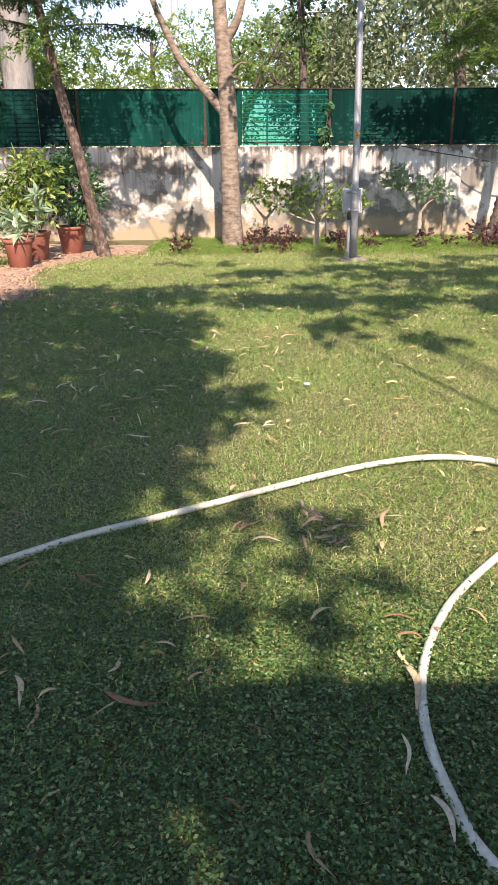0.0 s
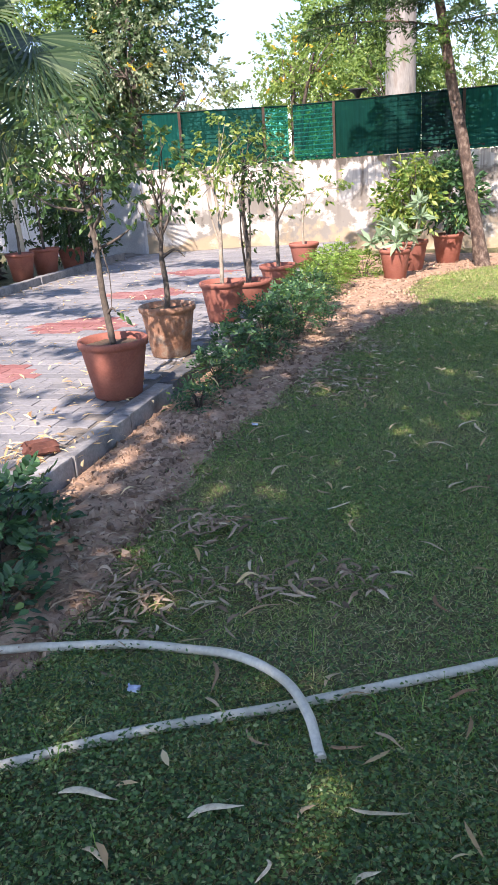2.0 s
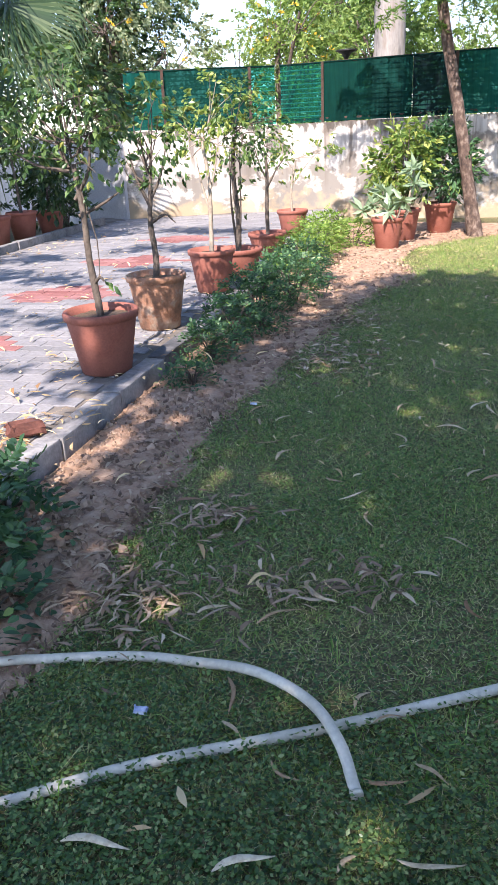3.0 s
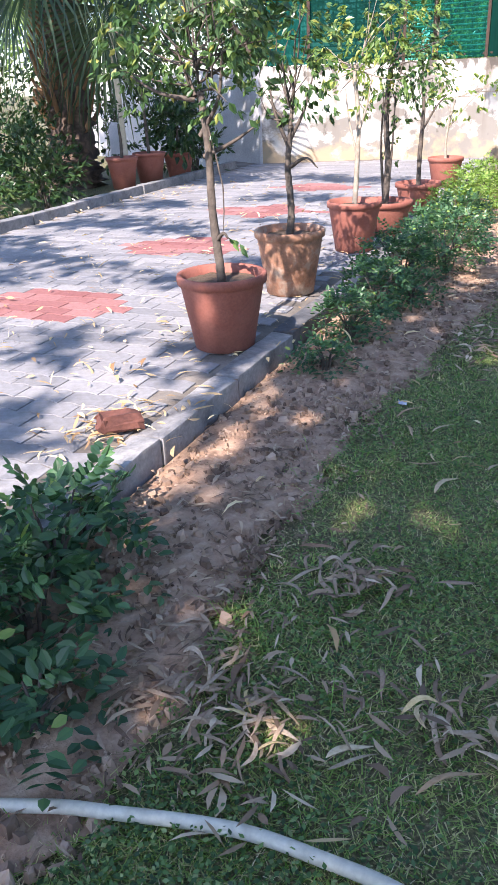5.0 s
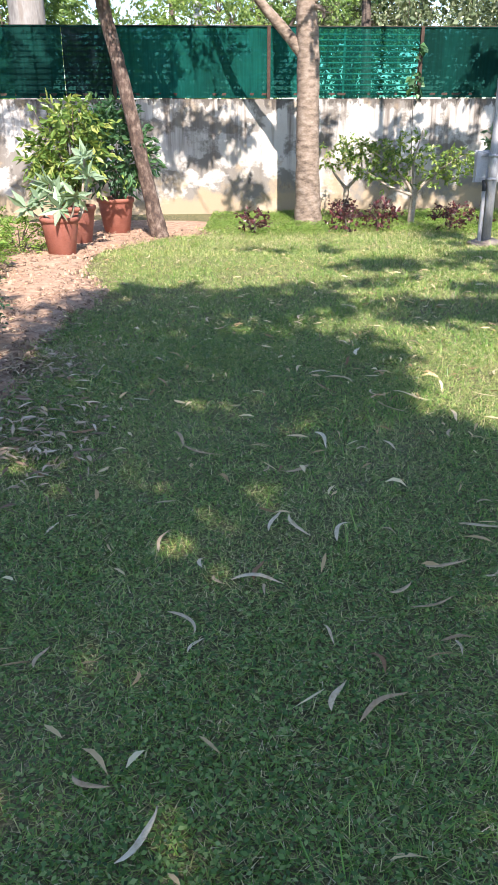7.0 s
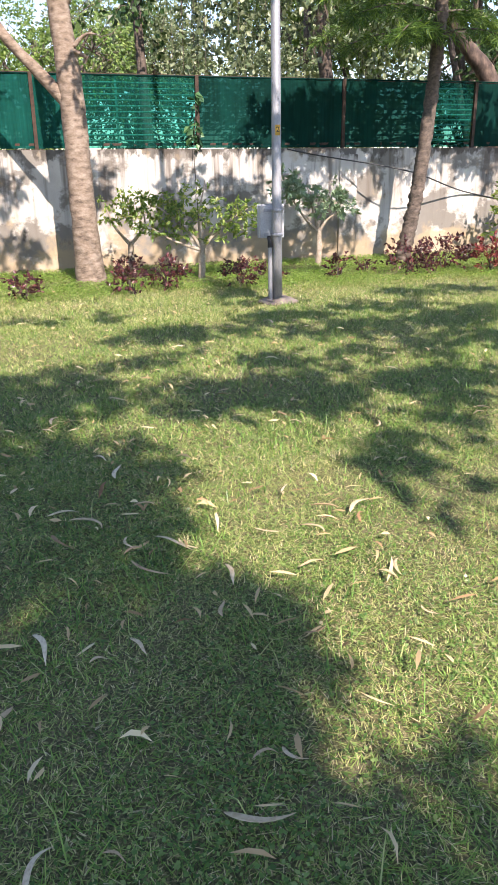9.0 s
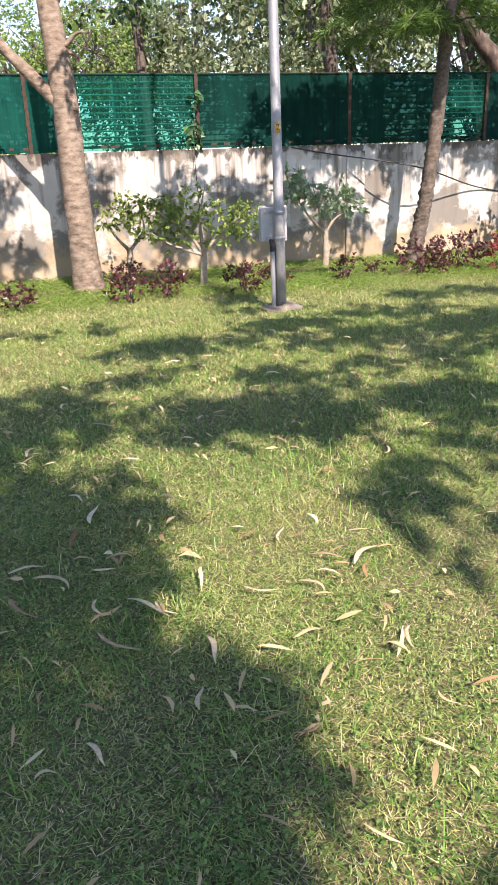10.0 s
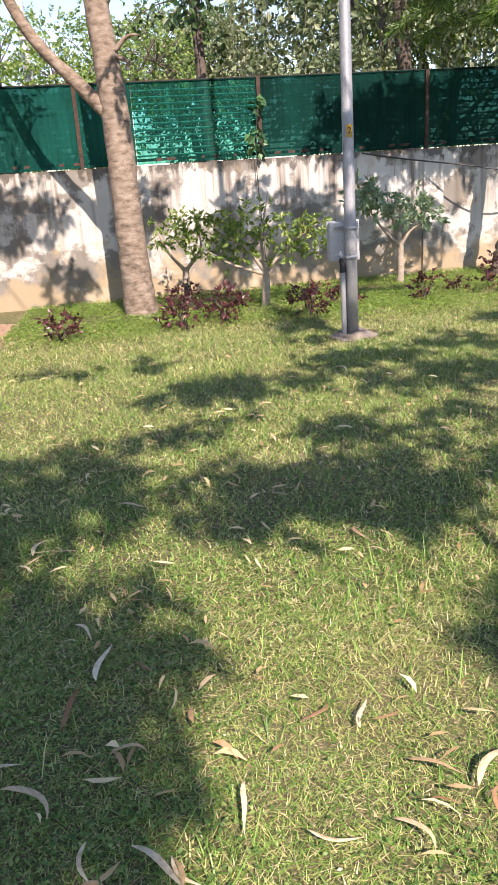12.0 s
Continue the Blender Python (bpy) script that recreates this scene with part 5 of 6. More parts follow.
# ---- shrubs ----
def pinnate(tips, ways, pairs, reach, size, r, broad=0.24):
    """Compound leaves: a row of leaflet pairs and an end leaflet along each stalk; (verts, quads)."""
    n = len(tips)
    side = unit(np.cross(ways, np.array([0, 0, 1.0]) + 0.3 * r.standard_normal((n, 3))))
    pos, way, nrm = [], [], []
    ln = reach * r.uniform(0.7, 1.2, (n, 1))
    up = unit(np.cross(side, ways))
    for k in range(pairs + 1):
        u = 0.3 + 0.7 * k / pairs
        p = tips + ways * ln * u - np.array([0, 0, 0.35]) * ln * u * u
        for s in ((-1, 1) if k < pairs else (0,)):
            pos.append(p)
            way.append(unit(side * s + ways * (0.45 if s else 1.0) - np.array([0, 0, 0.2]) + 0.1 * r.standard_normal((n, 3))))
            nrm.append(up)
    pos, way, nrm = np.vstack(pos), np.vstack(way), np.vstack(nrm)
    cross = unit(np.cross(way, nrm + 0.25 * r.standard_normal(nrm.shape)))
    top = np.cross(cross, way)
    L = size * r.uniform(0.7, 1.25, (len(pos), 1))
    W = broad * L
    lift = top * W * 0.25
    v = np.stack([pos, pos + way * L * 0.3 + cross * W + lift, pos + way * L * 0.68 + cross * W * 0.85 + lift, pos + way * L, pos + way * L * 0.68 - cross * W * 0.85 + lift, pos + way * L * 0.3 - cross * W + lift], 1).reshape(-1, 3)
    o = (np.arange(len(pos)) * 6)[:, None]
    return v, np.concatenate([o + np.array([[0, 3, 2, 1]]), o + np.array([[0, 5, 4, 3]])])


def shrub(name, x, y, h, rad, leaf, label, seed, n=60, size=0.06, stems=7, width=0.5, down=0.3, stem="stem", z=None, shape=0.5, pairs=0):
    """A low bush: several stems and leaves in sprays."""
    r = np.random.default_rng(seed)
    z = float(ground_z(x, y)) if z is None else z
    t = thing(name, (x, y, z), label, "shrub")
    st = []
    for k in range(stems):
        a = r.uniform(0, 6.283)
        q = r.uniform(0.3, 0.9) * rad
        st.append(bough([(0.02 * math.cos(a), 0.02 * math.sin(a), -0.02), (q * 0.4 * math.cos(a), q * 0.4 * math.sin(a), h * 0.5), (q * math.cos(a), q * math.sin(a), h * r.uniform(0.7, 1.0))], 0.009, 0.003, 5, 0.05, r, 7))
    each("stem", st, M[stem], t)
    p = blob_points(n, (0, 0, h * 0.58), (rad, rad, h * shape), r, 0.3)
    p[:, 2] = np.maximum(p[:, 2], 0.03)
    ways = unit(p - [0, 0, h * 0.3] + 0.1 * r.standard_normal(p.shape))
    if pairs:
        part("foliage", pinnate(p, unit(ways * [1, 1, 0.6] + 0.25 * r.standard_normal(p.shape)), pairs, size * 3.6, size, r, width * 0.5), M[leaf], t)
    else:
        part("foliage", sprays(p, ways, 9, size, size * width, r, size * 2.6, down), M[leaf], t)
    return t


# weedy bushes along the kerb
for k, (x, y, h, rad, n, leaf) in enumerate(((-2.84, 5.1, 0.14, 0.13, 20, "bushleaf"), (-2.98, 5.62, 0.26, 0.17, 36, "bushleaf"), (-3.05, 6.1, 0.36, 0.22, 56, "bushleaf"), (-2.98, 6.5, 0.22, 0.18, 30, "bushleaf"), (-3.2, 6.85, 0.42, 0.26, 80, "bushleaf"), (-3.12, 7.45, 0.46, 0.32, 100, "bushleaf"), (-3.5, 7.9, 0.36, 0.22, 50, "bushleaf"), (-3.45, 8.5, 0.42, 0.3, 80, "bushleaf"), (-3.75, 9.3, 0.4, 0.32, 80, "creeper"), (-3.85, 10.0, 0.44, 0.36, 90, "creeper"), (-4.1, 10.8, 0.46, 0.36, 90, "creeper"), (-3.75, 11.2, 0.36, 0.3, 60, "creeper"), (-4.3, 11.7, 0.42, 0.32, 70, "creeper"))):
    shrub("kerbside_bush", x, y, h, rad, leaf, "leafy green weed bush growing beside the kerb", 100 + k, int(n * 3.4), 0.033, pairs=3)
for k, (x, y, h, rad, n) in enumerate(((-2.63, 3.05, 0.27, 0.2, 80), (-2.72, 2.66, 0.34, 0.26, 100), (-2.46, 2.5, 0.2, 0.18, 50), (-2.78, 3.28, 0.2, 0.12, 30), (-2.22, 2.62, 0.12, 0.12, 22), (-2.48, 2.85, 0.22, 0.17, 50))):
    shrub("leafy_bush", x, y, h, rad, "bushleaf", "dark green compound-leaved bush at the kerb corner", 130 + k, int(n * 0.75), 0.052, width=0.52, pairs=4)

# purple shrubs at the foot of the wall
for k, (x, y, h, rad, n) in enumerate(((0.0, 13.2, 0.32, 0.17, 22), (0.48, 13.45, 0.38, 0.22, 34), (1.42, 13.38, 0.36, 0.22, 34), (-1.23, 13.05, 0.32, 0.17, 20), (2.9, 13.9, 0.3, 0.16, 14), (0.1, 14.6, 0.3, 0.2, 18), (4.0, 14.0, 0.5, 0.34, 60), (4.6, 14.2, 0.52, 0.36, 66), (3.4, 14.2, 0.22, 0.14, 10), (1.95, 13.9, 0.28, 0.14, 12))):
    shrub("purple_shrub", x, y, h * 0.8, rad, "purple", "small purple-leaved shrub at the foot of the wall", 150 + k, n * 3 // 2, 0.05, 5, 0.55)
shrub("red_shrub", 5.15, 13.8, 0.36, 0.27, "red", "red-leaved shrub at the foot of the wall", 170, 50, 0.07)
shrub("purple_shrub", 5.7, 13.9, 0.45, 0.3, "purple", "purple-leaved shrub beside a red one", 171, 40, 0.07)
shrub("tall_bush", 6.6, 15.3, 1.25, 0.6, "yellowgreen", "tall twiggy olive-green bush by the wall", 172, 170, 0.08, 12)


def small_tree(name, x, y, trunk, forks, blobs, leaf, bark, label, seed, size=0.062, r0=0.045):
    r = np.random.default_rng(seed)
    t = thing(name, (x, y, float(ground_z(x, y))), label, "small tree")
    part("trunk", tube(trunk, [r0 * 1.15, r0, r0 * 0.8], 10, 0.06, r, 20), M[bark], t, smooth=True)
    each("limb", [bough(f, r0 * 0.6, 0.006, 6, 0.06, r, 10) for f in forks], M[bark], t)
    p = np.vstack([blob_points(int(n * 1.7), c, rad, r, 0.3) for c, rad, n in blobs])
    part("foliage", sprays(p, unit(r.standard_normal(p.shape) + [0, 0, 0.3]), 9, size, size * 0.45, r, size * 1.8, 0.3), M[leaf], t)
    return t


small_tree("lime_tree", 1.05, 14.3, [(0, 0, -0.05), (0.02, 0, 0.25), (0.03, 0, 0.45)],
           [[(0.03, 0, 0.42), (0.3, 0, 0.7), (0.7, 0, 0.95)], [(0.03, 0, 0.4), (-0.2, 0, 0.7), (-0.6, 0, 1.0)], [(0.03, 0, 0.42), (0.0, 0.05, 0.8), (0.1, 0.05, 1.3)], [(0, 0, 0.4), (-0.4, -0.05, 0.55), (-0.85, -0.1, 0.85)]],
           [((-0.65, 0, 0.9), (0.5, 0.35, 0.3), 60), ((0.0, 0, 0.95), (0.55, 0.35, 0.26), 50), ((0.6, 0, 0.8), (0.42, 0.3, 0.24), 40), ((-0.1, 0, 0.62), (0.65, 0.3, 0.15), 24)], "yellowgreen", "stem_pale", "small spreading tree with yellow-green leaves before the wall", 180)
small_tree("lime_tree", -0.05 + 0.2, 14.75, [(0, 0, -0.05), (0.0, 0, 0.3), (0.0, 0, 0.5)], [[(0, 0, 0.45), (-0.2, 0, 0.7), (-0.3, 0, 0.95)], [(0, 0, 0.45), (0.2, 0, 0.7), (0.2, 0, 0.9)]],
           [((-0.1, 0, 0.95), (0.4, 0.3, 0.25), 30)], "yellowgreen", "stem_pale", "small thin tree with yellow-green leaves before the wall", 181)
small_tree("pale_stemmed_tree", 3.05, 15.3, [(0, 0, -0.05), (0.01, 0, 0.3), (0, 0, 0.55)],
           [[(0, 0, 0.5), (-0.25, 0, 0.75), (-0.5, 0, 1.1)], [(0, 0, 0.5), (0.15, 0, 0.7), (0.35, 0, 0.8)], [(0, 0, 0.5), (-0.1, 0, 0.85), (-0.2, 0, 1.2)]],
           [((-0.45, 0, 1.15), (0.3, 0.25, 0.2), 34), ((0.0, 0, 1.0), (0.4, 0.3, 0.22), 24), ((0.3, 0, 0.9), (0.2, 0.2, 0.15), 10)], "greyleaf", "stem_pale", "small bare-branched tree with a pale trunk before the wall", 182, 0.09)
# climber on a fence post
r = np.random.default_rng(183)
cl = thing("climber", (1.28, wall_y(1.28) - 0.06, 0.9), "green climber up the fence post", "climbing plant")
part("stems", join([bough([(0.06, 0, -0.9), (0.0, 0, 0.2), (-0.02, -0.02, 0.75), (0.03, -0.02, 1.35)], 0.008, 0.004, 5, 0.05, r, 14)]), M["stem"], cl, smooth=True)
p = np.vstack([blob_points(34, (0, 0, 0.95), (0.11, 0.06, 0.22), r), blob_points(10, (0.05, 0, 1.4), (0.06, 0.05, 0.12), r)])
part("foliage", leaves(p, 0.12, 0.09, r, 0.6), M["bushleaf"], cl)

# ---- palm corner ----
r = np.random.default_rng(190)
palm = thing("fan_palm", (-10.55, 10.7, 0), "fan palm with drooping grey-green fronds and a shaggy trunk", "palm")
part("trunk", tube([(0, 0, -0.1), (0, 0, 0.6), (0.05, 0, 1.8), (0.1, 0, 3.3)], [0.42, 0.36, 0.3, 0.24], 16, 0.12, r, 60), M["bark_dark"], palm, smooth=True)


def fan(centre, facing, radius, r, blades=34, spread=3.6):
    """One fan leaf: pointed blades joined at the heart, hanging at the tips."""
    f = unit(np.array(facing, float))
    s = unit(np.cross(f, [0, 0, 1.0]))
    u = np.cross(s, f)
    out = []
    for k in range(blades):
        a = (k / (blades - 1) - 0.5) * spread
        d = unit(f * 0.25 + math.cos(a) * (0.35 * f - 0.75 * u) + math.sin(a) * s)
        L = radius * (0.75 + 0.25 * math.cos(a)) * r.uniform(0.9, 1.05)
        n = unit(np.cross(d, f) + 0.2 * s)
        w = 0.017 * radius
        c = np.array(centre)
        p1, p2, tip = c + d * L * 0.45, c + d * L * 0.8, c + d * L + np.array([0, 0, -0.3 * L])
        out.append((np.array([c, p1 + n * w, p1 - n * w, p2 + n * w * 0.6, p2 - n * w * 0.6, tip]), np.array([[0, 2, 1, 1], [1, 2, 4, 3], [3, 4, 5, 5]])))
    vs, tri, quad, o = [], [], [], 0
    for v, q in out:
        vs.append(v)
        tri += [(o, o + 2, o + 1), (o + 3, o + 4, o + 5)]
        quad.append((o + 1, o + 2, o + 4, o + 3))
        o += 6
    return np.vstack(vs), tri, quad


PALM = 1.35
for k, (c, f) in enumerate((((0.9, -0.7, 3.3), (0.7, -0.6, 0.1)), ((0.2, -1.1, 3.6), (0.2, -1, 0.2)), ((1.2, 0.0, 3.7), (1, -0.3, 0.2)), ((1.5, -0.5, 2.9), (1, -0.6, -0.2)), ((-0.6, -0.9, 3.3), (-0.4, -1, 0)), ((0.5, -0.9, 4.2), (0.3, -0.8, 0.6)), ((1.1, -0.9, 4.0), (0.8, -0.7, 0.4)), ((-0.9, 0.2, 3.8), (-1, 0.1, 0.3)), ((0.2, 0.9, 3.7), (0.1, 1, 0.2)), ((0.1, -0.9, 2.7), (0.1, -1, -0.4)), ((1.0, -0.6, 2.5), (0.8, -0.8, -0.7)), ((0.6, -0.2, 2.3), (0.9, -0.4, -0.9)), ((1.4, -0.3, 3.4), (1.0, -0.5, 0.0)), ((0.6, -1.0, 3.1), (0.5, -0.9, -0.2)))):
    c = (c[0] * PALM + 0.35, c[1] * PALM, c[2] - 0.15)
    v, tri, quad = fan(c, f, r.uniform(1.15, 1.4), r)
    fr = part("frond", (v, [np.array(tri), np.array(quad)]), M["palm"], palm)
    part("leaf_stalk", tube([(0.1, 0, 3.25), (c[0] * 0.5 + 0.05, c[1] * 0.5, (c[2] + 3.4) / 2 + 0.1), c], [0.025, 0.014], 6, n=8), M["palm"], fr, smooth=True)
dead = []
for k in range(84):
    a, z = k * 2.4 + r.uniform(-0.2, 0.2), 0.9 + 2.1 * k / 84
    c, d = math.cos(a), math.sin(a)
    q = 0.42 - 0.04 * z
    dead.append(bough([(0.2 * c, 0.2 * d, z - 0.1), (q * c, q * d, z), ((q + 0.12) * c, (q + 0.12) * d, z + r.uniform(0.15, 0.42))], 0.06, 0.022, 6, 0.06, r, 6))
each("leaf_base", dead, M["deadfrond"], palm)
wp = thing("white_pole", pose(-9.05, 10.3, 0.1, 0, -2.0, 0), "thin white pole with a small switch box beside the palm", "pole")
part("pole_shaft", lathe_bm([(0.04, -0.1), (0.04, 3.2), (0.036, 5.0)], 12), M["hose"], wp, smooth=True)
part("switch_box", box_bm(0.2, 0.12, 0.42, 0.01), M["boxgrey"], wp, at=(-0.14, 0.02, 0.45))
for k, (x, y, h, rad, n) in enumerate(((-8.9, 8.6, 0.55, 0.4, 70), (-9.6, 9.2, 0.8, 0.5, 90), (-8.7, 7.4, 0.5, 0.4, 70), (-9.4, 7.9, 0.7, 0.5, 80), (-10.6, 9.6, 1.2, 0.6, 110), (-9.4, 12.3, 0.6, 0.4, 60), (-11.2, 12.4, 1.7, 0.9, 220), (-12.6, 10.8, 2.0, 1.0, 220), (-11.6, 8.6, 1.6, 0.9, 180), (-10.0, 13.0, 1.3, 0.5, 90))):
    shrub("shade_bush", x, y, h, rad, "darkleaf", "dark green bush growing in shade beside the lane", 200 + k, n, 0.1, 8, 0.4, z=0.05)

# parked car seen through the gap above the corner wall
car = thing("parked_car", pose(-9.6, 17.6, 0, 0, 0, 18), "white car parked beyond the wall", "car")
bm = bmesh.new()
prof = [(-2.1, 0.35), (-2.15, 0.75), (-1.9, 1.0), (-1.2, 1.08), (-0.6, 1.62), (0.9, 1.66), (1.6, 1.1), (2.1, 1.0), (2.15, 0.4)]
sides = []
for yy in (-0.8, 0.8):
    sides.append([bm.verts.new((x, yy * (0.82 if z > 1.3 else 1), z)) for x, z in prof])
for k in range(len(prof) - 1):
    bm.faces.new((sides[0][k], sides[0][k + 1], sides[1][k + 1], sides[1][k]))
bm.faces.new(sides[0][::-1])
bm.faces.new(sides[1])
bmesh.ops.recalc_face_normals(bm, faces=bm.faces)
bmesh.ops.bevel(bm, geom=bm.edges[:], offset=0.06, segments=2, affect="EDGES")
part("body", bm, M["carpaint"], car, smooth=True)
part("windscreen", box_bm(1.2, 1.44, 0.36, 0.05), M["glass_dark"], car, at=(0.1, 0, 1.18))
for x in (-1.35, 1.35):
    for y in (-0.75, 0.75):
        part("wheel", lathe_bm([(0.1, -0.09), (0.3, -0.09), (0.32, -0.05), (0.32, 0.05), (0.3, 0.09), (0.1, 0.09)], 20), M["rubber"], car, at=pose(x, y, 0.32, 90, 0, 0), smooth=True)


# ---- kerbs ----
def kerb_line(name, fn, y0, y1, step, top, width, label, side):
    k = thing(name, (0, 0, 0), label, "kerb", kind="structure")
    y, n = y0, 0
    r = random.Random(5)
    while y < y1:
        e = min(y + step, y1)
        ax, bx = fn(y), fn(e)
        L = math.hypot(bx - ax, e - y) - 0.012
        bm = box_bm(width, L, top + 0.1, 0.012, -0.1)
        bmesh.ops.subdivide_edges(bm, edges=[ed for ed in bm.edges if ed.calc_length() > 0.3], cuts=5, use_grid_fill=True)
        for v in bm.verts:
            v.co += noise.noise_vector(v.co * 6 + Vector((0, y, 0))) * 0.008
        black = n in (8, 12) and name == "kerb" and width > 0.125
        part("kerbstone", bm, M["kerb_black"] if black else M["kerb"], k, "black-painted kerbstone" if black else "", at=pose((ax + bx) / 2 + side * width / 2 + r.uniform(-0.012, 0.012), (y + e) / 2, r.uniform(-0.006, 0.006), r.uniform(-0.4, 0.4), r.uniform(-1.5, 1.5), math.degrees(math.atan2(e - y, bx - ax)) - 90 + r.uniform(-0.8, 0.8)))
        y = e
        n += 1


kerb_line("kerb", near_kerb, -3.35, 13.2, 0.72, PAVE_Z + 0.015, 0.13, "low weathered concrete kerb between lane and lawn", -1)
kerb_line("kerb", far_kerb, -3.0, 13.0, 0.8, PAVE_Z + 0.1, 0.12, "raised concrete kerb on the far side of the lane", -1)

# broken brick with leaves on the lane
bk = part("brick_lump", box_bm(0.19, 0.1, 0.07, 0.032, 0, 0.011, 3), M["brick"], at=pose(-3.1, 3.84, PAVE_Z + 0.01, 0, 4, 62))
tagged(bk, "worn red brick lying on the paving by the kerb", "brick")
bw = part("blue_wrapper", box_bm(0.036, 0.018, 0.01, 0.003, 0, 0.004, 4), M["blue_scrap"], at=pose(-1.52, 2.44, 0.03, 10, 5, 15))
tagged(bw, "crumpled blue and white wrapper scrap on the grass", "litter", "scraps of litter")
for x, y, a in ((0.55, 5.25, 10), (-2.3, 4.85, 30)):
    tagged(copy_thing(bw, pose(x, y, 0.03, 5, 8, a)), "crumpled blue and white wrapper scrap on the ground", "litter", "scraps of litter")


# ---- fallen leaves ----
def sickle(seed, skin):
    """One long dry leaf, bowed and curled."""
    r = random.Random(seed)
    L, W = r.uniform(0.11, 0.165), r.uniform(0.011, 0.0185)
    bend, curl, arch = r.choice((-1, 1)) * r.uniform(0.3, 1.9), r.uniform(0.2, 0.9), r.uniform(0.0, 0.018)
    bm = bmesh.new()
    rows, n = [], 9
    x = y = 0.0
    for k in range(n + 1):
        u = k / n
        a = bend * (u - 0.5) + 0.2 * math.sin(6.283 * u + seed)
        w = W * max(0.07, math.sin(math.pi * min(1, u * 1.02) ** 0.75)) ** 0.8 / 2
        nx, ny = -math.sin(a), math.cos(a)
        z = 0.004 + arch * math.sin(math.pi * u)
        rows.append([bm.verts.new((x + nx * w, y + ny * w, z + curl * w)), bm.verts.new((x, y, z)), bm.verts.new((x - nx * w, y - ny * w, z + curl * w))])
        x += math.cos(a) * L / n
        y += math.sin(a) * L / n
    for p, q in zip(rows, rows[1:]):
        for k in range(2):
            bm.faces.new((p[k], q[k], q[k + 1], p[k + 1]))
    bmesh.ops.translate(bm, vec=(-x / 2, -y / 2, 0), verts=bm.verts)
    bmesh.ops.solidify(bm, geom=bm.faces[:], thickness=0.0007)
    me = bpy.data.meshes.new("fallen_leaf")
    for f in bm.faces:
        f.smooth = True
    bm.to_mesh(me)
    bm.free()
    me.materials.append(M[skin])
    return me


sickles = [sickle(k, "fallen") for k in range(10)] + [sickle(k, "fallen_old") for k in range(10, 20)]
SICKLE_LENGTH = [max(v.co.x for v in me.vertices) - min(v.co.x for v in me.vertices) for me in sickles]


def fallen(k, x, y, turn, length, tilt, z=0.0):
    """One fallen leaf at a place of the lawn, turned and scaled to its length."""
    lf = new("fallen_leaf", sickles[k])
    q = length / SICKLE_LENGTH[k]
    lf.matrix_basis = pose(x, y, float(ground_z(x, y)) + 0.03 + z, tilt[0], tilt[1], turn) @ Matrix.Diagonal((q, 0.5 * q + 0.4, 0.5 * q + 0.4, 1))
    return tagged(lf, "curled dry buff leaf lying on the lawn", "leaf", "fallen leaves on the lawn")


# leaves that lie by themselves: x, y, turn, length
LEAVES_BY_THE_WALKER = [(0.45, 1.54, 292, 0.15), (0.73, 1.63, 282, 0.14), (0.24, 1.67, 322, 0.06), (-0.20, 1.69, 46, 0.07), (0.67, 1.84, 265, 0.14), (-1.25, 1.90, 350, 0.08), (0.27, 1.92, 290, 0.07), (-0.35, 1.99, 99, 0.12), (-0.89, 2.02, 105, 0.07), (-1.37, 2.04, 15, 0.16), (-0.41, 2.06, 291, 0.14), (-0.06, 2.06, 357, 0.18), (0.73, 2.09, 269, 0.20), (-0.66, 2.10, 49, 0.07), (-1.05, 2.13, 35, 0.14), (0.12, 2.16, 46, 0.10), (-0.16, 2.21, 85, 0.11), (-0.85, 2.22, 64, 0.07), (0.75, 2.25, 294, 0.09), (-0.69, 2.29, 28, 0.15), (-0.00, 2.30, 333, 0.09), (0.77, 2.35, 341, 0.09), (-1.07, 2.40, 349, 0.09)]
LEAVES_BY_THE_HOSE = [(0.09, 2.44, 6, 0.15), (0.76, 2.46, 352, 0.11), (-1.25, 2.47, 340, 0.08), (-0.84, 2.47, 17, 0.11), (1.02, 2.48, 302, 0.11), (-0.74, 2.52, 337, 0.10), (-1.32, 2.57, 296, 0.17), (-0.88, 2.66, 40, 0.10), (-0.33, 2.69, 328, 0.15), (-0.97, 2.71, 68, 0.08), (-0.60, 2.79, 43, 0.10), (-1.55, 2.94, 54, 0.12), (-1.75, 2.96, 341, 0.14), (-1.33, 2.98, 52, 0.17), (0.31, 3.00, 352, 0.12), (0.24, 3.14, 45, 0.13), (-1.28, 3.16, 308, 0.12), (-1.07, 3.18, 84, 0.12), (0.82, 3.23, 68, 0.15), (-0.76, 3.24, 321, 0.11), (-0.90, 3.64, 339, 0.12), (-1.25, 3.71, 298, 0.14), (-1.40, 3.90, 70, 0.16), (-1.51, 4.03, 345, 0.10)]
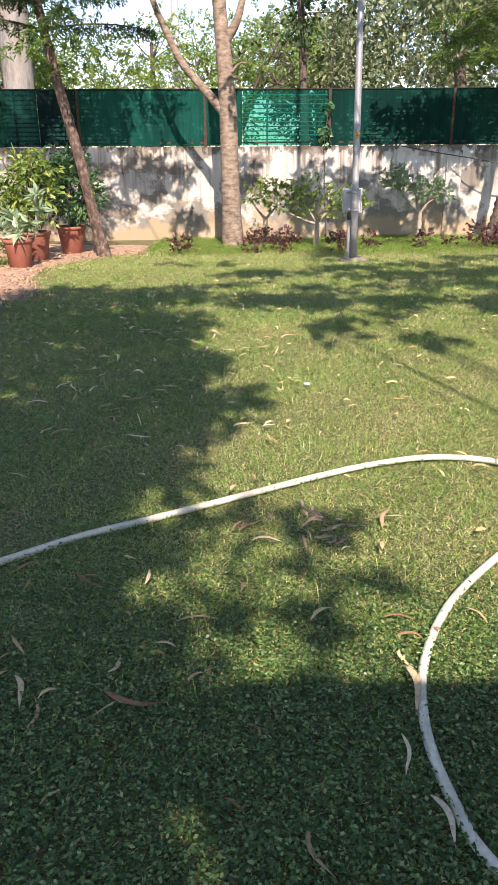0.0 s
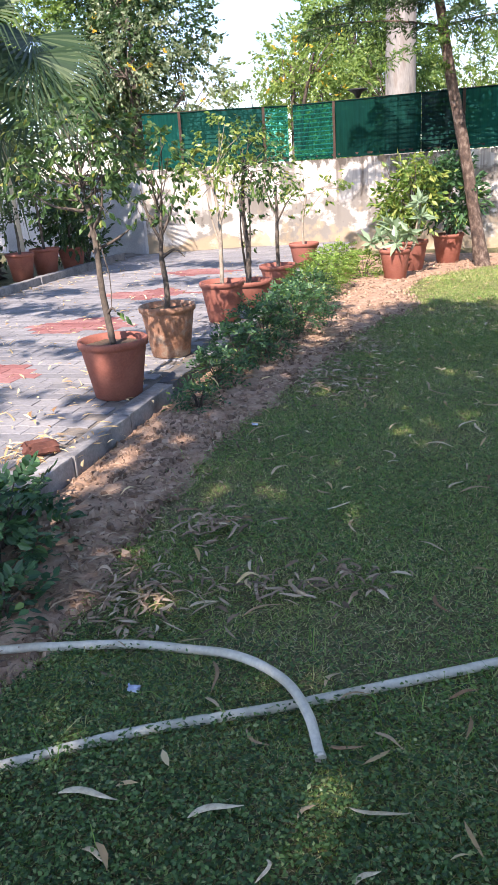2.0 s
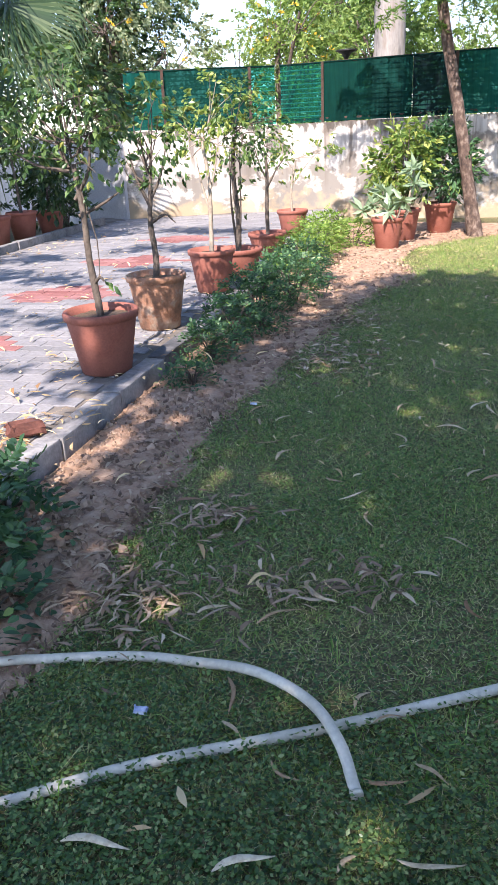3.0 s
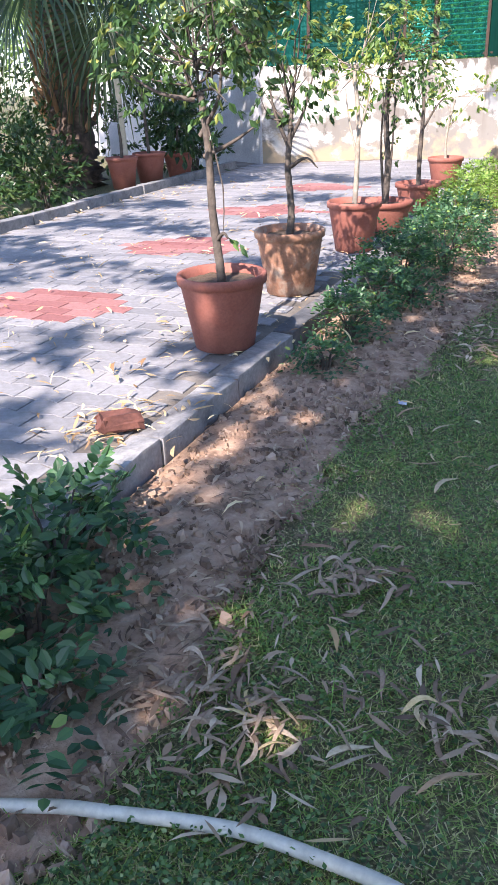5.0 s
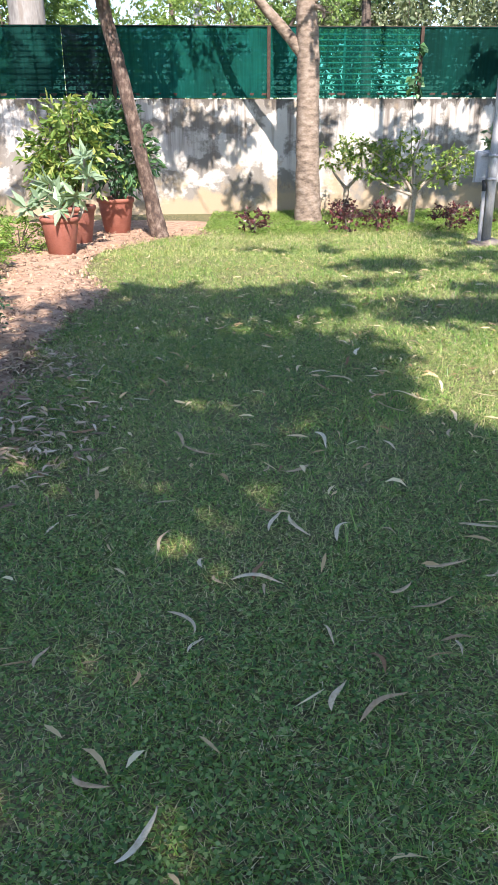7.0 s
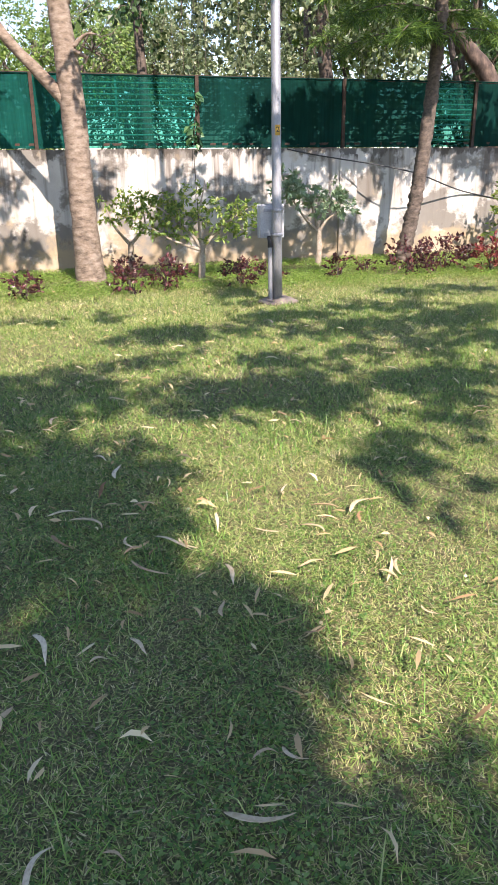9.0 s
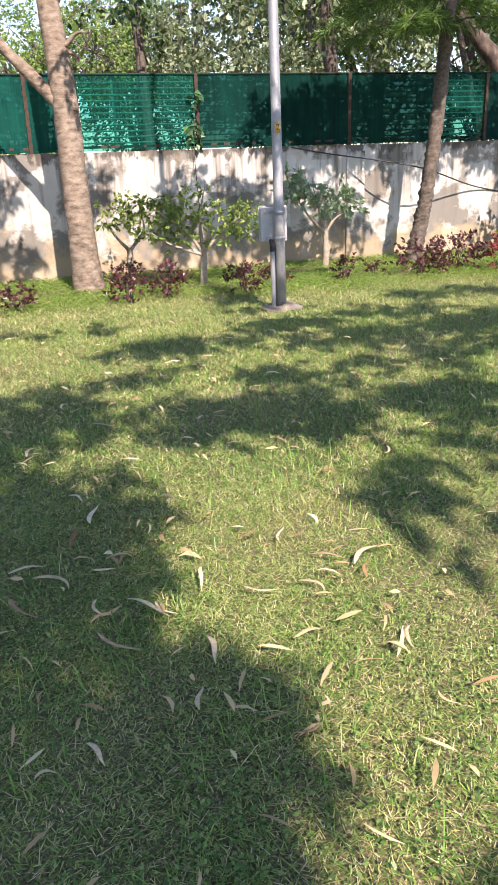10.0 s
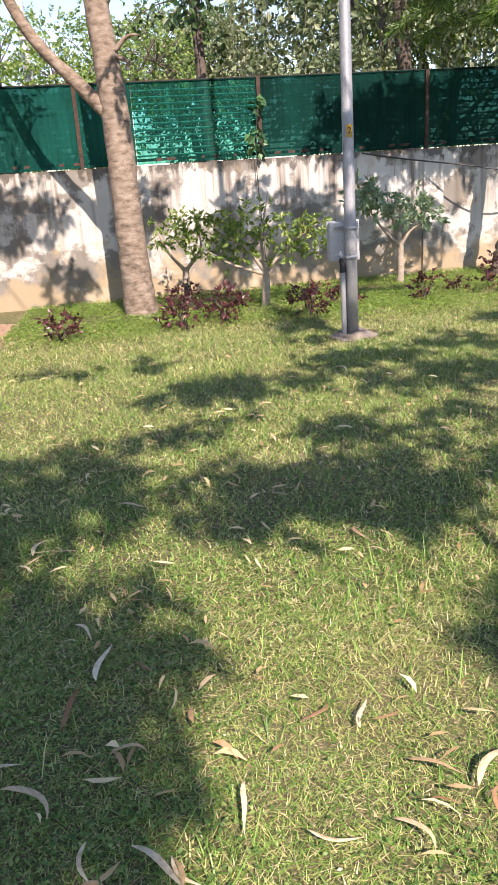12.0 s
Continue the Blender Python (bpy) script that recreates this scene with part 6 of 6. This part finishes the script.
LEAVES_BEFORE_THE_HEAPS = [(-1.83, 4.21, 74, 0.14), (-0.42, 4.22, 16, 0.14), (-0.84, 4.26, 40, 0.18), (-0.95, 4.30, 65, 0.12), (-1.97, 4.35, 46, 0.14), (0.16, 4.41, 34, 0.14), (-0.84, 4.41, 284, 0.10), (-1.73, 4.44, 78, 0.10), (-0.61, 4.48, 278, 0.06), (-1.32, 4.49, 55, 0.08), (-0.60, 4.52, 17, 0.11), (-0.96, 4.53, 284, 0.09), (-2.14, 4.57, 304, 0.15), (-1.38, 4.58, 305, 0.13), (-2.03, 4.68, 62, 0.12), (-0.63, 4.70, 24, 0.15), (-1.14, 4.75, 274, 0.08), (-2.22, 4.77, 61, 0.15), (-0.72, 4.78, 43, 0.10), (-1.15, 4.79, 342, 0.17), (-1.27, 4.81, 306, 0.07), (-0.42, 4.86, 42, 0.08), (-1.15, 4.87, 74, 0.13)]
LEAVES_ON_THE_SHADED_LAWN = [(-1.33, 4.91, 84, 0.08), (-0.54, 4.92, 9, 0.15), (-1.47, 5.05, 81, 0.16), (-0.85, 5.11, 58, 0.13), (-0.70, 5.11, 326, 0.06), (-1.00, 5.15, 305, 0.14), (-0.36, 5.16, 344, 0.17), (-1.09, 5.19, 71, 0.17), (-0.31, 5.32, 357, 0.07), (-0.23, 5.32, 318, 0.08), (-1.50, 5.33, 30, 0.08), (-1.07, 5.62, 265, 0.08), (-1.13, 5.63, 67, 0.07), (-1.38, 5.80, 338, 0.19), (-0.70, 5.82, 7, 0.06), (-0.02, 5.83, 25, 0.10), (0.39, 5.84, 299, 0.08), (-0.58, 5.86, 295, 0.10), (-0.88, 5.91, 284, 0.16), (-0.28, 6.02, 73, 0.10), (0.41, 6.13, 255, 0.13), (-0.22, 6.22, 270, 0.14), (0.10, 6.24, 13, 0.11), (-0.48, 6.34, 324, 0.18)]
LEAVES_ON_THE_OPEN_LAWN = [(-0.45, 6.48, 41, 0.09), (-0.54, 6.48, 5, 0.08), (-0.32, 6.50, 312, 0.11), (0.18, 6.50, 293, 0.13), (-0.38, 6.51, 310, 0.20), (0.02, 6.54, 348, 0.13), (-0.54, 6.56, 281, 0.14), (0.43, 6.56, 54, 0.09), (0.29, 6.58, 338, 0.07), (-0.79, 6.62, 309, 0.17), (-0.18, 6.65, 263, 0.15), (0.46, 6.67, 37, 0.17), (0.31, 6.69, 321, 0.15), (-0.72, 6.76, 310, 0.19), (0.68, 6.87, 328, 0.09), (-0.46, 6.89, 348, 0.10), (-0.80, 6.90, 19, 0.14), (0.19, 6.93, 65, 0.13), (0.05, 6.96, 45, 0.12), (-0.63, 7.13, 78, 0.20), (-0.54, 7.33, 77, 0.20), (-0.62, 7.50, 296, 0.15), (0.50, 7.83, 318, 0.09), (0.49, 7.99, 280, 0.17)]
r = random.Random(77)
count = 0
for group in (LEAVES_BY_THE_WALKER, LEAVES_BY_THE_HOSE, LEAVES_BEFORE_THE_HEAPS, LEAVES_ON_THE_SHADED_LAWN, LEAVES_ON_THE_OPEN_LAWN):
    for x, y, turn, length in group:
        fallen(r.randrange(10), x, y, turn, length, (r.uniform(-12, 12), r.uniform(-8, 8)))
        count += 1
# curled leaves on top of the heaps
for x, y, sx, sy, n in ((-1.87, 3.51, 0.075, 0.06, 26), (-1.9, 2.92, 0.14, 0.08, 34), (-1.38, 3.12, 0.12, 0.06, 26), (0.55, 3.12, 0.09, 0.09, 12)):
    for k in range(n):
        lf = fallen(r.randrange(10, 20), r.gauss(x, sx), r.gauss(y, sy), r.uniform(0, 360), r.uniform(0.06, 0.13), (r.uniform(-40, 40), r.uniform(-18, 18)), r.uniform(-0.005, 0.012))
        tagged(lf, "curled dry brown leaf on a heap of leaves", group="leaves on the heaps")
while count < 165:
    y = r.uniform(5.6, 11.0)
    x = r.uniform(-2.6, 3.2)
    if x < soil_edge(y) - 0.2 or (-0.8 < x < 0.9 and y < 8.0):
        continue
    fallen(r.randrange(10), x, y, r.uniform(0, 360), r.uniform(0.08, 0.16), (r.uniform(-14, 14), r.uniform(-14, 14)))
    count += 1

rng = np.random.default_rng(78)
# far scatter and heaps, too many to count
def litter(name, centres, label, size=1.0, skin="dryleaf"):
    """Dry leaves in heaps: (x, y, spread_x, spread_y, count, base height)."""
    pieces = []
    for x, y, sx, sy, n, z in centres:
        p = np.stack([x + sx * rng.standard_normal(n), y + sy * rng.standard_normal(n), np.zeros(n)], -1)
        p[:, 2] = z + 0.012 + 0.03 * rng.uniform(0, 1, n) * np.exp(-((p[:, 0] - x) / sx) ** 2)
        d = rng.standard_normal((n, 3)) * [1, 1, 0.12]
        d = unit(d)
        s = unit(np.cross(d, [0, 0, 1.0]) + 0.3 * rng.standard_normal((n, 3)))
        L = size * rng.uniform(0.04, 0.115, (n, 1))
        W = size * rng.uniform(0.003, 0.0095, (n, 1))
        bow = s * L * rng.uniform(-0.12, 0.12, (n, 1))
        up = np.array([0, 0, 1.0]) * L * rng.uniform(0.02, 0.13, (n, 1))
        a, b, c, e = p - d * L / 2, p - d * L / 6 + bow + up, p + d * L / 6 + bow + up, p + d * L / 2
        v = np.stack([a, b + s * W, b - s * W, c + s * W, c - s * W, e], 1).reshape(-1, 3)
        o = (np.arange(n) * 6)[:, None]
        pieces.append((v, o, n))
    vs = np.vstack([q[0] for q in pieces])
    tot = len(vs) // 6
    o = (np.arange(tot) * 6)[:, None]
    tri = np.concatenate([o + [[0, 2, 1]], o + [[3, 4, 5]]])
    ob = part(name, (vs, [tri, o + np.array([[1, 2, 4, 3]])]), M[skin])
    return tagged(ob, label, "leaf litter", kind="stuff")


heaps = [(-1.85, 3.5, 0.1, 0.09, 55, 0.02), (-1.85, 2.85, 0.2, 0.13, 75, 0.02), (-1.4, 3.15, 0.16, 0.11, 50, 0.02), (-2.5, 7.05, 0.22, 0.26, 330, 0.015), (-2.18, 5.95, 0.2, 0.3, 330, 0.015), (-1.75, 2.92, 0.22, 0.14, 60, 0.02), (0.55, 3.1, 0.09, 0.1, 22, 0.02), (-1.1, 3.3, 0.1, 0.08, 40, 0.02)]
litter("leaf_heap", heaps, "heaps of curled dry leaves on the grass", 0.9, "heapleaf")
litter("soil_litter", [(-2.55, 4.2, 0.2, 0.6, 620, 0.0), (-2.4, 3.3, 0.22, 0.4, 480, 0.0), (-2.3, 2.6, 0.25, 0.4, 200, 0.0), (-2.72, 6.2, 0.22, 0.8, 420, 0.0), (-2.75, 8.4, 0.25, 0.9, 380, 0.0), (-2.45, 7.6, 0.3, 0.5, 160, 0.01), (-3.0, 10.4, 0.3, 0.8, 160, 0.0), (-2.6, 12.6, 0.5, 0.5, 300, -0.01), (-2.65, 9.0, 0.25, 0.3, 260, 0.01), (-2.15, 2.95, 0.22, 0.3, 380, 0.005)], "crumbled dry leaves on the bare earth", 0.68, "crumb")
litter("far_leaf_scatter", [(0.5, 9.5, 2.2, 1.6, 420, 0.015), (2.0, 6.5, 1.6, 1.6, 160, 0.02), (-1.0, 8.5, 1.0, 1.0, 90, 0.02), (0.0, 5.0, 1.6, 2.0, 260, 0.02), (-0.6, 6.5, 1.0, 1.0, 120, 0.02)], "thin scatter of dry leaves over the lawn")
litter("lane_litter", [(-3.15, 3.85, 0.12, 0.2, 110, PAVE_Z), (-3.6, 5.0, 0.4, 0.7, 140, PAVE_Z), (-5.0, 6.6, 1.1, 1.8, 420, PAVE_Z), (-6.5, 10.5, 1.2, 1.2, 260, PAVE_Z), (-7.9, 8.8, 0.15, 1.4, 120, PAVE_Z)], "dry leaves scattered over the paved lane")


# ---- grass ----
def blades(n, x0, x1, y0, y1, h0, h1, w, lean, seed, keep=None, simple=False):
    """Bent blades scattered over a rectangle, of two pieces or one: (verts, tris, quads)."""
    g = np.random.default_rng(seed)
    x, y = g.uniform(x0, x1, n), g.uniform(y0, y1, n)
    ok = (x > soil_edge(y) + 0.1 * np.sin(y * 7.3) + 0.06 * np.sin(y * 19) + 0.1 * g.standard_normal(n)) & (y < wall_y(x) - 0.05)
    if keep is not None:
        ok &= keep(x, y, g)
    x, y = x[ok], y[ok]
    n = len(x)
    z = ground_z(x, y)
    b = np.stack([x, y, z - 0.004], -1)
    a = g.uniform(0, 6.283, n)
    d = np.stack([np.cos(a), np.sin(a), np.zeros(n)], -1)
    s = np.stack([-np.sin(a), np.cos(a), np.zeros(n)], -1)
    h = (h0 + (h1 - h0) * g.uniform(0, 1, n) ** 2)[:, None]
    l = (lean * g.uniform(0.3, 1.4, n))[:, None] * h
    up = np.array([0, 0, 1.0])
    m = b + up * h * 0.6 + d * l * 0.4
    t = b + up * h * np.clip(1 - l / h * 0.35, 0.35, 1) + d * l
    hw = w * g.uniform(0.7, 1.3, n)[:, None]
    if simple:
        v = np.stack([b + s * hw, b - s * hw, t], 1).reshape(-1, 3)
        return v, (np.arange(n) * 3)[:, None] + np.array([[0, 1, 2]]), np.zeros((0, 4), np.int32)
    v = np.stack([b + s * hw, b - s * hw, m + s * hw * 0.8, m - s * hw * 0.8, t], 1).reshape(-1, 3)
    o = (np.arange(n) * 5)[:, None]
    return v, o + np.array([[2, 3, 4]]), o + np.array([[0, 1, 3, 2]])


def patchy(lo, hi, scale, off):
    """Keeps blades where a smooth random field is high."""
    def keep(x, y, g):
        f = np.sin(x * scale + off) * np.sin(y * scale * 1.13 + 2 * off) + 0.6 * np.sin(x * scale * 2.3 - y * scale * 1.7 + off)
        p = np.clip((f / 1.6 * 0.5 + 0.5 - lo) / (hi - lo), 0.0, 1)
        return g.uniform(0, 1, len(x)) < p
    return keep


def lawn(name, label, sets, material):
    vs, tri, quad, o = [], [], [], 0
    for args in sets:
        v, t, q = blades(*args)
        vs.append(v)
        tri.append(t + o)
        quad.append(q + o)
        o += len(v)
    ob = part(name, (np.vstack(vs), [np.vstack(tri), np.vstack(quad)]), material)
    return tagged(ob, label, "grass", kind="stuff")


lawn("lawn_grass", "short dry-tipped lawn grass with thin patches", [
    (330000, -3.0, 2.2, 2.2, 7.6, 0.01, 0.034, 0.0018, 1.4, 301, patchy(-0.7, 0.5, 2.1, 0.3), True),
    (40000, -2.2, 2.2, 1.1, 2.6, 0.012, 0.03, 0.0018, 1.3, 307, None, True),
    (170000, -2.9, 4.2, 7.2, 11.5, 0.012, 0.04, 0.003, 1.3, 302, patchy(-0.9, 0.3, 1.7, 1.1), True),
    (90000, -2.9, 7.0, 11.0, 14.0, 0.02, 0.06, 0.004, 1.2, 303, None, True),
    (40000, 2.0, 5.0, 1.2, 11.0, 0.015, 0.045, 0.003, 1.2, 304, None, True)], M["grass"])
lawn("green_grass", "lush green grass growing through the dry lawn", [
    (90000, -2.4, 2.4, 2.4, 8.0, 0.02, 0.055, 0.0019, 1.5, 308, patchy(0.2, 0.8, 3.1, 1.9), True),
    (80000, -2.6, 4.2, 7.4, 12.8, 0.025, 0.06, 0.003, 1.4, 309, patchy(0.1, 0.75, 2.3, 0.4), True)], M["grass_green"])
lawn("long_grass", "taller thin grass tufts in the lawn", [
    (16000, -2.5, 2.6, 1.8, 10.0, 0.04, 0.11, 0.0016, 1.6, 305, patchy(0.5, 0.95, 4.3, 2.0)),
    (12000, -1.0, 3.0, 5.0, 12.0, 0.05, 0.14, 0.0019, 1.5, 306, patchy(0.5, 0.95, 3.1, 0.7))], M["grass_green"])


def thatch(name, label, sets, material):
    """Dry stalks lying flat and crossing each other: (count, x0, x1, y0, y1, length, width)."""
    g = np.random.default_rng(321)
    vs = []
    for n, x0, x1, y0, y1, ln, w in sets:
        x, y = g.uniform(x0, x1, n), g.uniform(y0, y1, n)
        ok = (x > soil_edge(y) - 0.25 * np.abs(g.standard_normal(n))) & (y < wall_y(x) - 0.1)
        x, y = x[ok], y[ok]
        m = len(x)
        p = np.stack([x, y, ground_z(x, y) + g.uniform(0.006, 0.022, m)], -1)
        a = g.uniform(0, 6.283, m)
        d = np.stack([np.cos(a), np.sin(a), 0.18 * g.standard_normal(m)], -1) * (ln * g.uniform(0.4, 1.3, m))[:, None]
        q = np.stack([-np.sin(a), np.cos(a), np.zeros(m)], -1) * (w * g.uniform(0.6, 1.4, m))[:, None]
        vs.append(np.stack([p - q, p + q, p + d], 1).reshape(-1, 3))
    vs = np.vstack(vs)
    ob = part(name, (vs, np.arange(len(vs)).reshape(-1, 3)), material)
    return tagged(ob, label, "grass", kind="stuff")


thatch("thatch", "mat of dry straw-coloured stalks under the grass", [(60000, -3.0, 2.3, 2.0, 7.6, 0.03, 0.0009), (40000, -2.9, 4.2, 7.2, 11.8, 0.045, 0.0015), (20000, -2.9, 6.5, 11.5, 13.6, 0.06, 0.0024)], M["straw"])


def ground_leaves(name, n, rect, size, material, label, seed, h=0.03, keep=None):
    """A carpet of small broad leaves held flat above the ground."""
    g = np.random.default_rng(seed)
    x, y = g.uniform(rect[0], rect[1], n), g.uniform(rect[2], rect[3], n)
    ok = (x > soil_edge(y)) & (y < wall_y(x) - 0.05)
    if keep is not None:
        ok &= keep(x, y, g)
    x, y = x[ok], y[ok]
    n = len(x)
    p = np.stack([x, y, ground_z(x, y) + h * g.uniform(0.2, 1.0, n)], -1)
    d = unit(g.standard_normal((n, 3)) * [1, 1, 0.25])
    s = unit(np.cross(d, np.array([0, 0, 1.0]) + 0.35 * g.standard_normal((n, 3))))
    L = size * g.uniform(0.6, 1.3, (n, 1))
    v = np.stack([p - d * L * 0.5, p + s * L * 0.3, p + d * L * 0.5, p - s * L * 0.3], 1).reshape(-1, 3)
    o = (np.arange(n) * 4)[:, None]
    ob = part(name, (v, o + np.array([[0, 1, 2, 3]])), material)
    return tagged(ob, label, "ground cover", kind="stuff")


ground_leaves("clover_carpet", 230000, (-1.9, 2.2, 1.1, 3.9), 0.0145, M["weed"], "carpet of tiny dark green weed leaves on the lawn", 311, 0.04, lambda x, y, g: g.uniform(0, 1, len(x)) < np.clip((2.95 - y) / 0.8, 0.06, 1))
ground_leaves("low_weeds", 230000, (-2.6, 2.4, 2.6, 8.5), 0.015, M["weed_light"], "low weeds growing through the lawn", 312, 0.034, lambda x, y, g: patchy(0.12, 0.95, 1.9, 0.9)(x, y, g) & (g.uniform(0, 1, len(x)) < np.where(x < -0.2, 1.0, 0.3)))
ground_leaves("creeper_band", 170000, (-2.2, 7.5, 12.7, 16.2), 0.025, M["creeper"], "bright green creeper along the foot of the wall", 313, 0.06, lambda x, y, g: patchy(-0.2, 0.6, 2.7, 1.4)(x, y, g) & (g.uniform(0, 1, len(x)) < np.clip((y - 12.6 - 0.3 * np.sin(x * 2)) / 1.2, 0, 1)))


# ---- paved lane ----
lane = thing("pavement", (0, 0, 0), "lane of interlocking grey pavers with red diamonds", "pavement", kind="structure")
bm = bmesh.new()
vs = [bm.verts.new((near_kerb(-4) - 0.02, -4, PAVE_Z - 0.007)), bm.verts.new((near_kerb(14.6) - 0.02, 14.6, PAVE_Z - 0.007)), bm.verts.new((-7.6, 15.0, PAVE_Z - 0.007)), bm.verts.new((-10.0, 14.2, PAVE_Z - 0.007)), bm.verts.new((far_kerb(13) + 0.02, 13.0, PAVE_Z - 0.007)), bm.verts.new((far_kerb(-4) + 0.02, -4, PAVE_Z - 0.007))]
bm.faces.new(vs)
bmesh.ops.recalc_face_normals(bm, faces=bm.faces)
part("joint_bed", bm, M["joint"], lane, "dark sand and litter between the pavers")
PL, PW, PD, PH = 0.25, 0.14, 0.018, 0.06
us = [0, 0.25, 0.5, 0.75, 1.0]
outline = [(u * PL, (PD if k % 2 else 0)) for k, u in enumerate(us)] + [(u * PL, PW + (PD if k % 2 else 0)) for k, u in reversed(list(enumerate(us)))]
cx, cy = PL / 2, PW / 2 + PD / 2


def paver_geo():
    g = 0.003
    top = [((x - cx) * (1 - 2 * g / PL * 1.5), (y - cy) * (1 - 2 * g / PW * 1.5), 0.0) for x, y in outline]
    rim = [((x - cx) * (1 - 2 * g / PL), (y - cy) * (1 - 2 * g / PW), -0.003) for x, y in outline]
    low = [(x, y, -0.03) for x, y, _ in rim]
    n = len(outline)
    faces = [tuple(range(n))]
    sidesq = []
    for k in range(n):
        m_ = (k + 1) % n
        sidesq += [(n + k, n + m_, m_, k), (2 * n + k, 2 * n + m_, n + m_, n + k)]
    return np.array(top + rim + low), faces, sidesq


pv, pf, ps = paver_geo()
paver_me = {}
for key in ("paver", "paver_red"):
    me = mesh_from("paver", pv, [np.array(pf), np.array(ps)])
    me.materials.append(M[key])
    paver_me[key] = me
C = np.array([-3.0, 3.0])
dirv, dirr = np.array([LANE.x, LANE.y]), np.array([LANE_R.x, LANE_R.y])
reds = [(-4.55, 3.25), (-5.0, 5.15), (-5.45, 7.1), (-5.9, 9.1), (-6.35, 11.1), (-4.1, 1.3)]
r = random.Random(9)
rest = {"paver": [], "paver_red": []}
single = 0
for row in range(-50, 92):
    for col in range(-26, 4):
        # rows run across the lane
        c = C + dirv * (row * PW) + dirr * ((col + 0.5 * (row % 2)) * PL)
        if not (far_kerb(c[1]) + 0.1 < c[0] < near_kerb(c[1]) - 0.22) or c[1] > 13.6 + 0.55 * (c[0] + 9) or c[1] < -3.8:
            continue
        red = any(abs((c - q) @ dirv) / 0.5 + abs((c - q) @ dirr) / 0.72 < 1 for q in np.array(reds))
        key = "paver_red" if red else "paver"
        m = pose(c[0], c[1], PAVE_Z + r.uniform(-0.0012, 0.0012), r.uniform(-0.35, 0.35), r.uniform(-0.25, 0.25), math.degrees(LANE_TURN) - 90 + r.uniform(-1.2, 1.2))
        if 3.0 < c[1] < 6.6 and c[0] > near_kerb(c[1]) - 2.2 and single < 298:
            ob = new("paver", paver_me[key])
            ob.parent = lane
            ob.matrix_basis = m
            if red:
                ob["label"] = "red concrete paver"
            single += 1
        else:
            rest[key].append(m)
for key, ms in rest.items():
    A = np.array([np.array(m) for m in ms])
    V = np.einsum("nij,kj->nki", A[:, :3, :3], pv) + A[:, None, :3, 3]
    n = len(pv)
    o = (np.arange(len(ms)) * n)[:, None]
    top = o + np.array(pf)
    side = (o[:, :, None] + np.array(ps)[None]).reshape(-1, 4)
    ob = part("far_pavers", (V.reshape(-1, 3), [top, side]), M[key], lane, "red concrete pavers farther along the lane" if key == "paver_red" else "grey concrete pavers farther along the lane")
    tagged(ob, kind="stuff")
